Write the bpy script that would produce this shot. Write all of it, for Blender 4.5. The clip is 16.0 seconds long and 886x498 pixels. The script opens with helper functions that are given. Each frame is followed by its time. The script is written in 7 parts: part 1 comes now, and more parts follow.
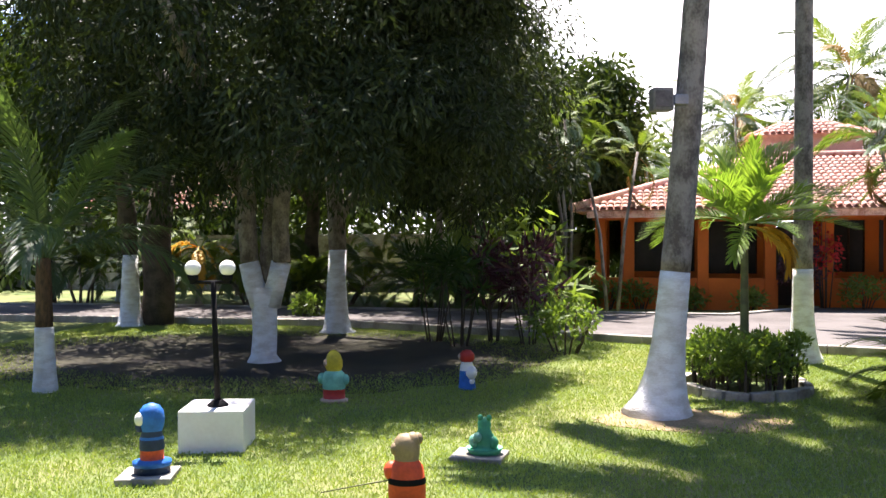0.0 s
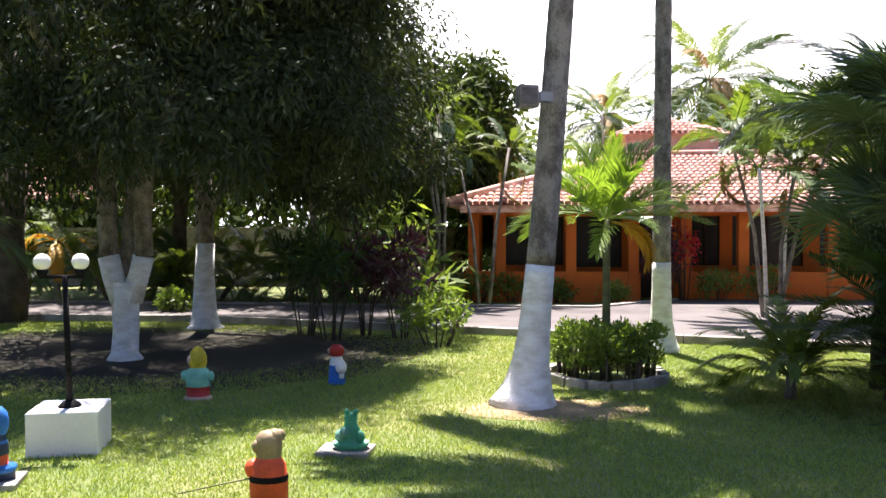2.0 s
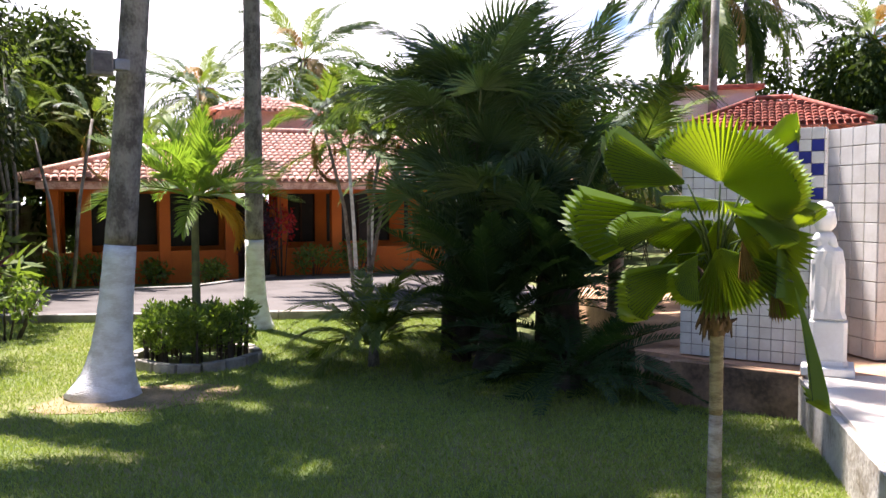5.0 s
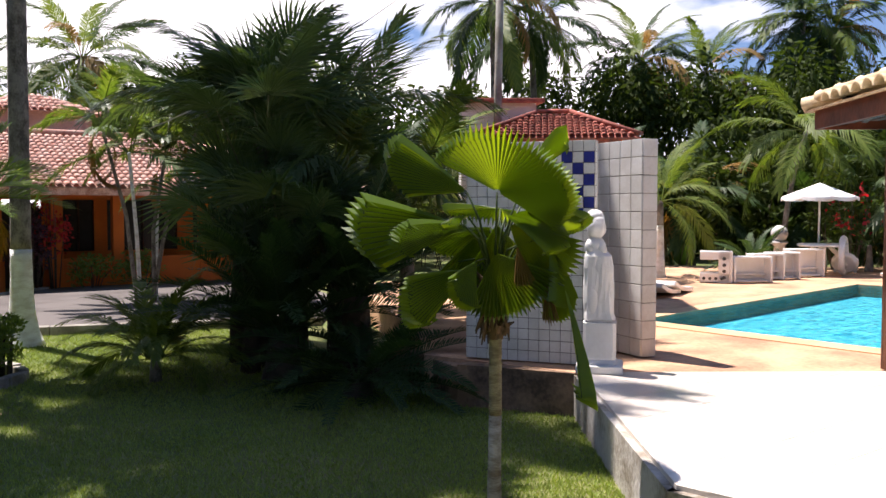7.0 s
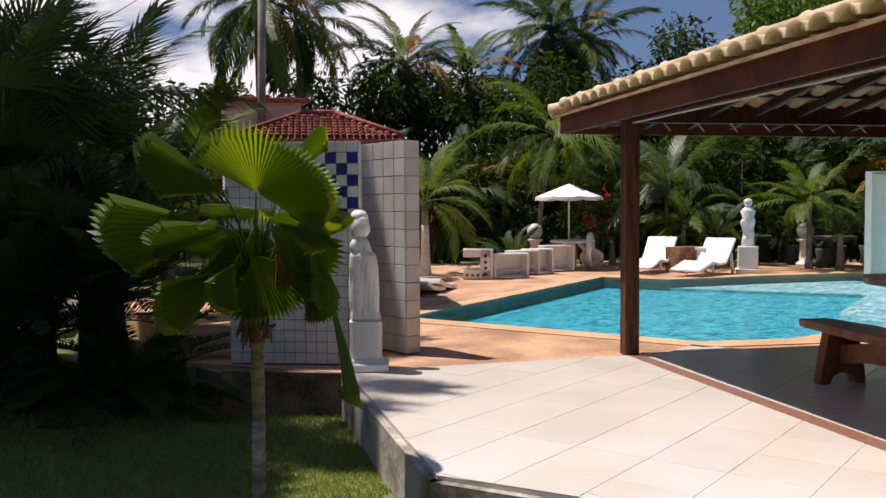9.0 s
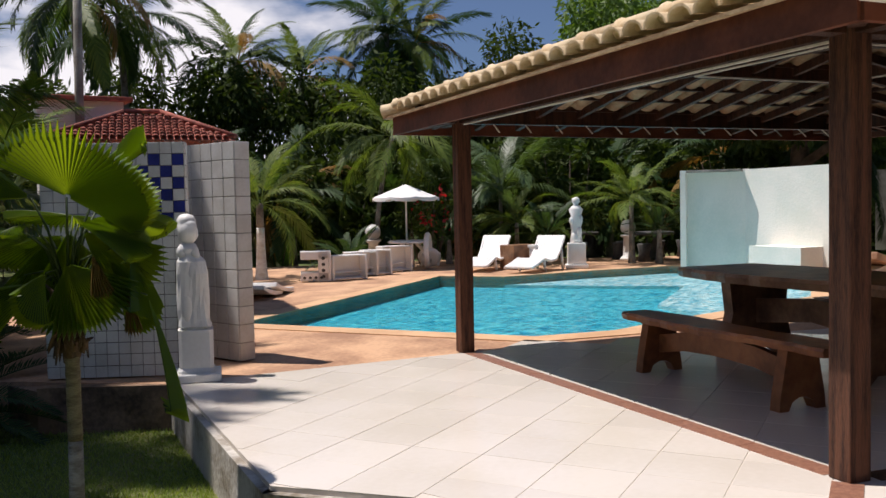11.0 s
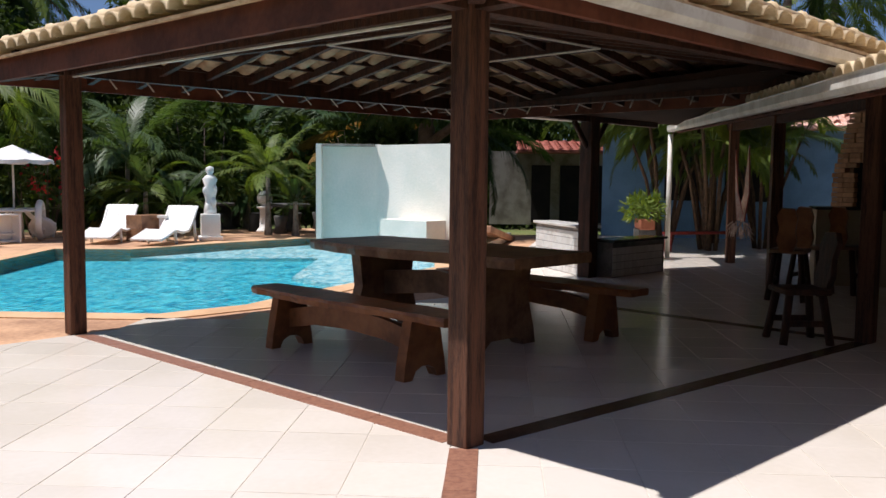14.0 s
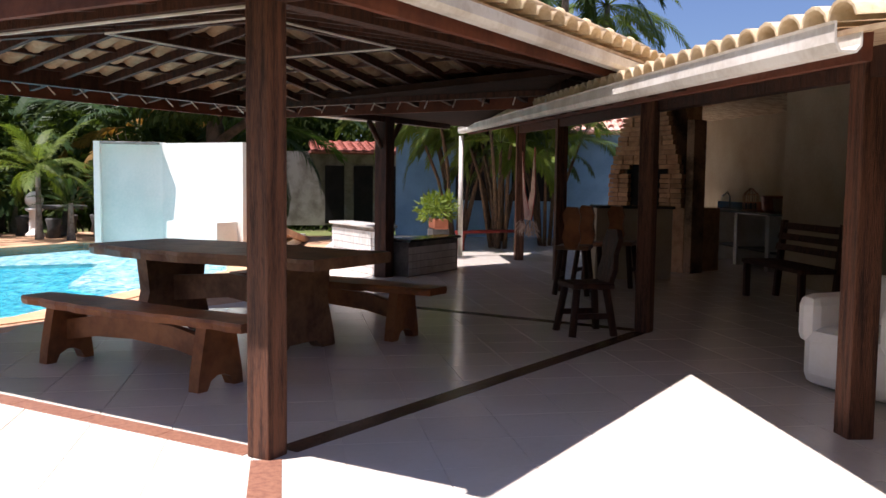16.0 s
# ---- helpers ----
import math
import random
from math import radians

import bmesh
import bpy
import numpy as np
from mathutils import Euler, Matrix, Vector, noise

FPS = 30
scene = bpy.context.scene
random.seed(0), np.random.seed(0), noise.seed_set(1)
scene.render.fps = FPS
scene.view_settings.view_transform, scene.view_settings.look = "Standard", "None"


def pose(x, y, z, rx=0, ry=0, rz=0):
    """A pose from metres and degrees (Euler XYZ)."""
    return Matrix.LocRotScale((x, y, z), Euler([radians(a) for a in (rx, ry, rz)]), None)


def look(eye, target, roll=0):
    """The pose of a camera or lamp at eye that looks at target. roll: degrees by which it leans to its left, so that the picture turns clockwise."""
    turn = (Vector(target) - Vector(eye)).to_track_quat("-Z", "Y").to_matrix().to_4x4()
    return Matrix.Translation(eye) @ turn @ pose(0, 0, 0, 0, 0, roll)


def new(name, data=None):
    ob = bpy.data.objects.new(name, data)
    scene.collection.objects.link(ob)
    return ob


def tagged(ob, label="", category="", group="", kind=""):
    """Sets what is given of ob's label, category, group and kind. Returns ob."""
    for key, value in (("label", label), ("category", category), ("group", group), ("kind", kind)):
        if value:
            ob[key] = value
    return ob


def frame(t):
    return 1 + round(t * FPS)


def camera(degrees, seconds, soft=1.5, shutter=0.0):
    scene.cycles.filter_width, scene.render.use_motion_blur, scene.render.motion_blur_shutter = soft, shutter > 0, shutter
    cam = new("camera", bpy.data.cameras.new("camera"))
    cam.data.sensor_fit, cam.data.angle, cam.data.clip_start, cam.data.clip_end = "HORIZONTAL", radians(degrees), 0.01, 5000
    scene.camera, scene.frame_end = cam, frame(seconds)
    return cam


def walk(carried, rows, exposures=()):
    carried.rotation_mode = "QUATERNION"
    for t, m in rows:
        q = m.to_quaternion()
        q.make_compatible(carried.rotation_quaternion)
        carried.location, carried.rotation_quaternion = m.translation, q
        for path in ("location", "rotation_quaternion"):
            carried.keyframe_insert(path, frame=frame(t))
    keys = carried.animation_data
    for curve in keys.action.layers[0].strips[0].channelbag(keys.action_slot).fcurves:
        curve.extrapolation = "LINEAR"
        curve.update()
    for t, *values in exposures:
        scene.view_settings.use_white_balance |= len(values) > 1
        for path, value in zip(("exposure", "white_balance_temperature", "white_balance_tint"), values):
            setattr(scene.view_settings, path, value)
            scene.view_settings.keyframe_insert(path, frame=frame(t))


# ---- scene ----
cam = camera(54.0, 16.0)
PATH = [
    (0, (0.231, -0.327, 1.416), (-0.043, 1.654, 1.376), -0.4),
    (0.5, (0.246, -0.313, 1.415), (0.046, 1.676, 1.368), -0.4),
    (1, (0.264, -0.294, 1.416), (0.154, 1.702, 1.36), -0.6),
    (1.5, (0.276, -0.3, 1.414), (0.246, 1.699, 1.357), -0.2),
    (2, (0.315, -0.299, 1.411), (0.321, 1.701, 1.356), -0.1),
    (2.5, (0.373, -0.257, 1.397), (0.421, 1.742, 1.344), 0.2),
    (3, (0.416, -0.226, 1.411), (0.711, 1.751, 1.359), 0.5),
    (3.5, (0.438, -0.235, 1.413), (0.908, 1.708, 1.337), -0.1),
    (4, (0.457, -0.226, 1.406), (1.054, 1.681, 1.319), -0.4),
    (4.5, (0.476, -0.222, 1.405), (1.212, 1.635, 1.303), -0.2),
    (5, (0.497, -0.226, 1.408), (1.367, 1.572, 1.299), -0.2),
    (5.2, (0.509, -0.244, 1.405), (1.424, 1.531, 1.294), -0.2),
    (7.3, (0.592, -0.234, 1.402), (1.902, 1.275, 1.311), -0.1),
    (7.5, (0.587, -0.234, 1.401), (1.931, 1.245, 1.309), -0.2),
    (8, (0.608, -0.255, 1.4), (2.052, 1.126, 1.311), -0.0),
    (8.5, (0.622, -0.281, 1.405), (2.161, 0.992, 1.317), -0.2),
    (9, (0.63, -0.275, 1.399), (2.248, 0.898, 1.308), -0.4),
    (9.2, (0.645, -0.274, 1.396), (2.291, 0.857, 1.304), -0.5),
    (11.3, (0.704, -0.304, 1.404), (2.527, 0.512, 1.3), -1.1),
    (11.5, (0.716, -0.31, 1.4), (2.553, 0.473, 1.287), -1.0),
    (12, (0.765, -0.312, 1.39), (2.653, 0.336, 1.264), -0.7),
    (12.5, (0.842, -0.322, 1.392), (2.776, 0.175, 1.271), -0.8),
    (13, (0.921, -0.334, 1.385), (2.889, 0.007, 1.275), -0.6),
    (13.5, (0.98, -0.328, 1.377), (2.964, -0.113, 1.24), 0.7),
    (14, (1.028, -0.293, 1.379), (3.02, -0.224, 1.217), 0.6),
    (14.5, (1.06, -0.278, 1.385), (3.051, -0.334, 1.205), 0.4),
    (15, (1.094, -0.285, 1.381), (3.079, -0.449, 1.209), 0.7),
    (15.5, (1.135, -0.282, 1.378), (3.109, -0.561, 1.212), 1.0),
    (16, (1.145, -0.258, 1.368), (3.098, -0.659, 1.213), 0.7),
]
EXPOSURE = [(0.0, 2.0, 6650, 20), (5.0, 1.75, 6600, 22), (7.5, 0.75, 6750, 21), (9.0, 0.08, 6800, 20), (11.5, 0.02, 6550, 17), (12.5, 0.02, 6450, 16), (14.0, 0.14, 6350, 17), (15.0, 0.4, 6300, 20), (16.0, 0.85, 6450, 24)]
walk(cam, [(t, look(eye, target, roll)) for t, eye, target, roll in PATH], EXPOSURE)

# ---- sky and sun ----
SUN_WAY = Vector((-0.194, 0.835, 2.25)).normalized()
world = bpy.data.worlds.new("world")
scene.world = world
world.use_nodes = True
wn, wl = world.node_tree.nodes, world.node_tree.links
sky = wn.new("ShaderNodeTexSky")
sky.sky_type = "NISHITA"
sky.sun_disc = False
sky.sun_elevation = math.asin(SUN_WAY.z)
sky.sun_rotation = math.atan2(SUN_WAY.x, SUN_WAY.y)
sky.dust_density = 0.8
sky.ozone_density = 1.6
coord = wn.new("ShaderNodeTexCoord")
stretch = wn.new("ShaderNodeMapping")
stretch.inputs["Scale"].default_value = (1.0, 1.0, 2.6)
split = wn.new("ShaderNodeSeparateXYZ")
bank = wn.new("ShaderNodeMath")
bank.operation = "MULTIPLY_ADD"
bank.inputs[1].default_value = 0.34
cloud = wn.new("ShaderNodeTexNoise")
cloud.inputs["Scale"].default_value, cloud.inputs["Detail"].default_value = 5.0, 7
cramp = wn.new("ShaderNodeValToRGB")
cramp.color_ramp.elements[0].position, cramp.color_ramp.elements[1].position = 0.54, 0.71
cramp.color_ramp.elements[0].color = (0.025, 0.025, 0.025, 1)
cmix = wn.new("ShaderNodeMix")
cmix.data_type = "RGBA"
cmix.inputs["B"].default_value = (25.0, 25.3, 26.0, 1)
wl.new(coord.outputs["Generated"], stretch.inputs["Vector"])
wl.new(stretch.outputs["Vector"], cloud.inputs["Vector"])
wl.new(coord.outputs["Generated"], split.inputs["Vector"])
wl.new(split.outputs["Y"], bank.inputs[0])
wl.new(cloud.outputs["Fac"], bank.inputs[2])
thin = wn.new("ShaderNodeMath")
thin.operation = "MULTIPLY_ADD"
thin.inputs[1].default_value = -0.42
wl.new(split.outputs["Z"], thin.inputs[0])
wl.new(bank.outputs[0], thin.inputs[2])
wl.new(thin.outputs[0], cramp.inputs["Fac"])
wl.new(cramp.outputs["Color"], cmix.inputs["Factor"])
tint = wn.new("ShaderNodeMix")
tint.data_type, tint.blend_type = "RGBA", "MULTIPLY"
tint.inputs["Factor"].default_value = 1.0
tint.inputs["B"].default_value = (1.06, 1.37, 1.8, 1)
wl.new(sky.outputs["Color"], tint.inputs["A"])
wl.new(tint.outputs["Result"], cmix.inputs["A"])
wl.new(cmix.outputs["Result"], wn["Background"].inputs["Color"])
wn["Background"].inputs["Strength"].default_value = 0.036
sun = new("sun", bpy.data.lights.new("sun", "SUN"))
sun.data.energy, sun.data.angle, sun.data.color = 5.0, radians(0.55), (1.0, 0.97, 0.91)
sun.matrix_world = look(SUN_WAY * 50, (0, 0, 0))


# ---- materials ----
def mat(name, col, rough=0.6, col2=None, scale=3.0, bump=0.1, bscale=40.0, metal=0.0, spec=0.4, fine=0.35, rand=0.0, stretch=None, glow=None):
    """A surface whose colour wanders between two tones at a coarse and a fine scale, with fine relief."""
    m = bpy.data.materials.new(name)
    m.use_nodes = True
    n, l = m.node_tree.nodes, m.node_tree.links
    p = n["Principled BSDF"]
    p.inputs["Roughness"].default_value, p.inputs["Metallic"].default_value = rough, metal
    p.inputs["Specular IOR Level"].default_value = spec
    col2 = col2 or tuple(c * 0.72 for c in col)
    g = n.new("ShaderNodeNewGeometry")
    mp = n.new("ShaderNodeMapping")
    mp.inputs["Scale"].default_value = stretch or (1, 1, 1)
    l.new(g.outputs["Position"], mp.inputs["Vector"])
    a, b = n.new("ShaderNodeTexNoise"), n.new("ShaderNodeTexNoise")
    a.inputs["Scale"].default_value, a.inputs["Detail"].default_value = scale, 5
    b.inputs["Scale"].default_value, b.inputs["Detail"].default_value = bscale, 4
    for t in (a, b):
        l.new(mp.outputs["Vector"], t.inputs["Vector"])
    mix = n.new("ShaderNodeMix")
    mix.data_type = "RGBA"
    mix.inputs["A"].default_value, mix.inputs["B"].default_value = (*col, 1), (*col2, 1)
    r = n.new("ShaderNodeMapRange")
    r.inputs["From Min"].default_value, r.inputs["From Max"].default_value = 0.38, 0.66
    add = n.new("ShaderNodeMath")
    add.operation = "MULTIPLY_ADD"
    add.inputs[1].default_value = fine
    l.new(b.outputs["Fac"], add.inputs[0])
    sub = n.new("ShaderNodeMath")
    sub.operation = "SUBTRACT"
    l.new(a.outputs["Fac"], sub.inputs[0])
    sub.inputs[1].default_value = fine * 0.5
    l.new(sub.outputs[0], add.inputs[2])
    l.new(add.outputs[0], r.inputs["Value"])
    l.new(r.outputs["Result"], mix.inputs["Factor"])
    out = mix.outputs["Result"]
    if rand:
        info, hsv, mr = n.new("ShaderNodeObjectInfo"), n.new("ShaderNodeHueSaturation"), n.new("ShaderNodeMapRange")
        mr.inputs["To Min"].default_value, mr.inputs["To Max"].default_value = 1 - rand, 1 + rand
        l.new(info.outputs["Random"], mr.inputs["Value"])
        l.new(mr.outputs["Result"], hsv.inputs["Value"])
        l.new(out, hsv.inputs["Color"])
        out = hsv.outputs["Color"]
    l.new(out, p.inputs["Base Color"])
    if bump:
        bm_ = n.new("ShaderNodeBump")
        bm_.inputs["Strength"].default_value, bm_.inputs["Distance"].default_value = min(bump * 3, 1), 0.01
        l.new(b.outputs["Fac"], bm_.inputs["Height"])
        l.new(bm_.outputs["Normal"], p.inputs["Normal"])
    if glow:
        p.inputs["Emission Color"].default_value, p.inputs["Emission Strength"].default_value = (*col, 1), glow
    return m


def leafmat(name, col, col2, trans=0.4, rough=0.45, island=True, glowcol=None, spec=0.35):
    """A leaf: gloss on top, and light coming through it."""
    m = bpy.data.materials.new(name)
    m.use_nodes = True
    n, l = m.node_tree.nodes, m.node_tree.links
    p, o = n["Principled BSDF"], n["Material Output"]
    p.inputs["Roughness"].default_value, p.inputs["Specular IOR Level"].default_value = rough, spec
    g, info = n.new("ShaderNodeNewGeometry"), n.new("ShaderNodeObjectInfo")
    noi = n.new("ShaderNodeTexNoise")
    noi.inputs["Scale"].default_value, noi.inputs["Detail"].default_value = 1.6, 4
    l.new(g.outputs["Position"], noi.inputs["Vector"])
    av = n.new("ShaderNodeMath")
    av.operation = "MULTIPLY_ADD"
    av.inputs[1].default_value = 0.55
    l.new((g if island else info).outputs["Random Per Island" if island else "Random"], av.inputs[0])
    sc = n.new("ShaderNodeMath")
    sc.operation = "MULTIPLY"
    sc.inputs[1].default_value = 0.45
    l.new(noi.outputs["Fac"], sc.inputs[0])
    l.new(sc.outputs[0], av.inputs[2])
    mix = n.new("ShaderNodeMix")
    mix.data_type = "RGBA"
    mix.inputs["A"].default_value, mix.inputs["B"].default_value = (*col, 1), (*col2, 1)
    l.new(av.outputs[0], mix.inputs["Factor"])
    l.new(mix.outputs["Result"], p.inputs["Base Color"])
    t, ms = n.new("ShaderNodeBsdfTranslucent"), n.new("ShaderNodeMixShader")
    ms.inputs["Fac"].default_value = trans
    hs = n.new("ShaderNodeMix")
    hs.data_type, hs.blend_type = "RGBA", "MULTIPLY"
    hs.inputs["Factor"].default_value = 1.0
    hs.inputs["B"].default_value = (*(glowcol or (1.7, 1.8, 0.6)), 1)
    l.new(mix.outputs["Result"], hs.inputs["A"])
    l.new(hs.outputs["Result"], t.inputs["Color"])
    l.new(p.outputs[0], ms.inputs[1])
    l.new(t.outputs[0], ms.inputs[2])
    l.new(ms.outputs[0], o.inputs["Surface"])
    return m


M_GROUND = mat("lawn_soil", (0.09, 0.13, 0.03), 0.9, (0.17, 0.17, 0.06), 0.9, 0.3, 60, fine=0.5)
M_GRASS = leafmat("grass_blade", (0.16, 0.26, 0.045), (0.33, 0.4, 0.115), 0.32, 0.5, glowcol=(1.5, 1.4, 0.6))
M_DRIVE = mat("pale_paving", (0.12, 0.107, 0.099), 0.85, (0.07, 0.06, 0.055), 1.2, 0.15, 30)
M_KERB = mat("grey_concrete", (0.36, 0.34, 0.3), 0.9, (0.2, 0.18, 0.15), 3, 0.25, 30)
M_FLOOR = mat("cream_tile", (0.73, 0.67, 0.6), 0.17, (0.68, 0.62, 0.54), 1.5, 0.01, 25, spec=0.5, rand=0.04)
M_GROUT = mat("grout", (0.66, 0.6, 0.53), 0.8, (0.57, 0.51, 0.44))
M_STRIP = mat("red_granite", (0.34, 0.17, 0.11), 0.3, (0.22, 0.1, 0.07), 30, 0.02, 160, fine=0.8)
M_STRIP_DARK = mat("brown_granite", (0.12, 0.065, 0.045), 0.25, (0.07, 0.04, 0.03), 30, 0.02, 160, fine=0.8)
M_DECK = mat("orange_stone", (0.56, 0.34, 0.2), 0.8, (0.31, 0.17, 0.1), 1.3, 0.25, 22, rand=0.1)
M_WALLW = mat("stained_white_wall", (0.55, 0.52, 0.47), 0.85, (0.2, 0.165, 0.12), 2.2, 0.2, 25)
M_RAW = mat("stained_raw_render", (0.32, 0.2, 0.125), 0.9, (0.09, 0.06, 0.04), 2.5, 0.3, 25)
M_WHITE = mat("white_paint", (0.82, 0.81, 0.78), 0.5, (0.74, 0.72, 0.68), 2, 0.05, 30)
M_PLASTIC = mat("white_plastic", (0.85, 0.84, 0.82), 0.35, (0.8, 0.78, 0.74), 3, 0.0, 30)
M_LIME = mat("limewash", (0.86, 0.87, 0.87), 0.85, (0.64, 0.62, 0.58), 5, 0.35, 35, stretch=(1, 1, 2.5))
M_TILEW = mat("white_glazed_tile", (0.7, 0.69, 0.66), 0.25, (0.6, 0.58, 0.54), 4, 0.02, 40, rand=0.06)
M_TILEB = mat("blue_glazed_tile", (0.03, 0.04, 0.25), 0.22, (0.02, 0.025, 0.16), 4, 0.02, 40, rand=0.2)
M_BARK = mat("grey_bark", (0.3, 0.27, 0.235), 0.95, (0.12, 0.1, 0.085), 5, 0.5, 30, stretch=(1.4, 1.4, 1.0), fine=0.5)
M_BARKD = mat("dark_bark", (0.11, 0.085, 0.065), 0.95, (0.05, 0.04, 0.03), 5, 0.6, 30)
M_STEM = mat("green_stem", (0.16, 0.17, 0.07), 0.7, (0.1, 0.1, 0.05), 8, 0.1, 40)
M_FIBRE = mat("brown_fibre", (0.17, 0.1, 0.055), 0.95, (0.07, 0.045, 0.03), 9, 0.6, 50, stretch=(3, 3, 1))
# mango tones start near black, putting the crown's shade into the leaf colour
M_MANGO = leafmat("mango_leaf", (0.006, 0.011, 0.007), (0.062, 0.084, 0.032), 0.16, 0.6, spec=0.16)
M_WOODS = leafmat("wood_leaf", (0.017, 0.034, 0.01), (0.065, 0.092, 0.022), 0.28, 0.65, spec=0.1)
M_WOODS2 = leafmat("hill_leaf", (0.07, 0.14, 0.028), (0.15, 0.22, 0.05), 0.3, 0.55)
M_PALM = leafmat("palm_leaf", (0.065, 0.12, 0.024), (0.18, 0.22, 0.05), 0.34, 0.5, spec=0.2)
M_PALMD = leafmat("dark_palm_leaf", (0.02, 0.05, 0.018), (0.055, 0.095, 0.03), 0.25, 0.5, spec=0.2)
M_PALMO = leafmat("old_palm_leaf", (0.2, 0.14, 0.05), (0.35, 0.22, 0.06), 0.35, 0.6, glowcol=(1.3, 1.0, 0.4))
M_YELLOW = leafmat("yellow_palm_leaf", (0.5, 0.33, 0.05), (0.6, 0.42, 0.08), 0.45, 0.5, glowcol=(1.3, 1.0, 0.3))
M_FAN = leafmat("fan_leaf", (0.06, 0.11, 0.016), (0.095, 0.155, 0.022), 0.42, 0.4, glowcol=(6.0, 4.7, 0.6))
M_FANRIB = leafmat("fan_leaf_rib", (0.035, 0.06, 0.012), (0.05, 0.08, 0.015), 0.15, 0.5)
M_FANP = leafmat("grey_fan_leaf", (0.045, 0.085, 0.035), (0.12, 0.17, 0.07), 0.3, 0.45, spec=0.35)
M_MANILA = leafmat("bright_palm_leaf", (0.09, 0.17, 0.035), (0.21, 0.28, 0.06), 0.42, 0.38)
M_HEDGE = leafmat("hedge_leaf", (0.06, 0.11, 0.025), (0.2, 0.27, 0.06), 0.35, 0.4)
M_CROTON = leafmat("croton_leaf", (0.075, 0.14, 0.03), (0.22, 0.27, 0.075), 0.4, 0.4)
M_TI = leafmat("purple_leaf", (0.05, 0.025, 0.03), (0.1, 0.04, 0.06), 0.3, 0.4, glowcol=(1.4, 0.8, 0.9))
M_RED = leafmat("red_flower", (0.45, 0.02, 0.03), (0.6, 0.06, 0.06), 0.4, 0.5, glowcol=(1.2, 0.5, 0.5))
M_ORANGE = mat("orange_render", (0.62, 0.15, 0.022), 0.85, (0.52, 0.12, 0.02), 1.5, 0.1, 30)
M_ROOFRED = mat("weathered_red_tile", (0.42, 0.13, 0.09), 0.85, (0.2, 0.06, 0.045), 9, 0.3, 40, rand=0.4)
M_ROOF = mat("red_roof_tile", (0.76, 0.5, 0.41), 0.85, (0.46, 0.2, 0.14), 5, 0.2, 40, fine=0.6, rand=0.36)
# near-black matte wood for the link roof and the jamb
M_WOODD = mat("near_black_wood", (0.035, 0.016, 0.01), 0.9, (0.02, 0.01, 0.007), 4, 0.2, 26, spec=0.1)
M_CREAMROOF = mat("cream_roof_tile", (0.72, 0.58, 0.38), 0.8, (0.58, 0.42, 0.24), 5, 0.15, 40, rand=0.1)
# lit and shaded tones of one stain: posts and fascia brown, inner timbers dark
M_POST = mat("sunlit_weathered_post", (0.15, 0.062, 0.034), 0.6, (0.04, 0.016, 0.01), 3, 0.3, 30, spec=0.28, fine=0.7, stretch=(9, 9, 0.6))
M_WOOD = mat("shade_dark_stained_wood", (0.07, 0.026, 0.014), 0.58, (0.026, 0.01, 0.006), 4, 0.25, 26, spec=0.28, stretch=(6, 6, 0.8))
M_BEAM = mat("sunlit_stained_beam", (0.15, 0.046, 0.024), 0.65, (0.08, 0.024, 0.013), 3, 0.15, 20, spec=0.25)
M_RUSTIC = mat("rustic_wood", (0.35, 0.135, 0.05), 0.36, (0.17, 0.06, 0.024), 3, 0.15, 18)
M_RUSTICT = mat("worn_table_wood", (0.3, 0.16, 0.085), 0.36, (0.14, 0.066, 0.035), 4, 0.2, 22)
# near black, so the soil holds the shade under the mango trees
M_SHADE_SOIL = mat("shade_darkened_soil", (0.018, 0.015, 0.01), 0.95, (0.036, 0.033, 0.016), 1.6, 0.4, 30, fine=0.6)
M_BLACK = mat("black_metal", (0.008, 0.008, 0.009), 0.8, (0.014, 0.013, 0.012), 6, 0.05, 60, spec=0.08)
M_DARK = mat("dark_glass", (0.015, 0.014, 0.015), 0.3, (0.025, 0.022, 0.022), 3, 0.0, spec=0.2)
M_GUTTER = mat("white_gutter", (0.76, 0.73, 0.66), 0.45, (0.55, 0.5, 0.42), 3, 0.05, 30)
M_BLUEH = mat("pale_blue_render", (0.19, 0.36, 0.55), 0.85, (0.15, 0.3, 0.46), 2, 0.1, 30)
M_SLIDE = mat("aqua_white_render", (0.86, 0.83, 0.75), 0.7, (0.74, 0.75, 0.67), 1.2, 0.15, 20)
M_POOL = mat("pool_mosaic", (0.09, 0.58, 0.63), 0.4, (0.06, 0.48, 0.55), 8, 0.05, 60)
M_POOLPALE = mat("pale_pool_floor", (0.58, 0.72, 0.69), 0.5, (0.5, 0.67, 0.65), 5, 0.05, 60)
M_CREAM = mat("cream_render", (0.4, 0.32, 0.22), 0.85, (0.34, 0.26, 0.17), 1.5, 0.1, 25)
M_BRICK = mat("buff_brick", (0.5, 0.3, 0.17), 0.9, (0.36, 0.2, 0.11), 8, 0.3, 40, rand=0.18)
M_GRANITE = mat("black_granite", (0.03, 0.028, 0.027), 0.18, (0.06, 0.055, 0.05), 60, 0.0, 200, fine=0.7)
M_STONE = mat("dark_stone", (0.1, 0.1, 0.095), 0.85, (0.05, 0.05, 0.048), 4, 0.3, 30)
M_TERRA = mat("terracotta", (0.38, 0.13, 0.07), 0.85, (0.28, 0.09, 0.05), 6, 0.15, 40)
PAINT = {}


def paint(r, g, b):
    key = (r, g, b)
    if key not in PAINT:
        PAINT[key] = mat("outdoor_paint", key, 0.55, tuple(c * 0.65 for c in key), 9, 0.1, 50)
    return PAINT[key]


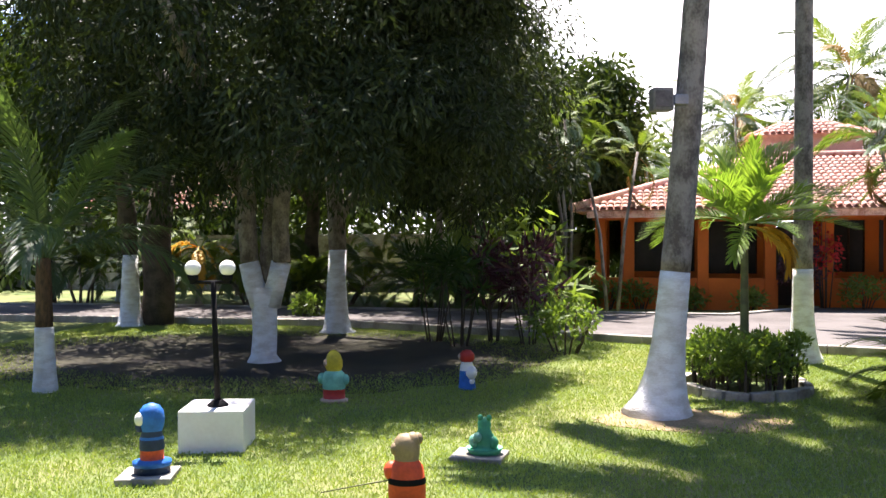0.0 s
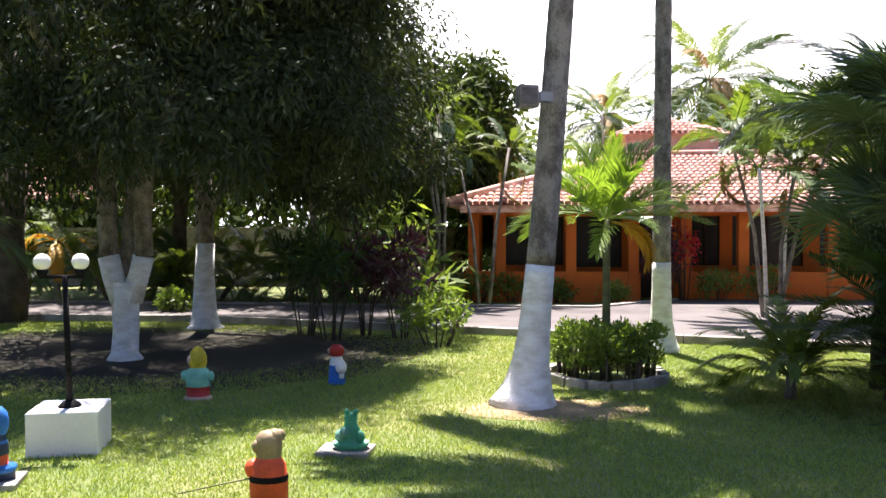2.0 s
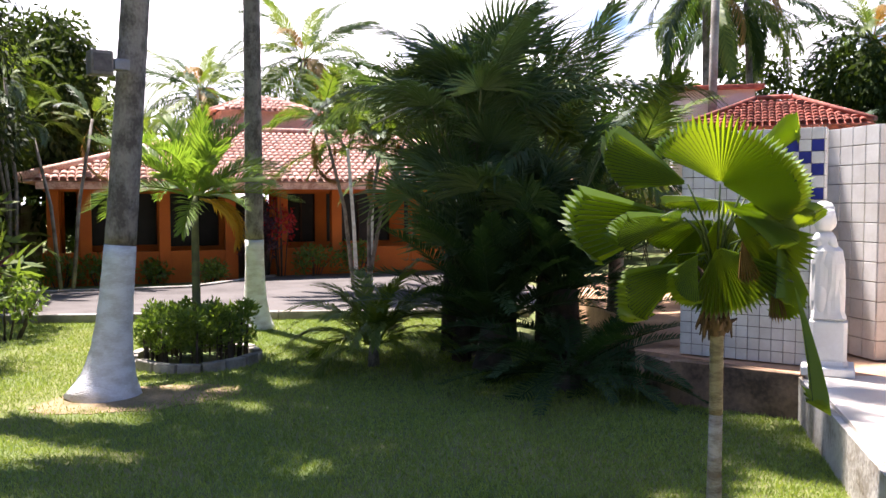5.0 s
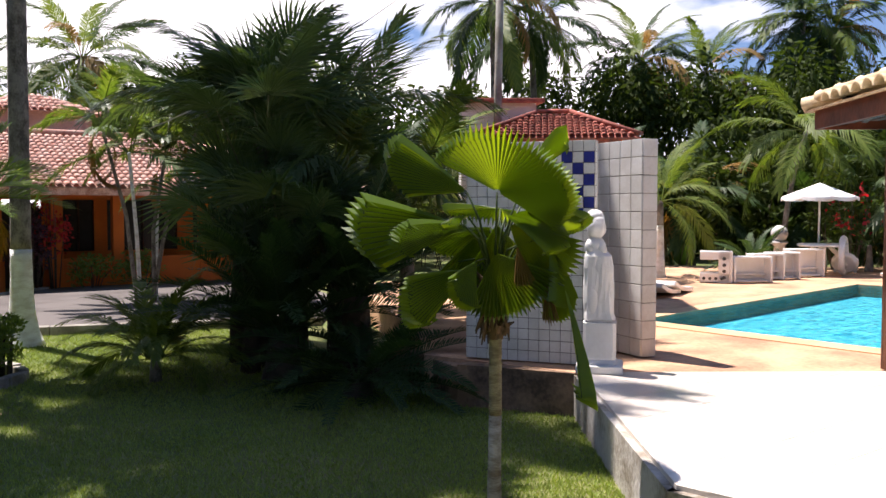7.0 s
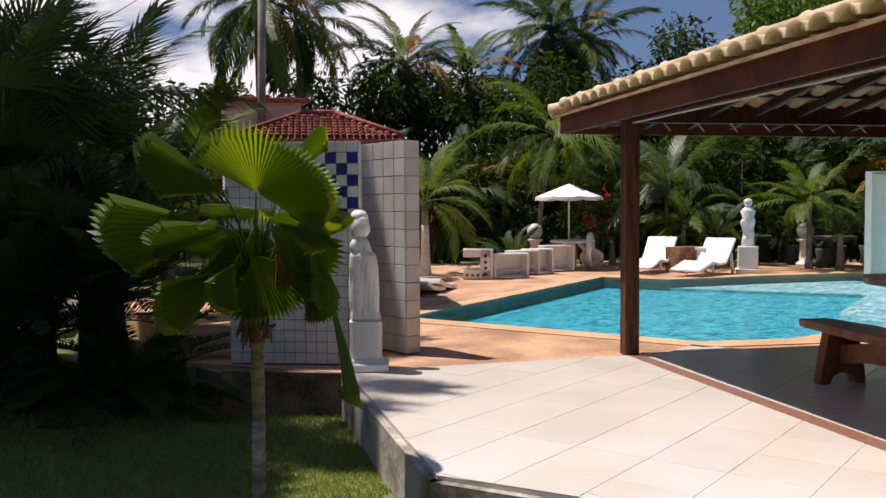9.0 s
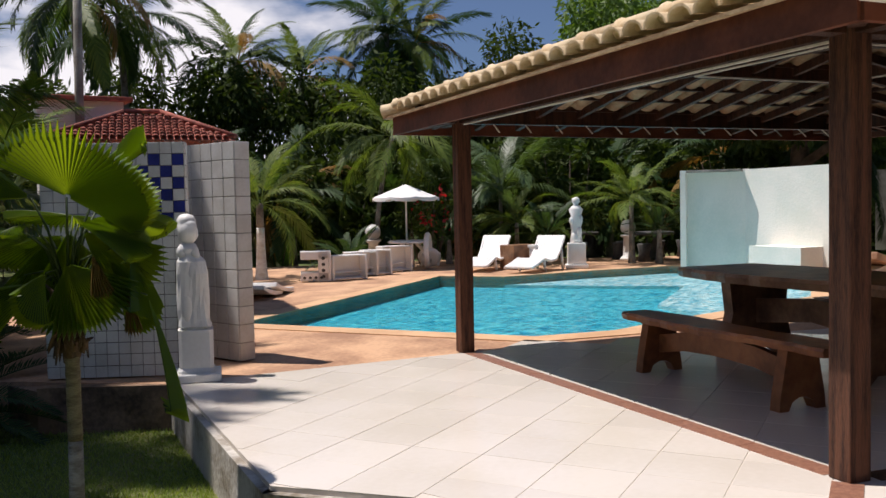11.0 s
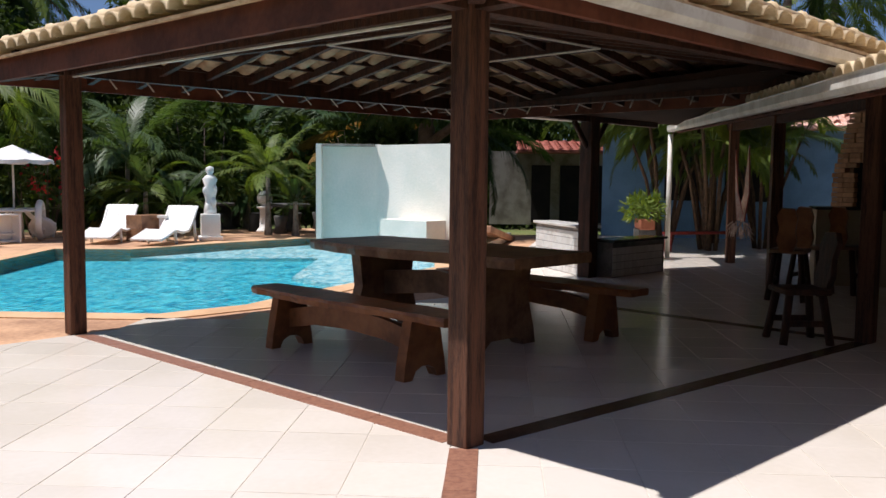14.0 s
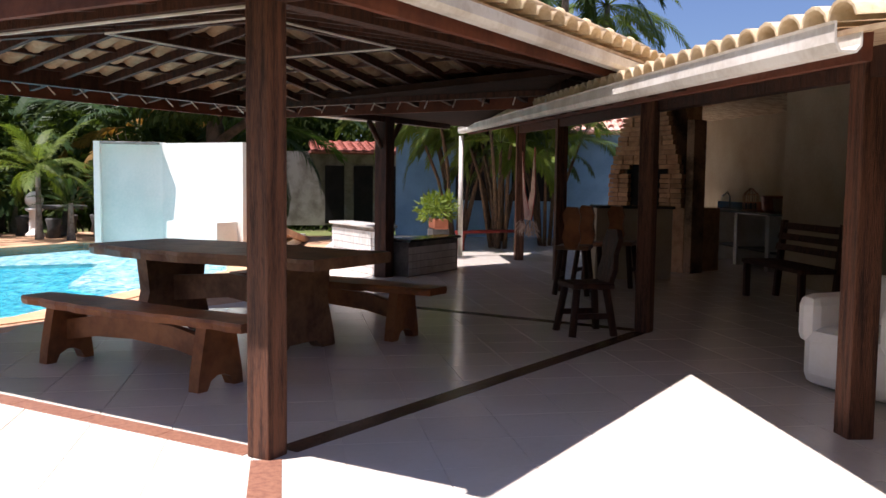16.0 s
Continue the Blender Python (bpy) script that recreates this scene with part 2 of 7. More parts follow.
M_WATER = bpy.data.materials.new("pool_water")
M_WATER.use_nodes = True
n_, l_ = M_WATER.node_tree.nodes, M_WATER.node_tree.links
n_.remove(n_["Principled BSDF"])
w_t, w_g, w_m, w_f = (n_.new(k) for k in ("ShaderNodeBsdfTransparent", "ShaderNodeBsdfGlossy", "ShaderNodeMixShader", "ShaderNodeFresnel"))
w_n, w_b, w_p = n_.new("ShaderNodeTexNoise"), n_.new("ShaderNodeBump"), n_.new("ShaderNodeNewGeometry")
# noise in the transparent tint paints ripple light and caustics into the water
w_r = n_.new("ShaderNodeValToRGB")
w_r.color_ramp.elements[0].position, w_r.color_ramp.elements[1].position = 0.38, 0.58
w_r.color_ramp.elements[0].color, w_r.color_ramp.elements[1].color = (0.22, 0.6, 0.74, 1), (1.0, 1.0, 1.0, 1)
w_k, w_s = n_.new("ShaderNodeTexNoise"), n_.new("ShaderNodeMapping")
w_k.inputs["Scale"].default_value, w_k.inputs["Detail"].default_value, w_k.inputs["Distortion"].default_value = 4.2, 5, 1.4
w_s.inputs["Rotation"].default_value, w_s.inputs["Scale"].default_value = (0, 0, 0.6), (1.0, 1.5, 1.0)
l_.new(w_p.outputs["Position"], w_s.inputs["Vector"])
l_.new(w_s.outputs["Vector"], w_k.inputs["Vector"])
l_.new(w_k.outputs["Fac"], w_r.inputs["Fac"])
l_.new(w_r.outputs["Color"], w_t.inputs["Color"])
w_g.inputs["Roughness"].default_value = 0.06
w_f.inputs["IOR"].default_value = 1.07
w_n.inputs["Scale"].default_value, w_n.inputs["Detail"].default_value = 5.5, 4
w_b.inputs["Strength"].default_value, w_b.inputs["Distance"].default_value = 1.0, 0.12
l_.new(w_p.outputs["Position"], w_n.inputs["Vector"])
l_.new(w_n.outputs["Fac"], w_b.inputs["Height"])
for node in (w_g, w_f):
    l_.new(w_b.outputs["Normal"], node.inputs["Normal"])
l_.new(w_f.outputs[0], w_m.inputs["Fac"])
l_.new(w_t.outputs[0], w_m.inputs[1])
l_.new(w_g.outputs[0], w_m.inputs[2])
l_.new(w_m.outputs[0], n_["Material Output"].inputs["Surface"])

# ---- building helpers ----
GRASS = -0.4
U, V = Vector((0.680, 0.733, 0)), Vector((0.733, -0.680, 0))
P2 = Vector((5.47, -0.28, 0))
UANG = math.degrees(math.atan2(U.y, U.x))
WO, WV, WN = Vector((5.28, -3.42, 0)), Vector((0.991, -0.115, 0)), Vector((-0.115, -0.991, 0))
WANG = math.degrees(math.atan2(WV.y, WV.x))


def gz(a, b, z=0.0):
    """A place in the pavilion's own axes: a towards the pool, b towards the bar."""
    p = P2 + U * a + V * b
    return Vector((p.x, p.y, z))


def wg(s, d, z=0.0):
    """A place in the bar wing's axes: s along its front, d into it."""
    p = WO + WV * s + WN * d
    return Vector((p.x, p.y, z))


def thing(name, label, category, at=(0, 0, 0), turn=0.0, group="", kind=""):
    ob = new(name)
    ob.empty_display_size = 0.1
    ob.matrix_world = pose(*at, 0, 0, turn)
    return tagged(ob, label, category, group, kind)


def finish(bm, smooth=False):
    bmesh.ops.recalc_face_normals(bm, faces=bm.faces)
    me = bpy.data.meshes.new("mesh")
    bm.to_mesh(me)
    bm.free()
    if smooth:
        me.shade_smooth()
    return me


def part(name, bm, material, parent=None, label="", smooth=False):
    """Links a bmesh (or a mesh) as one object under a thing or under a part."""
    me = bm if isinstance(bm, bpy.types.Mesh) else finish(bm, smooth)
    if not me.materials:
        for m in material if isinstance(material, (list, tuple)) else (material,):
            me.materials.append(m)
    ob = new(name, me)
    if parent is not None:
        ob.parent = parent
    return tagged(ob, label)


def box(bm, size, at=(0, 0, 0), rot=(0, 0, 0), bevel=0.0):
    """A box with its centre at a place."""
    made = bmesh.ops.create_cube(bm, size=1.0, matrix=pose(*at, *rot) @ Matrix.Diagonal((*size, 1)))
    if bevel:
        edges = {e for v in made["verts"] for e in v.link_edges}
        bmesh.ops.bevel(bm, geom=list(edges), offset=bevel, segments=2, profile=0.5, affect="EDGES")
    return bm


def boxm(size, at=(0, 0, 0), rot=(0, 0, 0), bevel=0.0):
    return box(bmesh.new(), size, at, rot, bevel)


def lathe(bm, profile, at=(0, 0, 0), seg=16, squash=1.0, mats=None, tilt=(0, 0, 0)):
    """A turned body from rows of (radius, height)."""
    m = pose(*at, *tilt)
    rings = []
    for r, z in profile:
        rings.append([bm.verts.new(m @ Vector((r * math.cos(k * math.tau / seg), squash * r * math.sin(k * math.tau / seg), z))) for k in range(seg)])
    for i in range(len(rings) - 1):
        for k in range(seg):
            f = bm.faces.new((rings[i][k], rings[i][(k + 1) % seg], rings[i + 1][(k + 1) % seg], rings[i + 1][k]))
            f.smooth = True
            if mats:
                f.material_index = mats[i]
    bm.faces.new(rings[0][::-1]).material_index = mats[0] if mats else 0
    bm.faces.new(rings[-1]).material_index = mats[-1] if mats else 0
    return bm


def tube(bm, pts, radii, seg=8, mats=None, wob=0.0):
    """A round, tapering limb along points."""
    pts = [Vector(p) for p in pts]
    rings = []
    for i, p in enumerate(pts):
        way = (pts[min(i + 1, len(pts) - 1)] - pts[max(i - 1, 0)]).normalized()
        side = way.cross(Vector((0.3, 1, 0.1))).normalized()
        up = side.cross(way)
        r = radii[i] if isinstance(radii, (list, tuple)) else radii
        rings.append([bm.verts.new(p + (side * math.cos(k * math.tau / seg) + up * math.sin(k * math.tau / seg)) * r * (1 + wob * noise.noise(p * 3 + Vector((k * 1.7, 0, 0))))) for k in range(seg)])
    for i in range(len(rings) - 1):
        for k in range(seg):
            f = bm.faces.new((rings[i][k], rings[i][(k + 1) % seg], rings[i + 1][(k + 1) % seg], rings[i + 1][k]))
            f.smooth = True
            if mats:
                f.material_index = mats[i]
    bm.faces.new(rings[0][::-1])
    f = bm.faces.new(rings[-1])
    if mats:
        f.material_index = mats[-1]
    return bm


def slab(outline, z0, z1, holes=()):
    """A flat plate between two heights, with openings that go through it."""
    bm = bmesh.new()
    loops = []
    for line in (outline, *holes):
        vs = [bm.verts.new((p[0], p[1], z1)) for p in line]
        es = [bm.edges.new((vs[i], vs[(i + 1) % len(vs)])) for i in range(len(vs))]
        loops.append((vs, es))
    bmesh.ops.triangle_fill(bm, use_beauty=True, edges=[e for _, es in loops for e in es], normal=(0, 0, 1))
    if z0 is not None:
        for vs, _ in loops:
            low = [bm.verts.new((v.co.x, v.co.y, z0)) for v in vs]
            for i in range(len(vs)):
                j = (i + 1) % len(vs)
                bm.faces.new((vs[i], vs[j], low[j], low[i]))
    return bm


def quads(name, verts, faces):
    """A mesh from arrays: n x 3 places, m x 4 corners."""
    me = bpy.data.meshes.new(name)
    me.vertices.add(len(verts))
    me.vertices.foreach_set("co", np.ascontiguousarray(verts, dtype=np.float32).ravel())
    me.loops.add(faces.size)
    me.loops.foreach_set("vertex_index", np.ascontiguousarray(faces, dtype=np.int32).ravel())
    me.polygons.add(len(faces))
    me.polygons.foreach_set("loop_start", np.arange(len(faces), dtype=np.int32) * faces.shape[1])
    me.update(calc_edges=True)
    return me


def leaf_cloud(at, way, length, width, rng):
    """Many small folded leaves: places and directions as n x 3 arrays."""
    n = len(at)
    way = way / np.linalg.norm(way, axis=1, keepdims=True)
    side = np.cross(way, rng.normal(size=(n, 3)))
    side /= np.linalg.norm(side, axis=1, keepdims=True)
    length = (length * rng.uniform(0.6, 1.25, n))[:, None]
    width = (width * rng.uniform(0.7, 1.2, n))[:, None]
    mid = at + way * length * 0.45
    verts = np.stack([at, mid + side * width / 2, at + way * length, mid - side * width / 2], 1).reshape(-1, 3)
    return verts, np.arange(4 * n).reshape(-1, 4)


def crown_mesh(clusters, per, length, width, droop, rng, out=0.5):
    """Leaves in clusters: rows of x, y, z, radius."""
    clusters = np.asarray(clusters, float)
    c = np.repeat(clusters, per, 0)
    d = rng.normal(size=(len(c), 3))
    d /= np.linalg.norm(d, axis=1, keepdims=True)
    at = c[:, :3] + d * (c[:, 3] * rng.uniform(0.15, 1.0, len(c)) ** 0.5)[:, None]
    way = d * out + rng.normal(size=d.shape) * 0.4 + np.array([0, 0, -droop])
    return quads("crown", *leaf_cloud(at, way, length, width, rng))


def blob(centre, radii, count, size, low, rng):
    """Cluster centres spread unevenly through the shell of an egg."""
    rows = []
    while len(rows) < count:
        d = rng.normal(size=3)
        d /= np.linalg.norm(d)
        if d[2] < low:
            continue
        k = rng.uniform(0.35, 1.0) ** 0.5
        rows.append((*(np.array(centre) + d * radii * k), size * rng.uniform(0.6, 1.35)))
    return rows


# ---- palm leaves ----
def frond_mesh(length, pairs, leaf, width, droop, spread=62, hang=0.35, seed=1, stalk=0.18, material=None, vee=0.25, rachis=0.02):
    """A feather leaf that starts along +x and bends down; leaflets on both sides."""
    rng = random.Random(seed)
    verts, faces = [], []
    steps = 14
    p, path = Vector((0, 0, 0)), []
    for i in range(steps + 1):
        a = -droop * (i / steps) ** 1.4
        path.append((p.copy(), a))
        p = p + Vector((math.cos(a), 0, math.sin(a))) * length / steps
    for i, (q, a) in enumerate(path):
        r = rachis * (1.05 - i / steps)
        up = Vector((-math.sin(a), 0, math.cos(a)))
        verts += [q + Vector((0, r, 0)), q - Vector((0, r, 0)), q - up * r * 1.2]
        if i:
            b = 3 * i
            for k in range(3):
                faces.append((b - 3 + k, b - 3 + (k + 1) % 3, b + (k + 1) % 3, b + k))
    for k in range(pairs):
        s = stalk + (1 - stalk) * (k + 0.5) / pairs
        f = s * steps
        i = min(int(f), steps - 1)
        q = path[i][0].lerp(path[i + 1][0], f - i)
        a = path[i][1]
        tan, up = Vector((math.cos(a), 0, math.sin(a))), Vector((-math.sin(a), 0, math.cos(a)))
        size = leaf * min(1.0, 0.55 + 1.6 * (s - stalk)) * (1 - 0.62 * max(0, s - 0.5) / 0.5) * rng.uniform(0.85, 1.1)
        ang = radians(spread - 30 * s + rng.uniform(-6, 6))
        for e in (1, -1):
            way = (tan * math.cos(ang) + Vector((0, e, 0)) * math.sin(ang) + up * (vee + rng.uniform(-0.12, 0.12))).normalized()
            w = way.cross(up).normalized() * width * 0.5
            m = q + way * size * 0.5
            tip = q + way * size * 0.92 - Vector((0, 0, size * hang * rng.uniform(0.6, 1.4)))
            m2 = m - Vector((0, 0, size * hang * 0.2))
            b = len(verts)
            verts += [q - w * 0.5, q + w * 0.5, m2 - w, m2 + w, tip]
            faces += [(b, b + 1, b + 3, b + 2), (b + 2, b + 3, b + 4)]
    me = bpy.data.meshes.new("frond")
    me.from_pydata(verts, [], faces)
    me.materials.append(material)
    return me


def fan_mesh(radius, pleats, opening, material, seed=1, depth=0.03, cup=0.25, tear=0.0, rib=None, notch=0.92):
    """A round pleated leaf whose hub lies at the origin; it spreads round +x."""
    rng = random.Random(seed)
    verts, faces = [], []
    half = radians(opening) / 2
    rows = (0.04, 0.3, 0.6, 0.85, 1.0)
    step = 2 * half / pleats
    stops = []
    for j in range(pleats):
        a0 = -half + step * j
        stops += [(a0, -1), (a0 + step * 0.1, -0.9), (a0 + step * 0.52, 1), (a0 + step * 0.58, 0.95)]
    stops.append((half, -1))
    count = len(stops)
    wave = rng.uniform(0, 6)
    for a, ridge in stops:
        edge = (1.0 if ridge > 0 else notch) * (1 - 0.12 * abs(a / half) ** 3) * rng.uniform(0.97, 1.02) * (1 + 0.03 * math.sin(a * 4 + wave))
        for k, r in enumerate(rows):
            rr = radius * r * (edge if k == len(rows) - 1 else 1)
            z = ridge * depth * r * radius * 2 - cup * radius * r * r
            z += 0.05 * radius * r * r * math.sin(a * 2.3 + wave)
            verts.append((rr * math.cos(a), rr * math.sin(a), z + (rng.uniform(-1, 1) * tear * r * radius)))
    m = len(rows)
    for j in range(count - 1):
        for k in range(m - 1):
            faces.append((j * m + k, (j + 1) * m + k, (j + 1) * m + k + 1, j * m + k + 1))
    me = bpy.data.meshes.new("fan_leaf")
    me.from_pydata(verts, [], faces)
    me.materials.append(material)
    if rib:
        me.materials.append(rib)
        for k, f in enumerate(me.polygons):
            f.material_index = 1 if (k // (m - 1)) % 4 in (0, 2) and k % (m - 1) < 4 else 0
    return me


def split_fan(radius, blades, opening, material, seed=1, cup=0.22, droop=0.5, join=0.42):
    """A fan leaf cut into folded blades with drooping tips; its hub lies at the origin and it spreads round +x."""
    rng = random.Random(seed)
    verts, faces = [], []
    step = radians(opening) / blades
    for j in range(blades):
        a = (j + 0.5 - blades / 2) * step + rng.uniform(-0.15, 0.15) * step
        d, side = Vector((math.cos(a), math.sin(a), 0)), Vector((-math.sin(a), math.cos(a), 0))
        reach = radius * (1 - 0.2 * abs(a) / radians(opening)) * rng.uniform(0.88, 1.08)
        fall = droop * rng.uniform(0.5, 1.5)
        base = len(verts)
        for r, w in ((0.05, 1.0), (join, 1.0), (0.74, 0.62), (1.0, 0.06)):
            half = min(r, join + 0.1) * step * radius * 0.5 * w
            z = -cup * radius * r * r - fall * radius * max(0.0, r - join) ** 2
            q = d * (reach * r * (1 - 0.25 * fall * max(0.0, r - join))) + Vector((0, 0, z))
            verts += [q - side * half, q + Vector((0, 0, half * 0.7)), q + side * half]
        for k in range(3):
            b = base + 3 * k
            faces += [(b, b + 1, b + 4, b + 3), (b + 1, b + 2, b + 5, b + 4)]
    me = bpy.data.meshes.new("fan_leaf")
    me.from_pydata(verts, [], faces)
    me.materials.append(material)
    return me


def add_fronds(palm, meshes, top, count, rng, rise=(75, -35), name="frond", scale=(0.85, 1.1), turn0=0.0, lean=0.0, off=0.06):
    """Leaves round a stem's top, from the upright young ones to the hanging old ones."""
    for k in range(count):
        az = turn0 + k * 137.5 + rng.uniform(-14, 14)
        f = (k + 0.5) / count
        el = rise[0] + (rise[1] - rise[0]) * f ** 0.9 + rng.uniform(-8, 8)
        ob = new(name, meshes[k % len(meshes)])
        ob.parent = palm
        s = rng.uniform(*scale)
        ob.matrix_local = pose(*top, 0, 0, az) @ pose(off, 0, 0, rng.uniform(-25, 25), -el, 0) @ Matrix.Diagonal((s, s, s, 1))


def palm(label, at, height, trunk_r, fronds, count, seed, name="palm_tree", lean=(0, 0), white=0.0, flare=1.5, bark=None, rise=(75, -35), scale=(0.85, 1.1), group="", shaft=0.0, rings=True, knee=0.0):
    """A palm: a ringed stem, painted white up to a height, and its leaves."""
    rng = random.Random(seed)
    ob = thing(name, label, "palm tree", at, 0, group)
    n = max(8, int(height / (0.12 if rings else 0.3)))
    pts, rad = [], []
    for i in range(n + 1):
        f = i / n
        bend = f ** 0.8 if knee else f * f
        pts.append(Vector((lean[0] * bend, lean[1] * bend, -0.05 + (height + 0.05) * f)))
        h = f * height
        rad.append((trunk_r * (1 - 0.3 * f) + trunk_r * (flare - 1) * math.exp(-h / 0.28)) * (1 + (0.025 if i % 2 and rings else 0)))
    base = [i for i in range(n + 1) if pts[i].z <= white] or []
    if white and len(base) > 1:
        k = len(base)
        part("painted_base", tube(bmesh.new(), pts[:k], [r * 1.02 for r in rad[:k]], 14), M_LIME, ob, "whitewashed base of the trunk")
        part("trunk", tube(bmesh.new(), pts[k - 1:], rad[k - 1:], 12), bark or M_BARK, ob)
    else:
        part("trunk", tube(bmesh.new(), pts, rad, 10), bark or M_BARK, ob)
    top = pts[-1]
    if shaft:
        part("crown_shaft", tube(bmesh.new(), [top, top + Vector((0, 0, shaft))], [rad[-1] * 1.15, rad[-1] * 0.7], 10), M_STEM, ob)
        top = top + Vector((0, 0, shaft))
    add_fronds(ob, fronds, top, count, rng, rise, scale=scale)
    return ob


COCO = [frond_mesh(2.6, 66, 0.6, 0.032, d, 60, 0.55, i, material=M_PALM) for i, d in enumerate((1.2, 1.6, 0.8))]
COCO_D = [frond_mesh(2.6, 58, 0.6, 0.04, d, 58, 0.5, i + 5, material=M_PALMD) for i, d in enumerate((0.9, 1.35))]
COCO_O = [frond_mesh(2.4, 36, 0.55, 0.05, 1.5, 55, 0.9, 9, material=M_PALMO)]
ARECA = [frond_mesh(1.5, 52, 0.36, 0.024, d, 55, 0.45, i + 11, material=M_FANP if i == 1 else M_PALM, rachis=0.012) for i, d in enumerate((1.3, 0.9, 1.7))]
ARECA_O = [frond_mesh(1.4, 26, 0.4, 0.045, 1.9, 45, 0.6, 15, material=M_PALMO, rachis=0.012)]
CYCAD = [frond_mesh(1.25, 52, 0.2, 0.016, d, 70, 0.1, i + 21, material=M_PALMD, rachis=0.012, vee=0.35) for i, d in enumerate((0.9, 1.3, 0.6))]
MANILA = [frond_mesh(1.0, 46, 0.38, 0.018, d, 52, 0.16, i + 31, material=M_MANILA, rachis=0.014, vee=0.5) for i, d in enumerate((0.9, 1.25, 0.55))]
MANILA_Y = [frond_mesh(0.8, 30, 0.3, 0.035, 1.8, 50, 0.5, 35, material=M_YELLOW, rachis=0.014)]
FANS_D = [split_fan(0.74, 30, o, M_FANP, i) for i, o in enumerate((210, 165, 190))]
COCO_G = [frond_mesh(2.5, 64, 0.62, 0.03, d, 58, 0.7, i + 45, material=M_FANP) for i, d in enumerate((1.1, 1.6, 0.8))]
M_WORNLIME = mat("worn_limewash", (0.52, 0.47, 0.38), 0.9, (0.24, 0.19, 0.13), 7, 0.4, 40, stretch=(1, 1, 3))
M_RINGED = mat("ringed_palm_stem", (0.3, 0.25, 0.15), 0.85, (0.16, 0.12, 0.07), 9, 0.3, 40, stretch=(1, 1, 4))
M_DRYSOIL = mat("dry_brown_soil", (0.3, 0.21, 0.12), 0.95, (0.15, 0.12, 0.05), 4, 0.4, 40, fine=0.7)
M_PALEGROUT = mat("pale_grout", (0.42, 0.4, 0.36), 0.9, (0.28, 0.26, 0.23), 5)
M_UNDER = mat("pale_tile_underside", (0.54, 0.4, 0.25), 0.85, (0.34, 0.22, 0.125), 6, 0.2, 30)

# ---- ground, paving and pool ----
POOL = [(9.5, 6.75), (16.9, 7.5), (17.0, 6.1), (18.9, 4.85), (20.6, 3.5), (20.9, 0.6), (14.5, 0.3), (11.3, 1.75), (10.25, 2.15), (9.55, 2.85)]
SHALLOW = [(17.0, 6.1), (18.9, 4.85), (20.6, 3.5), (20.9, 0.6), (14.5, 0.3), (12.6, 1.15), (14.3, 2.5), (17.5, 2.65), (17.2, 4.4)]
COPE = [(9.15, 7.02), (17.2, 7.85), (17.3, 6.3), (19.1, 5.15), (20.95, 3.7), (21.25, 0.3), (14.4, -0.05), (11.15, 1.42), (10.1, 1.82), (9.2, 2.7)]


def hole_out(line, by):
    c = Vector((sum(p[0] for p in line) / len(line), sum(p[1] for p in line) / len(line)))
    return [tuple(Vector(p) + (Vector(p) - c).normalized() * by) for p in line]


tagged(part("ground", slab([(-400, -400), (400, -400), (400, 400), (-400, 400)], None, GRASS, [hole_out(POOL, 0.1)]), M_GROUND), "mown green lawn with bare patches", "lawn", kind="structure")

DECK = [(6.2, 4.82), (8.45, 3.05), (8.7, 2.7), (11.9, -0.9), (15.6, -0.9), (22.5, -2.0), (24.5, 4.0), (22.5, 9.5), (17.5, 14.5), (9.5, 13.5), (6.6, 7.6), (5.75, 6.4)]
tagged(part("pool_deck", slab(DECK, GRASS - 0.1, -0.012, [COPE]), M_DECK), "orange stone paving round the pool", "pool deck", kind="structure")
tagged(part("pool_coping", slab(COPE, -0.3, 0.0, [POOL]), mat("peach_coping", (0.66, 0.42, 0.24), 0.7, (0.52, 0.31, 0.17), 2, 0.15, 25)), "peach stone coping along the pool edge", "coping", kind="structure")
TERRACE = [(6.2, 4.8), (4.28, 2.42), (4.42, 1.4), (4.1, -0.2), (-1.5, -2.0), (-1.5, -12), (19, -14), (24.0, -10), (22.5, -2.0), (15.6, -0.92), (11.88, -0.92), (8.7, 2.68), (8.45, 3.03)]
tagged(part("terrace", slab(TERRACE, GRASS - 0.1, -0.004), M_GROUT), "raised terrace slab", "terrace", kind="structure")


def basin(outline, top, floor, material, name, label):
    bm = bmesh.new()
    vs = [bm.verts.new((x, y, top)) for x, y in outline]
    low = [bm.verts.new((x, y, floor)) for x, y in outline]
    for i in range(len(vs)):
        j = (i + 1) % len(vs)
        bm.faces.new((vs[i], vs[j], low[j], low[i]))
    bm.faces.new(low)
    return tagged(part(name, bm, material), label, "pool", kind="structure")


basin(POOL, -0.02, -0.23, M_POOL, "pool_basin", "turquoise mosaic pool basin")
tagged(part("pool_step", slab(SHALLOW, -0.26, -0.17), M_POOLPALE), "pale shallow shelf under the water", "pool step", kind="structure")
water = tagged(part("water", slab(hole_out(POOL, -0.01), None, -0.06), M_WATER), "clear rippled turquoise pool water with ripple light in its tint", "pool water", kind="structure")
if water.data.polygons[0].normal.z < 0:
    water.data.flip_normals()

DRIVE = [(-60, 15.5), (-11.3, 16.55), (-4.06, 16.0), (2.28, 13.53), (4.9, 12.6), (7.6, 11.4), (9.5, 13.8), (12, 22), (12, 30), (9.0, 30), (8.2, 21.0), (5.7, 19.6), (3.5, 17.75), (-9.2, 19.4), (-60, 20)]
tagged(part("driveway", slab(DRIVE, GRASS - 0.1, GRASS + 0.09), M_DRIVE), "pale sunlit paved driveway", "driveway", kind="structure")


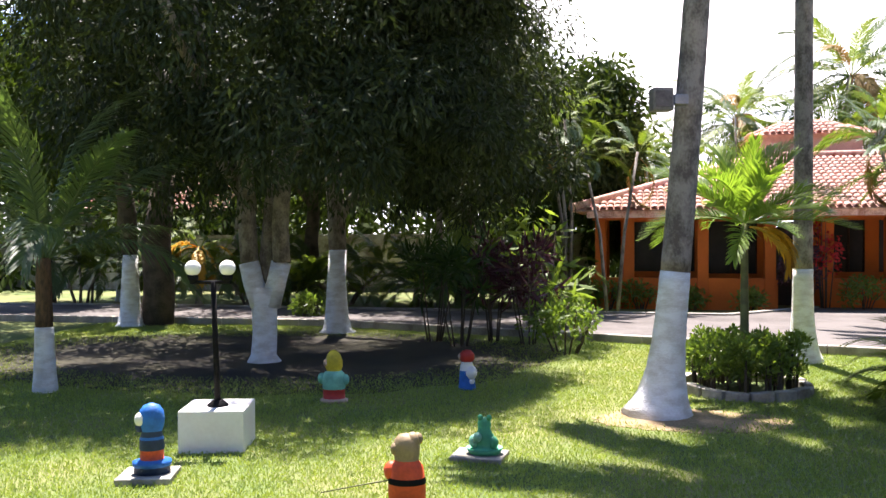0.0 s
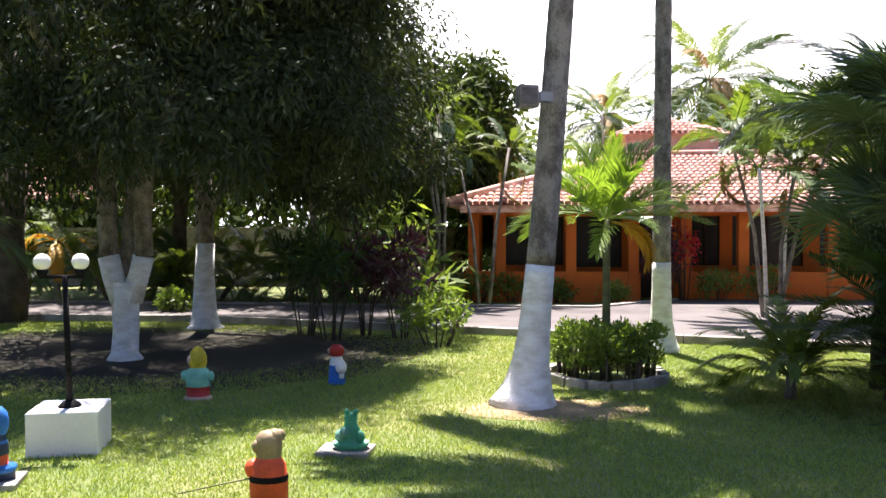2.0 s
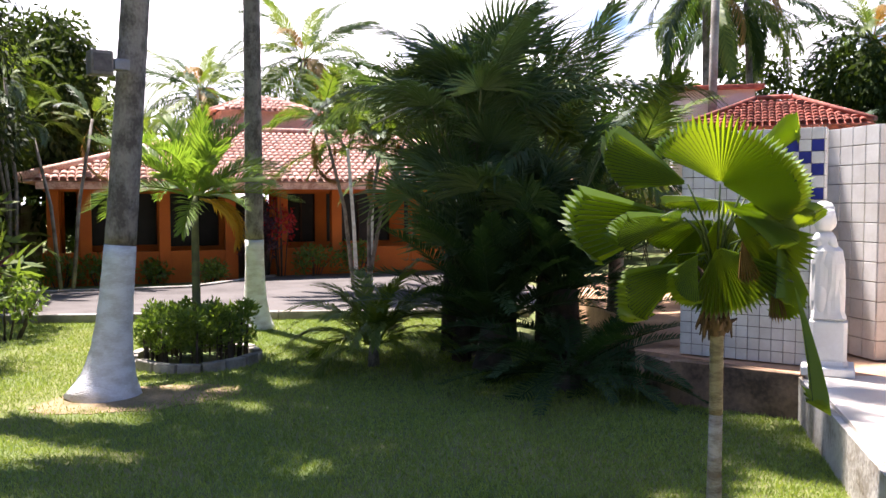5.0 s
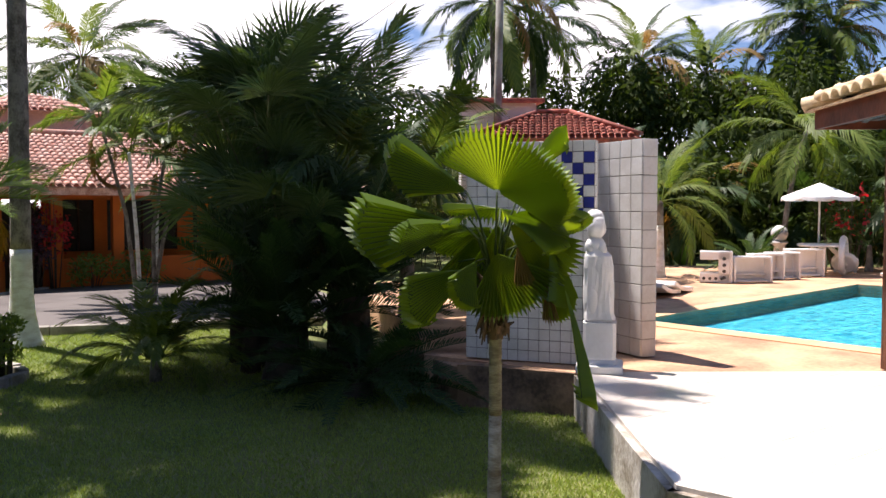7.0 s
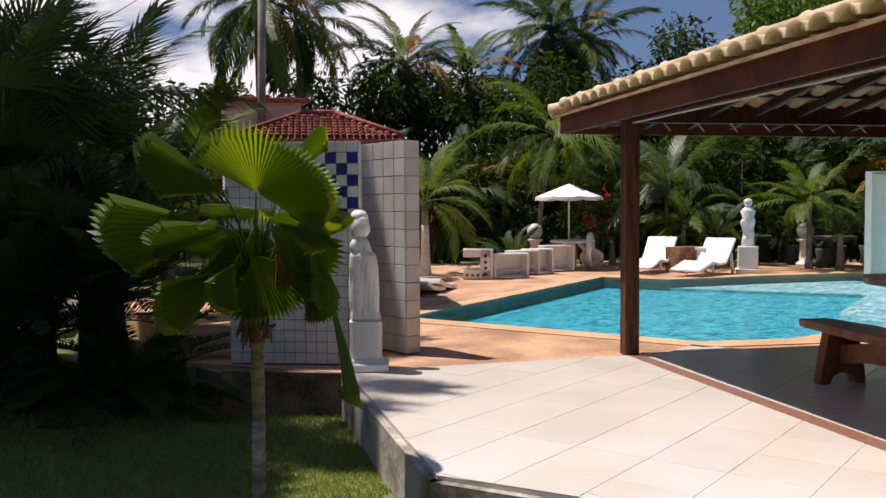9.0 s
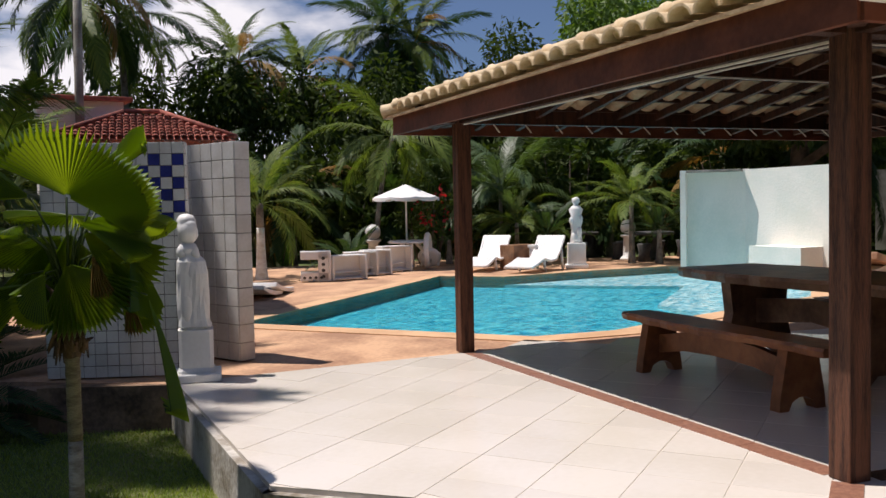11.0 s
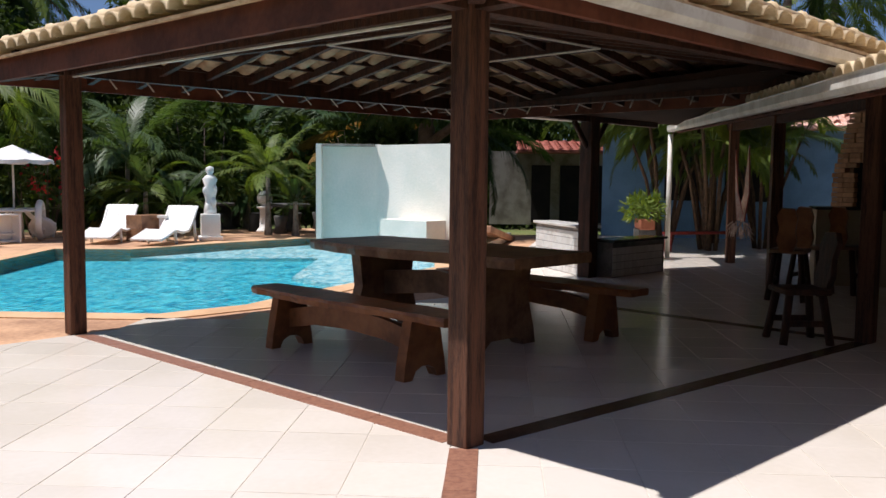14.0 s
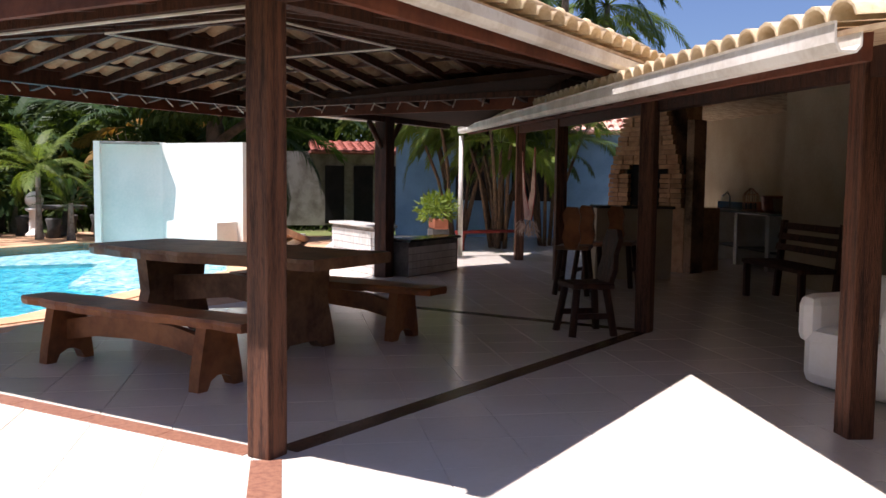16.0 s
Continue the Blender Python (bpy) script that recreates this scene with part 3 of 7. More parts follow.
def kerb(line, width=0.16, low=GRASS - 0.05, high=GRASS + 0.13, label="grey concrete kerb"):
    bm = bmesh.new()
    for (x0, y0), (x1, y1) in zip(line, line[1:]):
        a, b = Vector((x0, y0, 0)), Vector((x1, y1, 0))
        n = max(1, int((b - a).length / 0.8))
        for k in range(n):
            p = a.lerp(b, (k + 0.5) / n)
            box(bm, ((b - a).length / n - 0.012, width, high - low), (p.x, p.y, (low + high) / 2), (0, 0, math.degrees(math.atan2(y1 - y0, x1 - x0))), 0.012)
    return tagged(part("kerb", bm, M_KERB), label, "kerb", kind="structure")


kerb([(-24, 16.3), (-11.3, 16.55), (-4.06, 16.0), (2.28, 13.53), (4.9, 12.6), (7.6, 11.4)])
kerb([(-24, 19.7), (-9.2, 19.4), (3.5, 17.75), (5.7, 19.6)])

# terrace edge: a stained white wall, its lip and the raw stretch by the showers
bm = bmesh.new()
for a, b in (((6.2, 4.8), (4.28, 2.42)), ((4.28, 2.42), (4.42, 1.4))):
    a, b = Vector((*a, 0)), Vector((*b, 0))
    p, d = (a + b) / 2, b - a
    box(bm, (d.length + 0.06, 0.1, 0.47), (p.x, p.y, -0.265), (0, 0, math.degrees(math.atan2(d.y, d.x))))
tagged(part("terrace_wall", bm, M_WALLW), "stained white retaining wall of the terrace", "retaining wall", kind="structure")
bm = boxm((1.1, 0.14, 0.46), (5.98, 5.35, -0.245), (0, 0, math.degrees(math.atan2(0.95, -0.5))))
box(bm, (1.6, 0.14, 0.42), (5.9, 6.6, -0.26), (0, 0, 80))
tagged(part("deck_wall", bm, M_RAW), "raw rendered retaining wall with brown stains", "retaining wall", kind="structure")

# ---- house ----
def tile_mesh(material, width=0.2, length=0.42, seg=6, rise=0.075, thick=0.014):
    """One half-round roof tile, wide end at the origin, running up along +y."""
    bm = bmesh.new()
    rings = []
    for y, w in ((0, 1.0), (length, 0.82)):
        for dz in (0, -thick):
            rings.append([bm.verts.new((math.cos(math.pi * k / seg) * w * (width / 2 + dz), y, math.sin(math.pi * k / seg) * w * (rise + dz) + (0.03 if y == 0 else 0))) for k in range(seg + 1)])
    o0, i0, o1, i1 = rings
    for k in range(seg):
        bm.faces.new((o0[k], o0[k + 1], o1[k + 1], o1[k])).smooth = True
        bm.faces.new((i0[k], i1[k], i1[k + 1], i0[k + 1])).smooth = True
        bm.faces.new((o0[k], i0[k], i0[k + 1], o0[k + 1]))
    me = finish(bm)
    me.materials.append(material)
    return me


def roof_plane(parent, tile, e0, e1, apex0, apex1, pitch=0.21, step=0.36, single=300, channel=None, under=True, barrel=False):
    """Tiles on a sloping plane between an eave e0-e1 and a ridge (or point) above it."""
    e0, e1, a0, a1 = (Vector(p) for p in (e0, e1, apex0, apex1))
    along = (e1 - e0).normalized()
    up = a0 - e0
    up = (up - along * up.dot(along))
    slope = up.length
    up.normalize()
    normal = along.cross(up).normalized()
    if normal.z < 0:
        normal = -normal
    width = (e1 - e0).length
    t0, t1 = (a0 - e0).dot(along), (a1 - e0).dot(along)
    rot = Matrix(((along.x, up.x, normal.x), (along.y, up.y, normal.y), (along.z, up.z, normal.z))).to_4x4()
    spots = []
    cols = int(width / pitch)
    for c in range(cols):
        x = (c + 0.5) * width / cols
        reach = slope
        if x < t0:
            reach = slope * x / t0
        elif x > t1:
            reach = slope * (width - x) / (width - t1)
        for r in range(int(reach / step)):
            spots.append((r, Matrix.Translation(e0 + along * x + up * (r * step)) @ rot))
    spots.sort(key=lambda s: s[0])
    for r, m in spots[:single]:
        ob = new("roof_tile", tile)
        ob.parent = parent
        ob.matrix_world = m
    if barrel:
        flip = rot @ Matrix.Diagonal((1, 1, -1, 1))
        src = np.array([v.co[:] for v in tile.vertices])
        fs = np.array([p.vertices[:] for p in tile.polygons])
        low = [np.array(m.translation + along * pitch / 2 - normal * 0.012) for r, m in spots if r]
        vs = np.concatenate([src @ np.array(flip.to_3x3()).T + q for q in low])
        me = quads("channels", vs, np.concatenate([fs + k * len(src) for k in range(len(low))]))
        me.materials.append(channel)
        tagged(part("channel_tiles", me, channel, parent), kind="stuff")
    rest = spots[single:]
    if rest:
        src = np.array([v.co[:] for v in tile.vertices])
        fs = np.array([p.vertices[:] for p in tile.polygons])
        vs = np.concatenate([src @ np.array(m.to_3x3()).T + np.array(m.translation) for _, m in rest])
        ff = np.concatenate([fs + k * len(src) for k in range(len(rest))])
        me = quads("tiles", vs, ff)
        me.materials.append(tile.materials[0])
        ob = new("roof_tiles", me)
        ob.parent = parent
        tagged(ob, kind="stuff")
    if under:
        bm = bmesh.new()
        low = normal * 0.012
        top = [bm.verts.new(p - low) for p in ((e0, e1, a1, a0) if (a1 - a0).length > 0.05 else (e0, e1, a0))]
        bot = [bm.verts.new(v.co - normal * 0.02) for v in top]
        bm.faces.new(top)
        bm.faces.new(bot[::-1])
        for i in range(len(top)):
            j = (i + 1) % len(top)
            bm.faces.new((top[i], top[j], bot[j], bot[i]))
        part("roof_underlay", bm, channel or tile.materials[0], parent)


T_RED, T_CREAM = tile_mesh(M_ROOF, 0.155, 0.36, 5, 0.055), tile_mesh(M_CREAMROOF)

house = thing("house", "orange rendered bungalow with a red tiled hip roof", "house")
HX, HY = Vector((0.99, -0.09, 0)), Vector((0.09, 0.99, 0))
HO = Vector((0.95, 20.3, GRASS))


def hs(x, y, z=0.0):
    p = HO + HX * x + HY * y
    return Vector((p.x, p.y, GRASS + z))


HANG = math.degrees(math.atan2(HX.y, HX.x))
for x0, x1, z0, z1, y, nm in ((0.0, 4.05, 0, 0.72, 0.0, "porch_wall"), (5.0, 12.5, 0, 0.72, 0.0, "porch_wall"), (0.0, 12.5, 2.05, 2.3, 0.08, "lintel")):
    p = hs((x0 + x1) / 2, y, (z0 + z1) / 2)
    part(nm, boxm((x1 - x0, 0.18, z1 - z0), p, (0, 0, HANG)), M_ORANGE, house)
part("porch_wall", boxm((0.18, 4.8, 0.72), hs(0.0, 2.5, 0.36), (0, 0, HANG)), M_ORANGE, house)
for x in (0.15, 0.8, 2.45, 3.9, 5.1, 6.4, 8.4, 10.4):
    part("pillar", boxm((0.24, 0.24, 2.1), hs(x, 0.0, 1.05), (0, 0, HANG), 0.01), M_ORANGE, house)
for y in (1.6, 3.2):
    part("pillar", boxm((0.24, 0.24, 2.1), hs(0.1, y, 1.05), (0, 0, HANG), 0.01), M_ORANGE, house)
# the wall behind the porch, with an arched doorway and dark windows
for x0, x1, z0, z1 in ((0.6, 0.85, 0, 2.4), (2.35, 2.6, 0, 2.4), (3.8, 4.15, 0, 2.4), (5.05, 5.5, 0, 2.4), (6.2, 6.5, 0, 2.4), (8.2, 8.6, 0, 2.4), (10.3, 12.5, 0, 2.4), (0.6, 12.5, 2.02, 2.4), (0.85, 2.35, 0, 0.8), (2.6, 3.8, 0, 0.75), (5.5, 6.2, 0, 0.8), (6.5, 8.2, 0, 0.8), (8.6, 10.3, 0, 0.8)):
    part("wall", boxm((x1 - x0 - 0.002, 0.16 if z1 - z0 > 2 else 0.15, z1 - z0), hs((x0 + x1) / 2, 1.5, (z0 + z1) / 2), (0, 0, HANG)), M_ORANGE, house)
part("wall", boxm((0.16, 6.4, 2.4), hs(0.65, 4.8, 1.2), (0, 0, HANG)), M_ORANGE, house)
bm = bmesh.new()
seg = 12
arch = [(-0.5, 0.0)] + [(-0.5 * math.cos(math.pi * k / seg), 1.55 + 0.45 * math.sin(math.pi * k / seg)) for k in range(seg + 1)] + [(0.5, 0.0)]
bm.faces.new([bm.verts.new(hs(4.6 + x, 1.48, z)) for x, z in arch])
part("door", bm, mat("dark_door_wood", (0.04, 0.022, 0.015), 0.5), house, "dark arched wooden door")
# windows drawn wide: their dark panes also carry the porch's shade
for x0, x1, z0, z1 in ((0.85, 2.35, 0.8, 2.02), (2.6, 3.8, 0.75, 2.02), (5.5, 6.2, 0.8, 2.02), (6.5, 8.2, 0.8, 2.02), (8.6, 10.3, 0.8, 2.02)):
    w = part("window", boxm((x1 - x0, 0.05, z1 - z0), hs((x0 + x1) / 2, 1.52, (z0 + z1) / 2), (0, 0, HANG)), M_DARK, house)
    for k in range(3):
        part("window_bar", boxm((0.05, 0.04, z1 - z0), hs(x0 + (x1 - x0) * k / 2, 1.47, (z0 + z1) / 2), (0, 0, HANG)), M_WOOD, w)
RE = 2.28
roof = part("roof", boxm((12.6, 0.05, 0.16), hs(6.2, -0.52, RE - 0.1), (0, 0, HANG)), M_ROOF, house)
e = [hs(-0.5, -0.6, RE), hs(13, -0.6, RE), hs(13, 8.6, RE), hs(-0.5, 8.6, RE)]
a = [hs(4.2, 4.0, 3.72), hs(8.5, 4.0, 3.72)]
roof_plane(roof, T_RED, e[0], e[1], a[0], a[1], 0.16, 0.31, 150)
roof_plane(roof, T_RED, e[3], e[0], a[0], a[0], 0.16, 0.31, 60)
roof_plane(roof, T_RED, e[1], e[2], a[1], a[1], 0.16, 0.31, 0)
roof_plane(roof, T_RED, e[2], e[3], a[1], a[0], 0.16, 0.31, 0)
for p0, p1 in ((e[0], a[0]), (e[1], a[1]), (a[0], a[1])):
    part("ridge_cap", tube(bmesh.new(), [p0 + Vector((0, 0, 0.06)), p1 + Vector((0, 0, 0.06))], 0.09, 8), M_ROOF, roof)
# upper storey behind
part("upper_wall", boxm((2.6, 2.4, 1.5), hs(5.6, 6.0, 3.7), (0, 0, HANG)), mat("pink_render", (0.6, 0.4, 0.33), 0.85), house)
e2 = [hs(4.0, 4.5, 4.4), hs(7.2, 4.5, 4.4), hs(7.2, 7.5, 4.4), hs(4.0, 7.5, 4.4)]
a2 = [hs(5.3, 6.0, 4.95), hs(5.9, 6.0, 4.95)]
roof_plane(roof, T_RED, e2[0], e2[1], a2[0], a2[1], 0.16, 0.31, 0)
roof_plane(roof, T_RED, e2[3], e2[0], a2[0], a2[0], 0.16, 0.31, 0)
roof_plane(roof, T_RED, e2[2], e2[3], a2[1], a2[0], 0.16, 0.31, 0)
roof_plane(roof, T_RED, e2[1], e2[2], a2[1], a2[1], 0.16, 0.31, 0)

# far boundary wall and the neighbour's roof
bm = bmesh.new()
box(bm, (34, 0.2, 1.75), (-16, 26.5, GRASS + 0.875), (0, 0, -3))
tagged(part("boundary_wall", bm, M_WALLW), "whitewashed boundary wall behind the trees", "garden wall", kind="structure")
neigh = thing("neighbour_house", "white house with a red tiled roof beyond the garden wall", "house")
part("wall", boxm((7, 4, 2.6), (-14.5, 31, 0.9)), M_WALLW, neigh)
nr = part("roof", boxm((7.6, 4.6, 0.12), (-14.5, 31, 2.22)), M_ROOF, neigh)
roof_plane(nr, T_RED, (-18.5, 28.5, 2.2), (-10.5, 28.5, 2.2), (-16.5, 31, 3.6), (-12.5, 31, 3.6), 0.16, 0.31, 0)
roof_plane(nr, T_RED, (-10.5, 28.5, 2.2), (-10.5, 33.5, 2.2), (-12.5, 31, 3.6), (-12.5, 31, 3.6), 0.16, 0.31, 0)

# ---- pavilion ----
pav = thing("pavilion", "open pavilion of dark stained posts under a cream tiled hip roof", "pavilion")
POSTS = {"a": gz(4.5, -0.19), "b": gz(0.0, -0.02), "c": gz(-0.38, 4.62), "d": gz(4.45, 4.65)}
for p in POSTS.values():
    part("post", boxm((0.14, 0.14, 2.38), (p.x, p.y, 1.19), (0, 0, UANG), 0.008), M_POST, pav)
EZ = 2.33
ec = [gz(5.1, -0.78, EZ), gz(-0.62, -0.62, EZ), gz(-0.72, 5.2, EZ), gz(5.1, 5.25, EZ)]
top = gz(2.2, 2.25, 2.86)
cover = part("roof", tube(bmesh.new(), [top + Vector((0, 0, -0.05)), top + Vector((0, 0, 0.14))], [0.12, 0.05], 10), M_CREAMROOF, pav, "cream tiled hip roof")
roof_plane(cover, T_CREAM, ec[0], ec[1], top, top, 0.2, 0.36, 160, M_UNDER, barrel=True)
roof_plane(cover, T_CREAM, ec[1], ec[2], top, top, 0.2, 0.36, 140, M_UNDER, barrel=True)
roof_plane(cover, T_CREAM, ec[2], ec[3], top, top, 0.2, 0.36, 0, M_UNDER, barrel=True)
roof_plane(cover, T_CREAM, ec[3], ec[0], top, top, 0.2, 0.36, 0, M_UNDER, barrel=True)
for e_ in ec:
    part("hip_cap", tube(bmesh.new(), [e_ + Vector((0, 0, 0.05)), top + Vector((0, 0, 0.06))], 0.07, 8), M_CREAMROOF, cover)
# capping tiles bedded along the two near eaves
cap_me = finish(tube(bmesh.new(), [(-0.22, 0, 0), (-0.19, 0, 0), (-0.15, 0, 0), (0.22, 0, 0)], [0.058, 0.068, 0.056, 0.05], 10), True)
cap_me.materials.append(M_CREAMROOF)
for i, (e0_, e1_) in enumerate(((ec[0], ec[1]), (ec[1], ec[2]))):
    f0, f1 = e0_.lerp(top, 0.035), e1_.lerp(top, 0.035)
    n = int((f1 - f0).length / 0.41)
    for k in range(n):
        if i and k > 9:
            continue
        c_ = f0.lerp(f1, (k + 0.5) / n)
        ob = new("cap_tile", cap_me)
        ob.parent = cover
        ob.matrix_world = pose(c_.x, c_.y, c_.z + 0.088, 0, 0, math.degrees(math.atan2((f1 - f0).y, (f1 - f0).x)))


def bar_between(p, q, w, h, material, name, parent, drop=0.0, label=""):
    """A straight timber between two places, w wide and h high, its top edge on the line."""
    p, q = Vector(p), Vector(q)
    d = q - p
    side = Vector((-d.y, d.x, 0)).normalized() * w / 2
    up = side.cross(d).normalized()
    if up.z < 0:
        up = -up
    bm = bmesh.new()
    vs = [bm.verts.new(e + s * side - up * (drop + k * h)) for e in (p, q) for s in (1, -1) for k in (0, 1)]
    for f in ((0, 1, 3, 2), (4, 6, 7, 5), (0, 4, 5, 1), (2, 3, 7, 6), (0, 2, 6, 4), (1, 5, 7, 3)):
        bm.faces.new([vs[i] for i in f])
    return part(name, bm, material, parent, label)


# ring beams, fascia boards and rafters
ring = [gz(4.5, -0.19), gz(0, -0.02), gz(-0.38, 4.62), gz(4.45, 4.65)]
for i in range(4):
    p, q = ring[i], ring[(i + 1) % 4]
    d = (q - p).normalized()
    bar_between(p - d * 0.45 + Vector((0, 0, 2.38)), q + d * 0.45 + Vector((0, 0, 2.38)), 0.1, 0.17, M_WOOD, "beam", pav)
    f0, f1 = ec[i].lerp(top, 0.03), ec[(i + 1) % 4].lerp(top, 0.03)
    f0.z = f1.z = EZ - 0.005
    bar_between(f0, f1, 0.04, 0.185, M_BEAM, "fascia", pav)
    for k in range(1, 13):
        f = k / 13
        foot = ec[i].lerp(ec[(i + 1) % 4], f)
        mid = ec[i].lerp(ec[(i + 1) % 4], 0.5)
        reach = 1 - abs(2 * f - 1)
        head = foot + (top - mid) * reach
        foot = foot + (top - mid) * 0.06
        if reach > 0.15:
            bar_between(foot, head, 0.05, 0.075, M_WOOD, "rafter", pav, 0.1)
    bar_between(ec[i].lerp(top, 0.05), top, 0.08, 0.12, M_WOOD, "hip_rafter", pav, 0.08)
inner = [c_.lerp(top, 0.72) for c_ in ec]
for i in range(4):
    bar_between(inner[i], inner[(i + 1) % 4], 0.07, 0.12, M_WOOD, "purlin", pav, 0.08)
    bar_between(inner[i] - Vector((0, 0, 0.202)), inner[(i + 1) % 4] - Vector((0, 0, 0.202)), 0.02, 0.012, M_GUTTER, "pale_strip", pav)
    for k in range(1, 8):
        f = k / 8
        bar_between(ec[i].lerp(top, f), ec[(i + 1) % 4].lerp(top, f), 0.05, 0.04, M_WOOD, "batten", pav, 0.082)
# thin pale strips under the beams, with hooks below the far ones
bar_between(ring[0] + Vector((0, 0, 2.206)), ring[1] + Vector((0, 0, 2.206)), 0.02, 0.012, M_GUTTER, "pale_strip", pav)
for i in (2, 3):
    p, q = ring[i], ring[(i + 1) % 4]
    bar_between(p + Vector((0, 0, 2.225)), q + Vector((0, 0, 2.225)), 0.02, 0.012, M_GUTTER, "pale_strip", pav)
    for k in range(1, 14):
        c_ = p.lerp(q, k / 14)
        bar_between(c_ + Vector((0, 0, 2.215)), c_ + V * (-0.09 if i == 2 else 0.02) - U * (0.02 if i == 2 else 0.09) + Vector((0, 0, 2.13)), 0.01, 0.01, M_GUTTER, "hook", pav)


def gutter(p, q, name, parent):
    """A white metal gutter of square section with a rolled lip, hung under an eave."""
    p, q = Vector(p), Vector(q)
    d = (q - p).normalized()
    side = Vector((-d.y, d.x, 0))
    prof = [(-0.05, -0.02), (-0.05, -0.08), (-0.03, -0.105), (0.035, -0.105), (0.055, -0.07), (0.055, -0.005), (0.068, 0.004), (0.048, 0.006), (0.045, -0.065), (0.03, -0.095), (-0.025, -0.095), (-0.042, -0.075), (-0.042, -0.02)]
    bm = bmesh.new()
    rings = [[bm.verts.new(e + side * x + Vector((0, 0, z))) for x, z in prof] for e in (p, q)]
    for k in range(len(prof)):
        j = (k + 1) % len(prof)
        bm.faces.new((rings[0][k], rings[0][j], rings[1][j], rings[1][k]))
    bm.faces.new(rings[0])
    bm.faces.new(rings[1][::-1])
    return part(name, bm, M_GUTTER, parent, "white metal gutter")


gutter(gz(-0.66, -0.64, EZ - 0.03), gz(-0.76, 4.2, EZ - 0.07), "gutter", pav)
gutter(gz(5.0, 5.32, EZ), gz(-0.3, 5.3, EZ), "gutter", pav)

# ---- bar wing ----
wing = thing("bar_wing", "long open bar wing with dark posts and a cream tiled roof", "outbuilding")
for s in (0.0, 7.45, 10.7):
    p = wg(s, 0)
    part("post", boxm((0.15, 0.15, 2.06 + 0.027 * s), (p.x, p.y, 1.03 + 0.0135 * s), (0, 0, WANG), 0.008), M_POST, wing)
wroof = part("roof", bmesh.new(), M_CREAMROOF, wing, "cream tiled roof")
WE, WD, WR = 1.96, -0.95, 0.62


def eave(s_, d=WD, up=0.0):
    """A place on the wing's eave, which falls a little towards its near end."""
    return wg(s_, d, WE + 0.031 * (s_ + 0.95) + up)


roof_plane(wroof, T_CREAM, eave(11.4), eave(-1.5), eave(11.4, 3.0, WR), eave(-3.8, 3.0, WR), 0.2, 0.36, 160, M_UNDER)
# the back slope is extended past the front one to shade the wall
roof_plane(wroof, T_CREAM, wg(-3.6, 7.0, WE), wg(14.6, 7.0, WE + 0.3), wg(-3.6, 3.0, WE + WR), wg(14.6, 3.0, WE + WR + 0.36), 0.2, 0.36, 0, M_UNDER)
gutter(eave(-1.5, WD - 0.03), eave(11.45, WD - 0.03), "gutter", wing)
part("downpipe", tube(bmesh.new(), [wg(11.4, WD - 0.02, 0), wg(11.4, WD - 0.02, 2.2)], 0.045, 10), M_GUTTER, wing, "white downpipe")
bar_between(wg(-1.2, 0, 2.09), wg(11.3, 0, 2.42), 0.1, 0.18, M_WOOD, "beam", wing)
bar_between(eave(-1.4, WD + 0.1), eave(11.3, WD + 0.1), 0.04, 0.12, M_BEAM, "fascia", wing)
for s in np.arange(0.4, 11.3, 0.5):
    bar_between(eave(s), eave(s, 3.0, WR), 0.05, 0.08, M_WOOD, "rafter", wing, 0.035)
# walls at the back, and an unseen end wall added to darken the bar
for n, (size, at) in enumerate((((6.6, 0.2, 3.2), wg(10.6, 4.4, 1.59)), ((0.2, 1.1, 3.2), wg(7.4, 3.95, 1.59)), ((11.4, 0.2, 3.2), wg(1.7, 3.3, 1.59)), ((0.2, 4.0, 2.5), wg(-1.7, 1.3, 1.24)))):
    tagged(part(f"wall_{n + 1}", boxm(size, at, (0, 0, WANG)), M_CREAM), "cream rendered wall round the bar", "wall", kind="structure")

# low link roof between the pavilion and the bar wing
link = thing("link_roof", "low dark link roof between pavilion and bar wing", "roof")
LINK = [gz(4.95, 5.0), gz(4.75, 7.7), wg(9.9, WD), wg(2.6, WD)]
part("deck", slab([p[:2] for p in LINK], 2.27, 2.33), M_WOODD, link)
part("deck_lining", slab([p[:2] for p in LINK], None, 2.266), M_WOODD, link)
gutter(LINK[0] + Vector((0, 0, 2.34)), LINK[1] + Vector((0, 0, 2.34)), "gutter", link)

# bare soil under the mango trees, its colour darkened to carry their shade
def patch(cx, cy, rx, ry, seed):
    r = random.Random(seed)
    line = []
    for k in range(40):
        a = k * math.tau / 40
        f = 1 + 0.16 * noise.noise(Vector((math.cos(a) * 1.5, math.sin(a) * 1.5, seed))) + r.uniform(-0.06, 0.06)
        line.append((cx + rx * f * math.cos(a), cy + ry * f * math.sin(a)))
    return line


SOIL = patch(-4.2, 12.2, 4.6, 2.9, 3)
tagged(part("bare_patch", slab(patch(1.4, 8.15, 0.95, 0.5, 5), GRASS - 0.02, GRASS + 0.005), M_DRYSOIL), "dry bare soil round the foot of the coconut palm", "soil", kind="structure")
tagged(part("shaded_soil", slab(SOIL, GRASS - 0.02, GRASS + 0.004), M_SHADE_SOIL), "bare soil darkened to hold the mango trees' shade", "soil", kind="structure")

# ---- trees of the garden ----


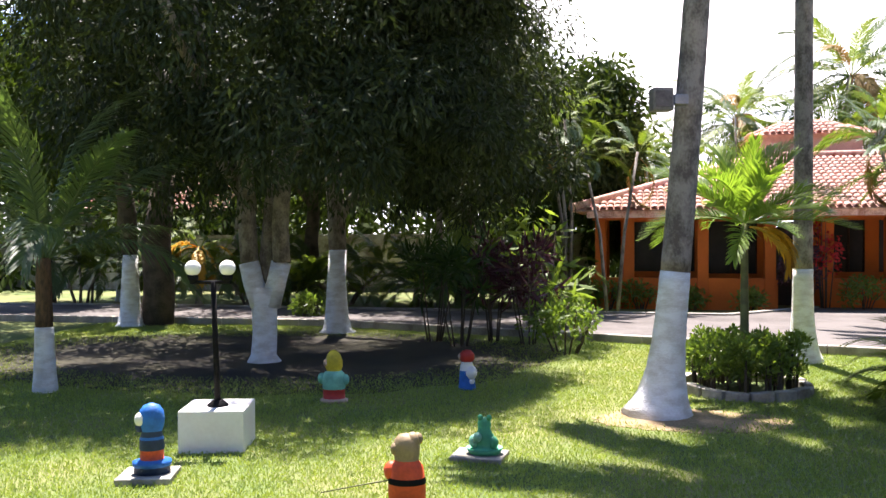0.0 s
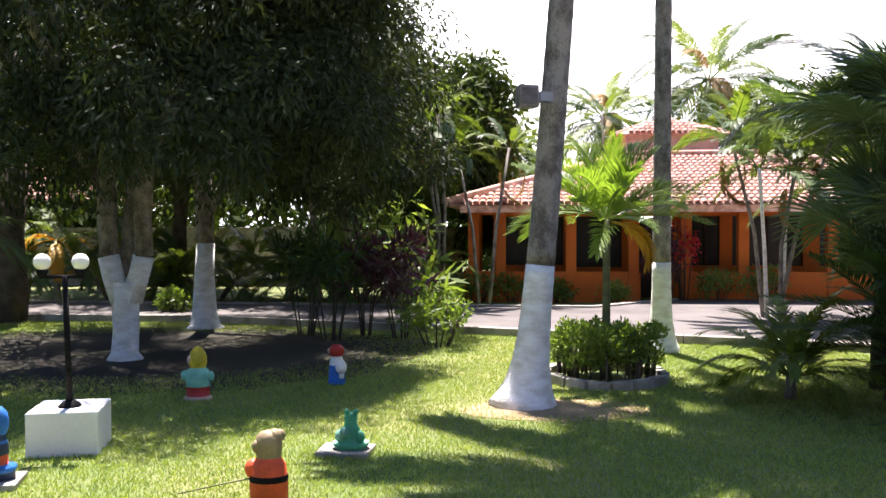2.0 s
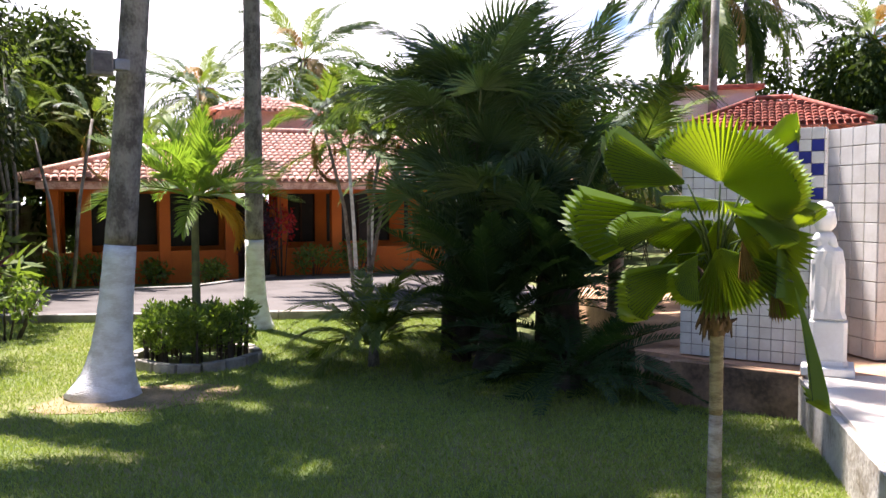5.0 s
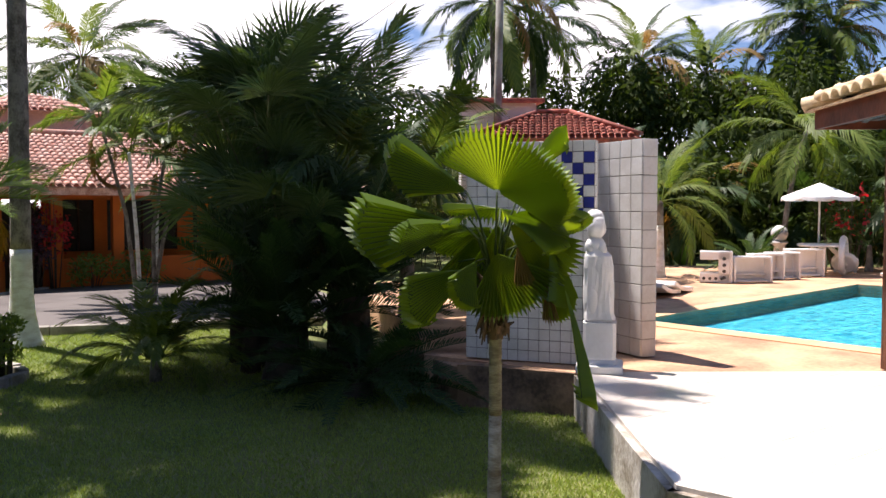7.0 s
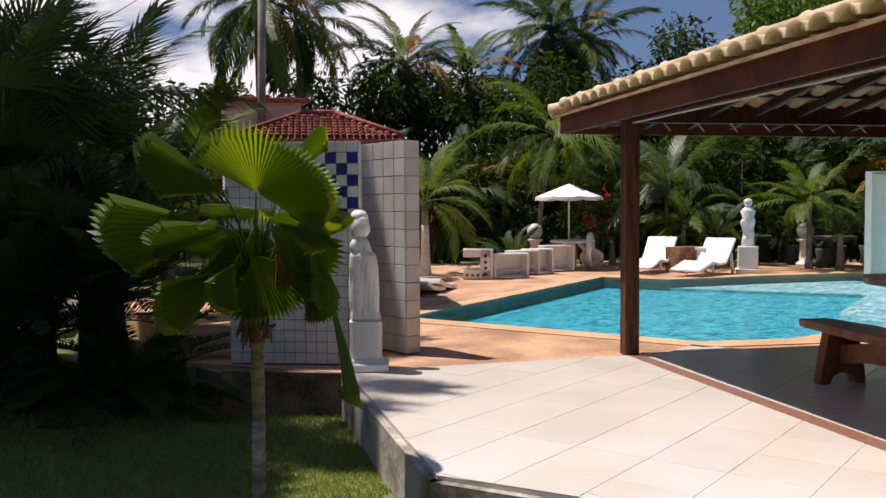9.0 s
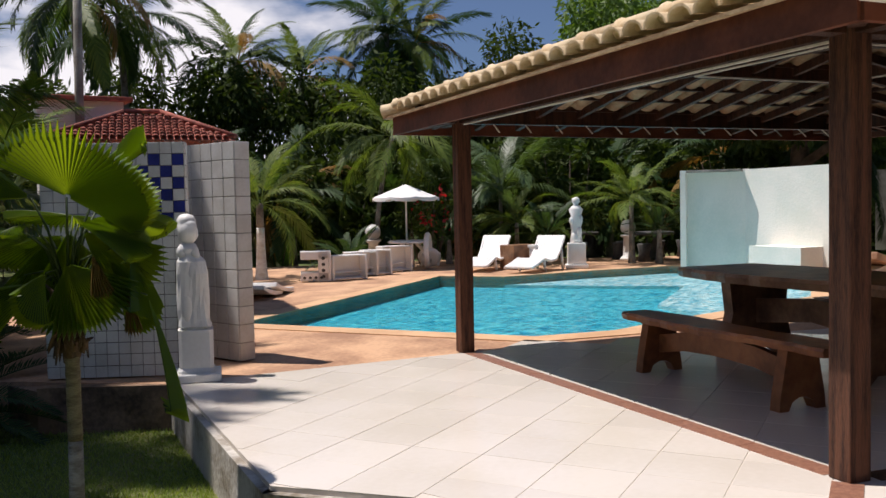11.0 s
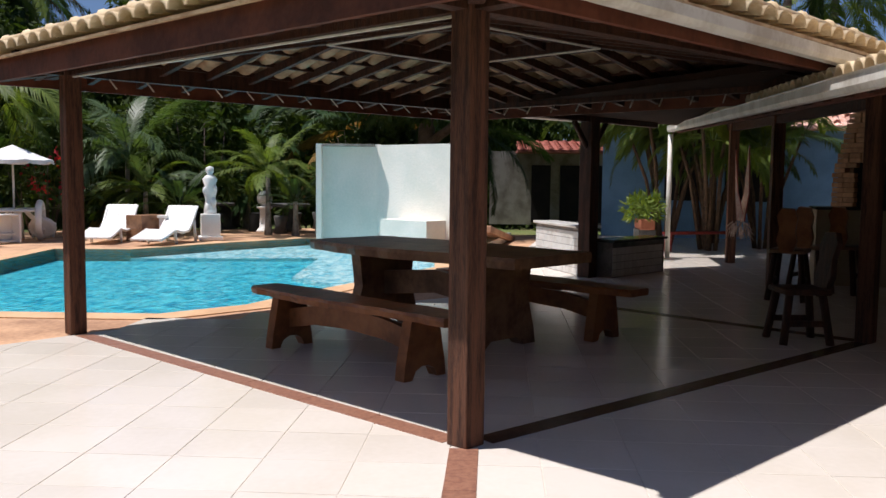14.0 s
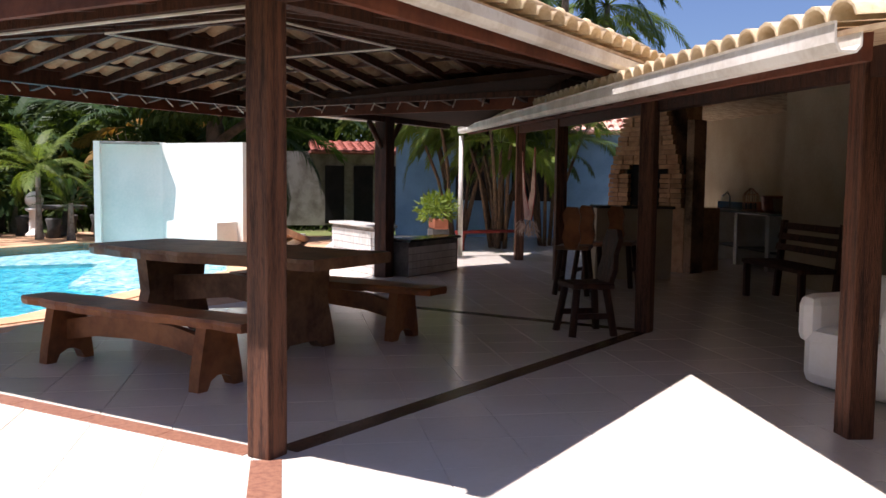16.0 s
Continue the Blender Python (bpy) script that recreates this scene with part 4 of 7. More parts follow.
def broad_tree(name, label, at, trunk_paths, crown_blobs, per, leaf=(0.2, 0.06), white=0.0, bark=None, leafm=None, droop=0.6, seed=1, flare=1.35):
    """A tree: tapering trunk and limbs, with a crown of many leaves in uneven clusters."""
    rng = np.random.default_rng(seed)
    ob = thing(name, label, "tree", at)
    for k, (pts, radii, cut) in enumerate(trunk_paths):
        if cut:
            i = next(j for j, p in enumerate(pts) if p[2] >= cut)
            part("painted_base", tube(bmesh.new(), pts[: i + 1], [r * 1.02 for r in radii[: i + 1]], 14, wob=0.25), M_LIME, ob, "whitewashed lower trunk")
            part("trunk", tube(bmesh.new(), pts[i:], radii[i:], 12, wob=0.25), bark or M_BARK, ob)
        else:
            part("trunk" if k == 0 else "limb", tube(bmesh.new(), pts, radii, 10, wob=0.25), bark or M_BARK, ob)
    rows = [r for b in crown_blobs for r in blob(*b, rng)]
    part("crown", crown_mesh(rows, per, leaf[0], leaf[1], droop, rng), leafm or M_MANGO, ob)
    return ob


# the last crown blob is out of view, added to shade the lawn
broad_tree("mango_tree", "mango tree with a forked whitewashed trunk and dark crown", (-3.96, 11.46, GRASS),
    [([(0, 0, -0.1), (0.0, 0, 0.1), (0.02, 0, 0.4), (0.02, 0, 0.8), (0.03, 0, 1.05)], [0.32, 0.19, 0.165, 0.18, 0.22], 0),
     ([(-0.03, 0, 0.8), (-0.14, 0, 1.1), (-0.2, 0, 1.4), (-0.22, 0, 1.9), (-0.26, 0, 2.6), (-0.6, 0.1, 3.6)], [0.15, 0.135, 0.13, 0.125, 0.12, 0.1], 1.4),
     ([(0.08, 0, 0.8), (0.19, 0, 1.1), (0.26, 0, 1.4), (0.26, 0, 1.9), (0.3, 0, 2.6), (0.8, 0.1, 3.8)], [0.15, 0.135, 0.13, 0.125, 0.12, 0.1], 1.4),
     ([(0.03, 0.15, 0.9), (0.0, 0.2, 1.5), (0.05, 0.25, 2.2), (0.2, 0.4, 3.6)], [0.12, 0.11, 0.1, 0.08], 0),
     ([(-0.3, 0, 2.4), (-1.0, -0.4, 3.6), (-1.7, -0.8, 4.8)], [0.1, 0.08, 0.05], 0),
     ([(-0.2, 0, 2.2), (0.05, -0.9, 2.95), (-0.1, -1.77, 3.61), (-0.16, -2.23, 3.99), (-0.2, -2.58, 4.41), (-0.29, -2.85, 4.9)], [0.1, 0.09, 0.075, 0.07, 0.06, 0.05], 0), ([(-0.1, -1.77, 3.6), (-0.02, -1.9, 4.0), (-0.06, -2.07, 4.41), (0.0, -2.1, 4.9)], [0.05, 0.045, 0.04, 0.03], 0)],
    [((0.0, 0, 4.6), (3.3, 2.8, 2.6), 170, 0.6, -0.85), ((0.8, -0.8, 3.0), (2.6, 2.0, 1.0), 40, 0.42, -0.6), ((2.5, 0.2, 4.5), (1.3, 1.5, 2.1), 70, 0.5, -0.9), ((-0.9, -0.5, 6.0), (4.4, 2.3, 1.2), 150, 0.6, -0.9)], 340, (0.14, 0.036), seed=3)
# the whitewash on the lower trunk of the forked tree
ob = bpy.data.objects["mango_tree"]
for c in ob.children:
    if c.name.startswith("trunk"):
        c.data.materials[0] = M_LIME
        break
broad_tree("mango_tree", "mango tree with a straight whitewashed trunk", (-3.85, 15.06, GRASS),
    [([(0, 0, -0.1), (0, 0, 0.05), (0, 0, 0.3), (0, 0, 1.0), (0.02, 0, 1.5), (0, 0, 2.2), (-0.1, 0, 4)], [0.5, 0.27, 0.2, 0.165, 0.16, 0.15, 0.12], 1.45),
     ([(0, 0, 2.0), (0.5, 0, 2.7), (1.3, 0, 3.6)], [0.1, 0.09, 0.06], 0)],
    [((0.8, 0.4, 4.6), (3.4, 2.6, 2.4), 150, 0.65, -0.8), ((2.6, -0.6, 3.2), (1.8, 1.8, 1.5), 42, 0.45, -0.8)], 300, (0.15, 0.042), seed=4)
# lighter leaf material on this crown stands in for sunlit foliage
broad_tree("mango_tree", "mango tree with a dark forked trunk, whitewashed below", (-8.22, 15.79, GRASS),
    [([(0, 0, -0.1), (0, 0, 0.05), (0, 0, 0.3), (0, 0, 1.0), (0.0, 0, 1.4), (-0.05, 0, 2.2), (-0.3, 0, 4)], [0.42, 0.25, 0.18, 0.15, 0.145, 0.16, 0.12], 1.4),
     ([(0.42, 0.3, -0.1), (0.45, 0.3, 0.8), (0.4, 0.3, 1.6), (0.6, 0.3, 3.0)], [0.34, 0.27, 0.26, 0.2], 0)],
    [((0.2, 0, 4.8), (3.4, 2.6, 2.2), 130, 0.65, -0.8), ((-2.6, 0.4, 4.0), (2.2, 2.0, 1.8), 50, 0.55, -0.8)], 110, (0.22, 0.07), seed=5, bark=M_BARKD, leafm=M_WOODS)

# ---- palms of the garden ----
palm("young coconut palm with a whitewashed base on the lawn", (-5.71, 8.97, GRASS), 1.55, 0.115, COCO_G, 14, 5, white=0.85, flare=1.25, bark=M_FIBRE, rise=(86, 22), scale=(0.75, 0.95))
palm("tall coconut palm with a flared whitewashed base", (1.16, 8.45, GRASS), 7.6, 0.152, COCO, 40, 6, lean=(0.62, 0.1), white=1.52, flare=2.45, scale=(1.05, 1.25), rise=(78, 0), knee=1)
palm("tall slender coconut palm with a whitewashed base", (3.48, 12.13, GRASS), 14.4, 0.13, COCO, 52, 8, lean=(0.12, 0.1), white=1.3, flare=2.3, scale=(1.2, 1.45), rise=(65, -25))
sp = palm("young Manila palm growing out of a clipped hedge", (2.26, 9.87, GRASS), 1.65, 0.055, MANILA, 30, 9, flare=1.2, bark=M_STEM, rise=(86, 2), scale=(0.95, 1.15), shaft=0.25)
for k in range(3):
    add_fronds(sp, MANILA_Y, Vector((0, 0, 1.85)), 1, random.Random(2 + k), (0, -20), turn0=-30 + 22 * k, scale=(0.85, 1.0))
palm("bushy small palm on the lawn", (3.94, 8.65, GRASS), 0.25, 0.05, [ARECA[0], ARECA[2]], 28, 12, rings=False, rise=(86, 8), scale=(0.62, 0.9))
palm("large dark cycad with a low spreading crown", (5.05, 7.95, GRASS), 0.5, 0.17, CYCAD, 44, 13, name="cycad", rings=False, bark=M_BARKD, rise=(88, 18), scale=(1.2, 1.45))
palm("large dark cycad with a low spreading crown", (5.85, 7.75, GRASS), 0.85, 0.19, CYCAD, 44, 14, name="cycad", rings=False, bark=M_BARKD, rise=(88, 8), scale=(1.15, 1.4))
palm("low sprawling dark cycad under the palms", (5.2, 6.75, GRASS), 0.15, 0.12, CYCAD, 26, 17, name="cycad", rings=False, bark=M_BARKD, rise=(42, 0), scale=(0.9, 1.25))
palm("low sprawling dark cycad under the palms", (5.6, 7.05, GRASS), 0.2, 0.12, CYCAD, 22, 16, name="cycad", rings=False, bark=M_BARKD, rise=(48, -6), scale=(0.9, 1.2))

# ---- far palms ----
spots = [("far coconut palm", (27.1, 21.1), 7.5, 0), ("far coconut palm", (32.1, 17.2), 9.2, 1), ("far coconut palm", (20.5, 21.5), 8.7, 0), ("far coconut palm", (24.0, 23.0), 8.8, 1), ("far coconut palm", (32.9, 16.2), 8.6, 0), ("far coconut palm", (30.4, 20.0), 7.2, 0), ("far coconut palm", (9.5, 31.0), 7.0, 0), ("far coconut palm", (7.0, 33.0), 5.8, 0)]
for k, (lab, (x, y), h, dark) in enumerate(spots):
    palm("tall coconut palm with hanging fronds beyond the pool" if x > 15 else "tall coconut palm behind the house", (x, y, GRASS), h, 0.15, COCO_D + COCO[:1] if dark else COCO_D + COCO + COCO_D + COCO_O, 30, 40 + k, rings=False, lean=(random.uniform(-0.8, 0.8), 0), scale=(1.05, 1.35), rise=(75, -50), group="far coconut palms")


# ---- garden things ----
CUT = Vector((0.587, -0.81, 0))
FWD = Vector((0.81, 0.587, 0))


def frame_of(hub, way, normal):
    """A pose at hub with +x along way and +z near normal."""
    x = Vector(way).normalized()
    y = Vector(normal).cross(x).normalized()
    z = x.cross(y)
    return Matrix.Translation(hub) @ Matrix(((x.x, y.x, z.x), (x.y, y.y, z.y), (x.z, y.z, z.z))).to_4x4()


# the fan palm by the terrace
fp = thing("fan_palm", "young ruffled fan palm with bright pleated leaves", "palm tree", (3.94, 3.42, GRASS))
part("painted_base", tube(bmesh.new(), [(0, 0, -0.03), (0, 0, 0.3), (0.005, 0, 0.62)], [0.046, 0.039, 0.037], 12), M_WORNLIME, fp, "whitewashed lower stem")
part("trunk", tube(bmesh.new(), [(0.005, 0, 0.62 + 0.04 * k) for k in range(13)], [0.036 + 0.0025 * (k % 2) for k in range(13)], 12), M_RINGED, fp, "ringed pale brown stem")
bm = tube(bmesh.new(), [(0.005, 0, 1.06), (0.008, 0, 1.16), (0.01, 0, 1.3), (0.01, 0, 1.4)], [0.04, 0.055, 0.062, 0.045], 12, wob=0.3)
rr = random.Random(4)
for k in range(34):
    a, h = rr.uniform(0, 360), rr.uniform(1.06, 1.36)
    d = Vector((math.cos(radians(a)), math.sin(radians(a)), 0))
    tube(bm, [d * 0.045 + Vector((0, 0, h)), d * 0.075 + Vector((0, 0, h + 0.06)), d * rr.uniform(0.08, 0.13) + Vector((0, 0, h + rr.uniform(-0.1, 0.16)))], [0.022, 0.015, 0.004], 5)
part("leaf_base", bm, M_FIBRE, fp, "brown fibrous leaf bases")
# each leaf: hub (across, ahead, up), its way (across, ahead, up), its upper side, radius, opening, cup
LEAVES = [((0.02, -0.05, 1.9), (0.62, -0.5, 0.56), (0.0, 0.72, 0.62), 0.48, 176, 0.12), ((0.14, 0.08, 1.93), (0.5, 0.2, 0.8), (-0.4, -0.2, 0.6), 0.42, 66, 0.1),
    ((-0.16, -0.02, 1.9), (-0.9, 0.15, 0.42), (0.3, 0.68, 0.66), 0.58, 64, 0.1), ((-0.14, -0.08, 1.7), (-1.0, -0.15, 0.0), (0.0, 0.74, 0.66), 0.7, 54, 0.12),
    ((-0.1, -0.24, 1.76), (-0.8, -0.5, 0.2), (0.2, 0.3, 0.9), 0.15, 100, 0.6), ((-0.1, -0.15, 1.47), (-0.85, -0.35, -0.42), (-0.35, 0.66, 0.6), 0.48, 60, 0.12),
    ((-0.06, -0.2, 1.52), (-0.35, -0.45, -0.7), (-0.2, 0.6, 0.6), 0.3, 70, 0.2), ((0.02, -0.1, 1.56), (0.4, -0.14, -0.85), (0.1, -1.0, 0.2), 0.4, 100, 0.1),
    ((-0.14, -0.2, 1.72), (-0.8, -0.35, -0.12), (-0.1, 0.55, 0.8), 0.42, 60, 0.15), ((0.08, 0.0, 1.72), (0.62, -0.05, -0.5), (0.35, -0.8, 0.25), 0.46, 62, 0.12),
    ((0.2, 0.02, 1.62), (0.5, 0.0, -0.85), (0.7, -0.5, 0.3), 0.5, 40, 0.1), ((0.3, 0.0, 1.66), (0.36, -0.05, -1.0), (0.8, -0.3, 0.3), 0.44, 38, 0.1),
    ((0.4, -0.06, 1.38), (0.33, -0.1, -1.0), (0.8, 0.2, 0.3), 0.72, 18, 0.05), ((0.0, 0.04, 1.72), (0.12, -0.2, -1.0), (0.0, -1.0, 0.15), 0.4, 76, 0.1),
    ((-0.1, 0.1, 1.68), (-0.3, 0.1, -1.0), (0.0, -1.0, 0.2), 0.46, 64, 0.1), ((-0.22, 0.02, 1.5), (-0.7, 0.0, -0.75), (-0.6, 0.4, 0.6), 0.5, 42, 0.15),
    ((0.06, 0.0, 1.76), (0.9, 0.3, -0.12), (0.0, -0.4, 0.9), 0.4, 100, 0.2), ((0.14, 0.12, 1.85), (0.7, 0.6, -0.2), (0.2, 0.3, 0.9), 0.42, 90, 0.2),
    ((0.0, 0.15, 1.8), (-0.35, 0.9, 0.1), (0.1, 0.1, 0.9), 0.44, 110, 0.2), ((-0.05, 0.1, 1.7), (-0.6, 0.7, -0.2), (0.1, 0.1, 0.9), 0.46, 90, 0.2),
    ((0.14, -0.08, 1.6), (0.25, -0.3, -0.9), (0.2, -1.0, 0.2), 0.24, 34, 0.2), ((0.3, -0.06, 1.42), (0.15, -0.2, -0.9), (0.2, -1.0, 0.2), 0.26, 24, 0.2)]
for hub, way, nor, radius, opening, cup in LEAVES:
    h, w, n = (CUT * q[0] + FWD * q[1] + Vector((0, 0, q[2])) for q in (hub, way, nor))
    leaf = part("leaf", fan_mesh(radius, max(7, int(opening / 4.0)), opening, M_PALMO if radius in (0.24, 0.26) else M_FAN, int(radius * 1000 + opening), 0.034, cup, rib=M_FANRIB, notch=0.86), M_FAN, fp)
    leaf.matrix_local = frame_of(h, w, n)
    a = Vector((0.0, 0, 1.36))
    mid = a.lerp(h, 0.55) + Vector((0, 0, 0.08))
    part("leaf_stalk", tube(bmesh.new(), [a, mid, h], [0.01, 0.007, 0.005], 6), M_FANRIB, fp)

# dark clump of fan palms and feather palms beside the cycads
clump = [((4.95, 8.5), 0.5, 9, 0.58), ((5.15, 9.2), 1.2, 9, 0.62), ((5.45, 8.6), 0.9, 10, 0.66), ((5.95, 8.3), 0.6, 9, 0.6), ((5.35, 9.2), 1.9, 12, 0.66), ((6.3, 8.9), 1.4, 10, 0.62), ((5.3, 8.8), 2.2, 10, 0.62), ((5.9, 9.1), 2.3, 11, 0.66)]
for k, ((x, y), h, count, size) in enumerate(clump):
    rng_ = random.Random(60 + k)
    ob = thing("fan_palm", "dark shaded fan palm with large round pleated leaves", "palm tree", (x, y, GRASS), 0, "fan palm clump")
    part("trunk", tube(bmesh.new(), [(0, 0, -0.05), (0, 0, h * 0.5), (0.02, 0, h)], [0.12, 0.1, 0.08], 9), M_BARKD, ob)
    for j in range(count):
        az, el = j * 137.5 + rng_.uniform(-15, 15) + k * 40, 90 - 44 * (j + 0.5) / count + rng_.uniform(-7, 7)
        w = Vector((math.cos(radians(az)) * math.cos(radians(el)), math.sin(radians(az)) * math.cos(radians(el)), math.sin(radians(el))))
        a = Vector((0, 0, h - 0.05))
        b = a + w * rng_.uniform(0.85, 1.5)
        part("leaf_stalk", tube(bmesh.new(), [a, a.lerp(b, 0.5) + Vector((0, 0, 0.05)), b], [0.016, 0.011, 0.008], 5), M_STEM, ob)
        lf = part("leaf", FANS_D[j % 3], M_FANP, ob)
        tip = Vector((w.x, w.y, w.z - 0.12))
        s_ = size / 0.62 * rng_.uniform(0.85, 1.1)
        spin = Vector((math.sin(radians(az)), -math.cos(radians(az)), 0)) * rng_.uniform(-0.5, 0.5)
        lf.matrix_local = frame_of(b, tip, Vector((-w.x * 0.3, -w.y * 0.3, 1)) + spin) @ Matrix.Diagonal((s_, s_, s_, 1))
palm("tall feather palm with long arching dark fronds", (5.3, 8.9, GRASS), 2.6, 0.12, COCO_G, 7, 71, rings=False, rise=(80, 20), scale=(0.85, 1.1))
palm("tall feather palm with long arching fronds", (6.7, 9.3, GRASS), 2.0, 0.12, COCO_G + COCO[:1], 20, 72, rings=False, rise=(84, 2), scale=(0.8, 1.05))
palm("tall feather palm with long arching fronds", (7.4, 8.9, GRASS), 1.7, 0.12, COCO + COCO_G[:1], 16, 73, rings=False, rise=(75, 2), scale=(0.7, 0.95))



def areca(label, at, stems, seed, height=(2.5, 4), old=True, spread=0.5, count=7, scale=(0.8, 1.1), lean=0.5, white=0.0, bark=None):
    """A clump of thin cane palms."""
    rng = random.Random(seed)
    ob = thing("areca_palm", label, "palm tree", at)
    for k in range(stems):
        a = rng.uniform(0, 360)
        d = Vector((math.cos(radians(a)), math.sin(radians(a)), 0))
        h = rng.uniform(*height)
        foot, head = d * rng.uniform(0.05, 0.25), d * (0.25 + spread * rng.uniform(0.2, 1)) + Vector((lean * rng.uniform(-0.3, 0.5), 0, h))
        mid = foot.lerp(head, 0.5) - d * 0.12
        part("stem", tube(bmesh.new(), [foot - Vector((0, 0, 0.05)), mid, head], [0.045, 0.036, 0.03], 7), M_LIME if white and k % 2 else bark or M_BARK, ob)
        add_fronds(ob, ARECA, head, count + 3, rng, (84, -8), scale=scale)
        if old and k % 2 == 0:
            add_fronds(ob, ARECA_O, head - Vector((0, 0, 0.15)), 2, rng, (-45, -60), scale=(0.6, 0.9))
    return ob


areca("tall thin cane palms with green and orange fronds by the house", (0.4, 18.7, GRASS), 3, 81, (3.5, 4.3), True, 0.5, 8, (0.65, 0.85), 0.6)
areca("leaning thin cane palm with orange old fronds by the house", (1.3, 18.8, GRASS), 2, 82, (3.2, 3.9), True, 0.4, 8, (0.65, 0.85))
areca("cane palms with white stems before the house porch", (6.4, 15.8, GRASS), 5, 83, (2.2, 3.6), True, 0.9, 8, (0.9, 1.2), 0, 1)
areca("cane palms before the house porch", (8.4, 15.0, GRASS), 5, 84, (2.4, 3.8), True, 0.9, 8, (0.9, 1.2), 0, 1)
for k, (x, y, h) in enumerate(((5.6, 27.5, 5.3), (8.6, 27.0, 5.6), (10.8, 28.5, 5.2), (3.4, 29, 4.4), (13.0, 25.5, 4.2))):
    areca("cane palms with yellowed fronds behind the house", (x, y, GRASS), 4, 90 + k, (h - 1.4, h), True, 1.1, 8, (0.75, 1.05))
for k, (x, y, h) in enumerate(((-7.5, 20.5, 1.2), (-5.2, 21, 1.0), (-2.2, 21.2, 1.3), (-0.8, 18.9, 1.0), (-6.3, 20.6, 0.6), (-9.8, 20.8, 1.1), (-1.6, 20.0, 0.8), (-3.4, 20.4, 0.7), (-12, 20.5, 1.2))):
    areca("low dark cane palm beyond the driveway", (x, y, GRASS), 4, 100 + k, (h * 0.5, h), False, 0.6, 8, (0.75, 1.1))
tp = palm("young palm with yellow hanging fronds beyond the driveway", (-8.6, 19.9, GRASS), 1.5, 0.08, [COCO[0]], 8, 111, rings=False, scale=(0.6, 0.8))
add_fronds(tp, MANILA_Y, Vector((0, 0, 1.5)), 5, random.Random(5), (20, -30), scale=(1.2, 1.6), turn0=-120)
palm("pale fronded palm behind the mango trees", (-2.6, 19.6, GRASS), 2.6, 0.1, COCO, 12, 112, rings=False, scale=(0.7, 0.9), rise=(70, -30))
for k, (x, y, h) in enumerate(((-11.5, 21.5, 2.4), (-6.0, 23.5, 2.6))):
    palm("slim palm with a whitewashed trunk on the back lawn", (x, y, GRASS), h, 0.1, COCO, 10, 115 + k, white=1.3, scale=(0.6, 0.8))


def shrub(name, label, at, radii, clusters, per, leaf, material, seed, stems=9, droop=0.1, low=-0.3):
    """A bush: thin stems and many leaves."""
    rng, r2 = np.random.default_rng(seed), random.Random(seed)
    ob = thing(name, label, "shrub", at)
    bm = bmesh.new()
    for k in range(stems):
        a = r2.uniform(0, math.tau)
        d = Vector((math.cos(a) * radii[0], math.sin(a) * radii[1], 0))
        tube(bm, [d * 0.25 - Vector((0, 0, 0.04)), d * 0.5 + Vector((0, 0, radii[2] * 0.7)), d * r2.uniform(0.5, 0.9) + Vector((0, 0, radii[2] * r2.uniform(1.0, 1.7)))], [0.016, 0.012, 0.006], 5)
    tagged(part("stem", bm, M_BARKD, ob), kind="stuff")
    part("leaves", crown_mesh(blob((0, 0, radii[2]), radii, clusters, 0.18, low, rng), per, leaf[0], leaf[1], droop, rng, 0.9), material, ob)
    return ob


shrub("bush", "loose pale green bush at the lawn's edge", (0.25, 12.6, GRASS), (0.65, 0.5, 0.42), 26, 40, (0.1, 0.045), M_HEDGE, 121)
shrub("heliconia", "bright yellow-green broad-leaved plant by the driveway", (-0.2, 16.6, GRASS), (0.4, 0.4, 1.2), 9, 12, (0.4, 0.1), M_CROTON, 122, 8)
shrub("heliconia", "bright yellow-green broad-leaved plant by the driveway", (0.15, 15.6, GRASS), (0.3, 0.3, 0.5), 8, 12, (0.45, 0.1), M_CROTON, 123, 8)
for k, (x, y) in enumerate(((-1.4, 13.3), (-0.9, 13.8), (-1.9, 13.9), (-0.3, 13.6))):
    shrub("cordyline", "dark purple-leaved shrub with thin bare stems", (x, y, GRASS), (0.5, 0.4, 0.85), 14, 26, (0.3, 0.05), M_TI if k % 2 else M_PALMD, 130 + k, 7, -0.1, 0.0)
for k, (x, y, r) in enumerate(((1.2, 19.9, 0.4), (2.0, 20.0, 0.35), (3.1, 19.9, 0.3), (4.2, 19.2, 0.3), (6.6, 19.4, 0.5), (7.6, 19.2, 0.5), (-5, 17.2, 0.3), (-9.5, 12.3, 0.3))):
    shrub("bush", "low green bush against the orange porch" if y > 18 else "low dark green bush on the lawn", (x, y, GRASS), (r, r * 0.8, r * 0.8), 14, 40, (0.11, 0.05), M_HEDGE, 140 + k)
shrub("bougainvillea", "red flowering shrub against the orange wall", (5.4, 19.5, GRASS), (0.55, 0.4, 0.9), 22, 36, (0.12, 0.06), M_TI, 150)
shrub("bougainvillea", "red flowering shrub against the orange wall", (5.9, 19.6, GRASS), (0.3, 0.3, 1.2), 14, 30, (0.09, 0.06), M_RED, 151)

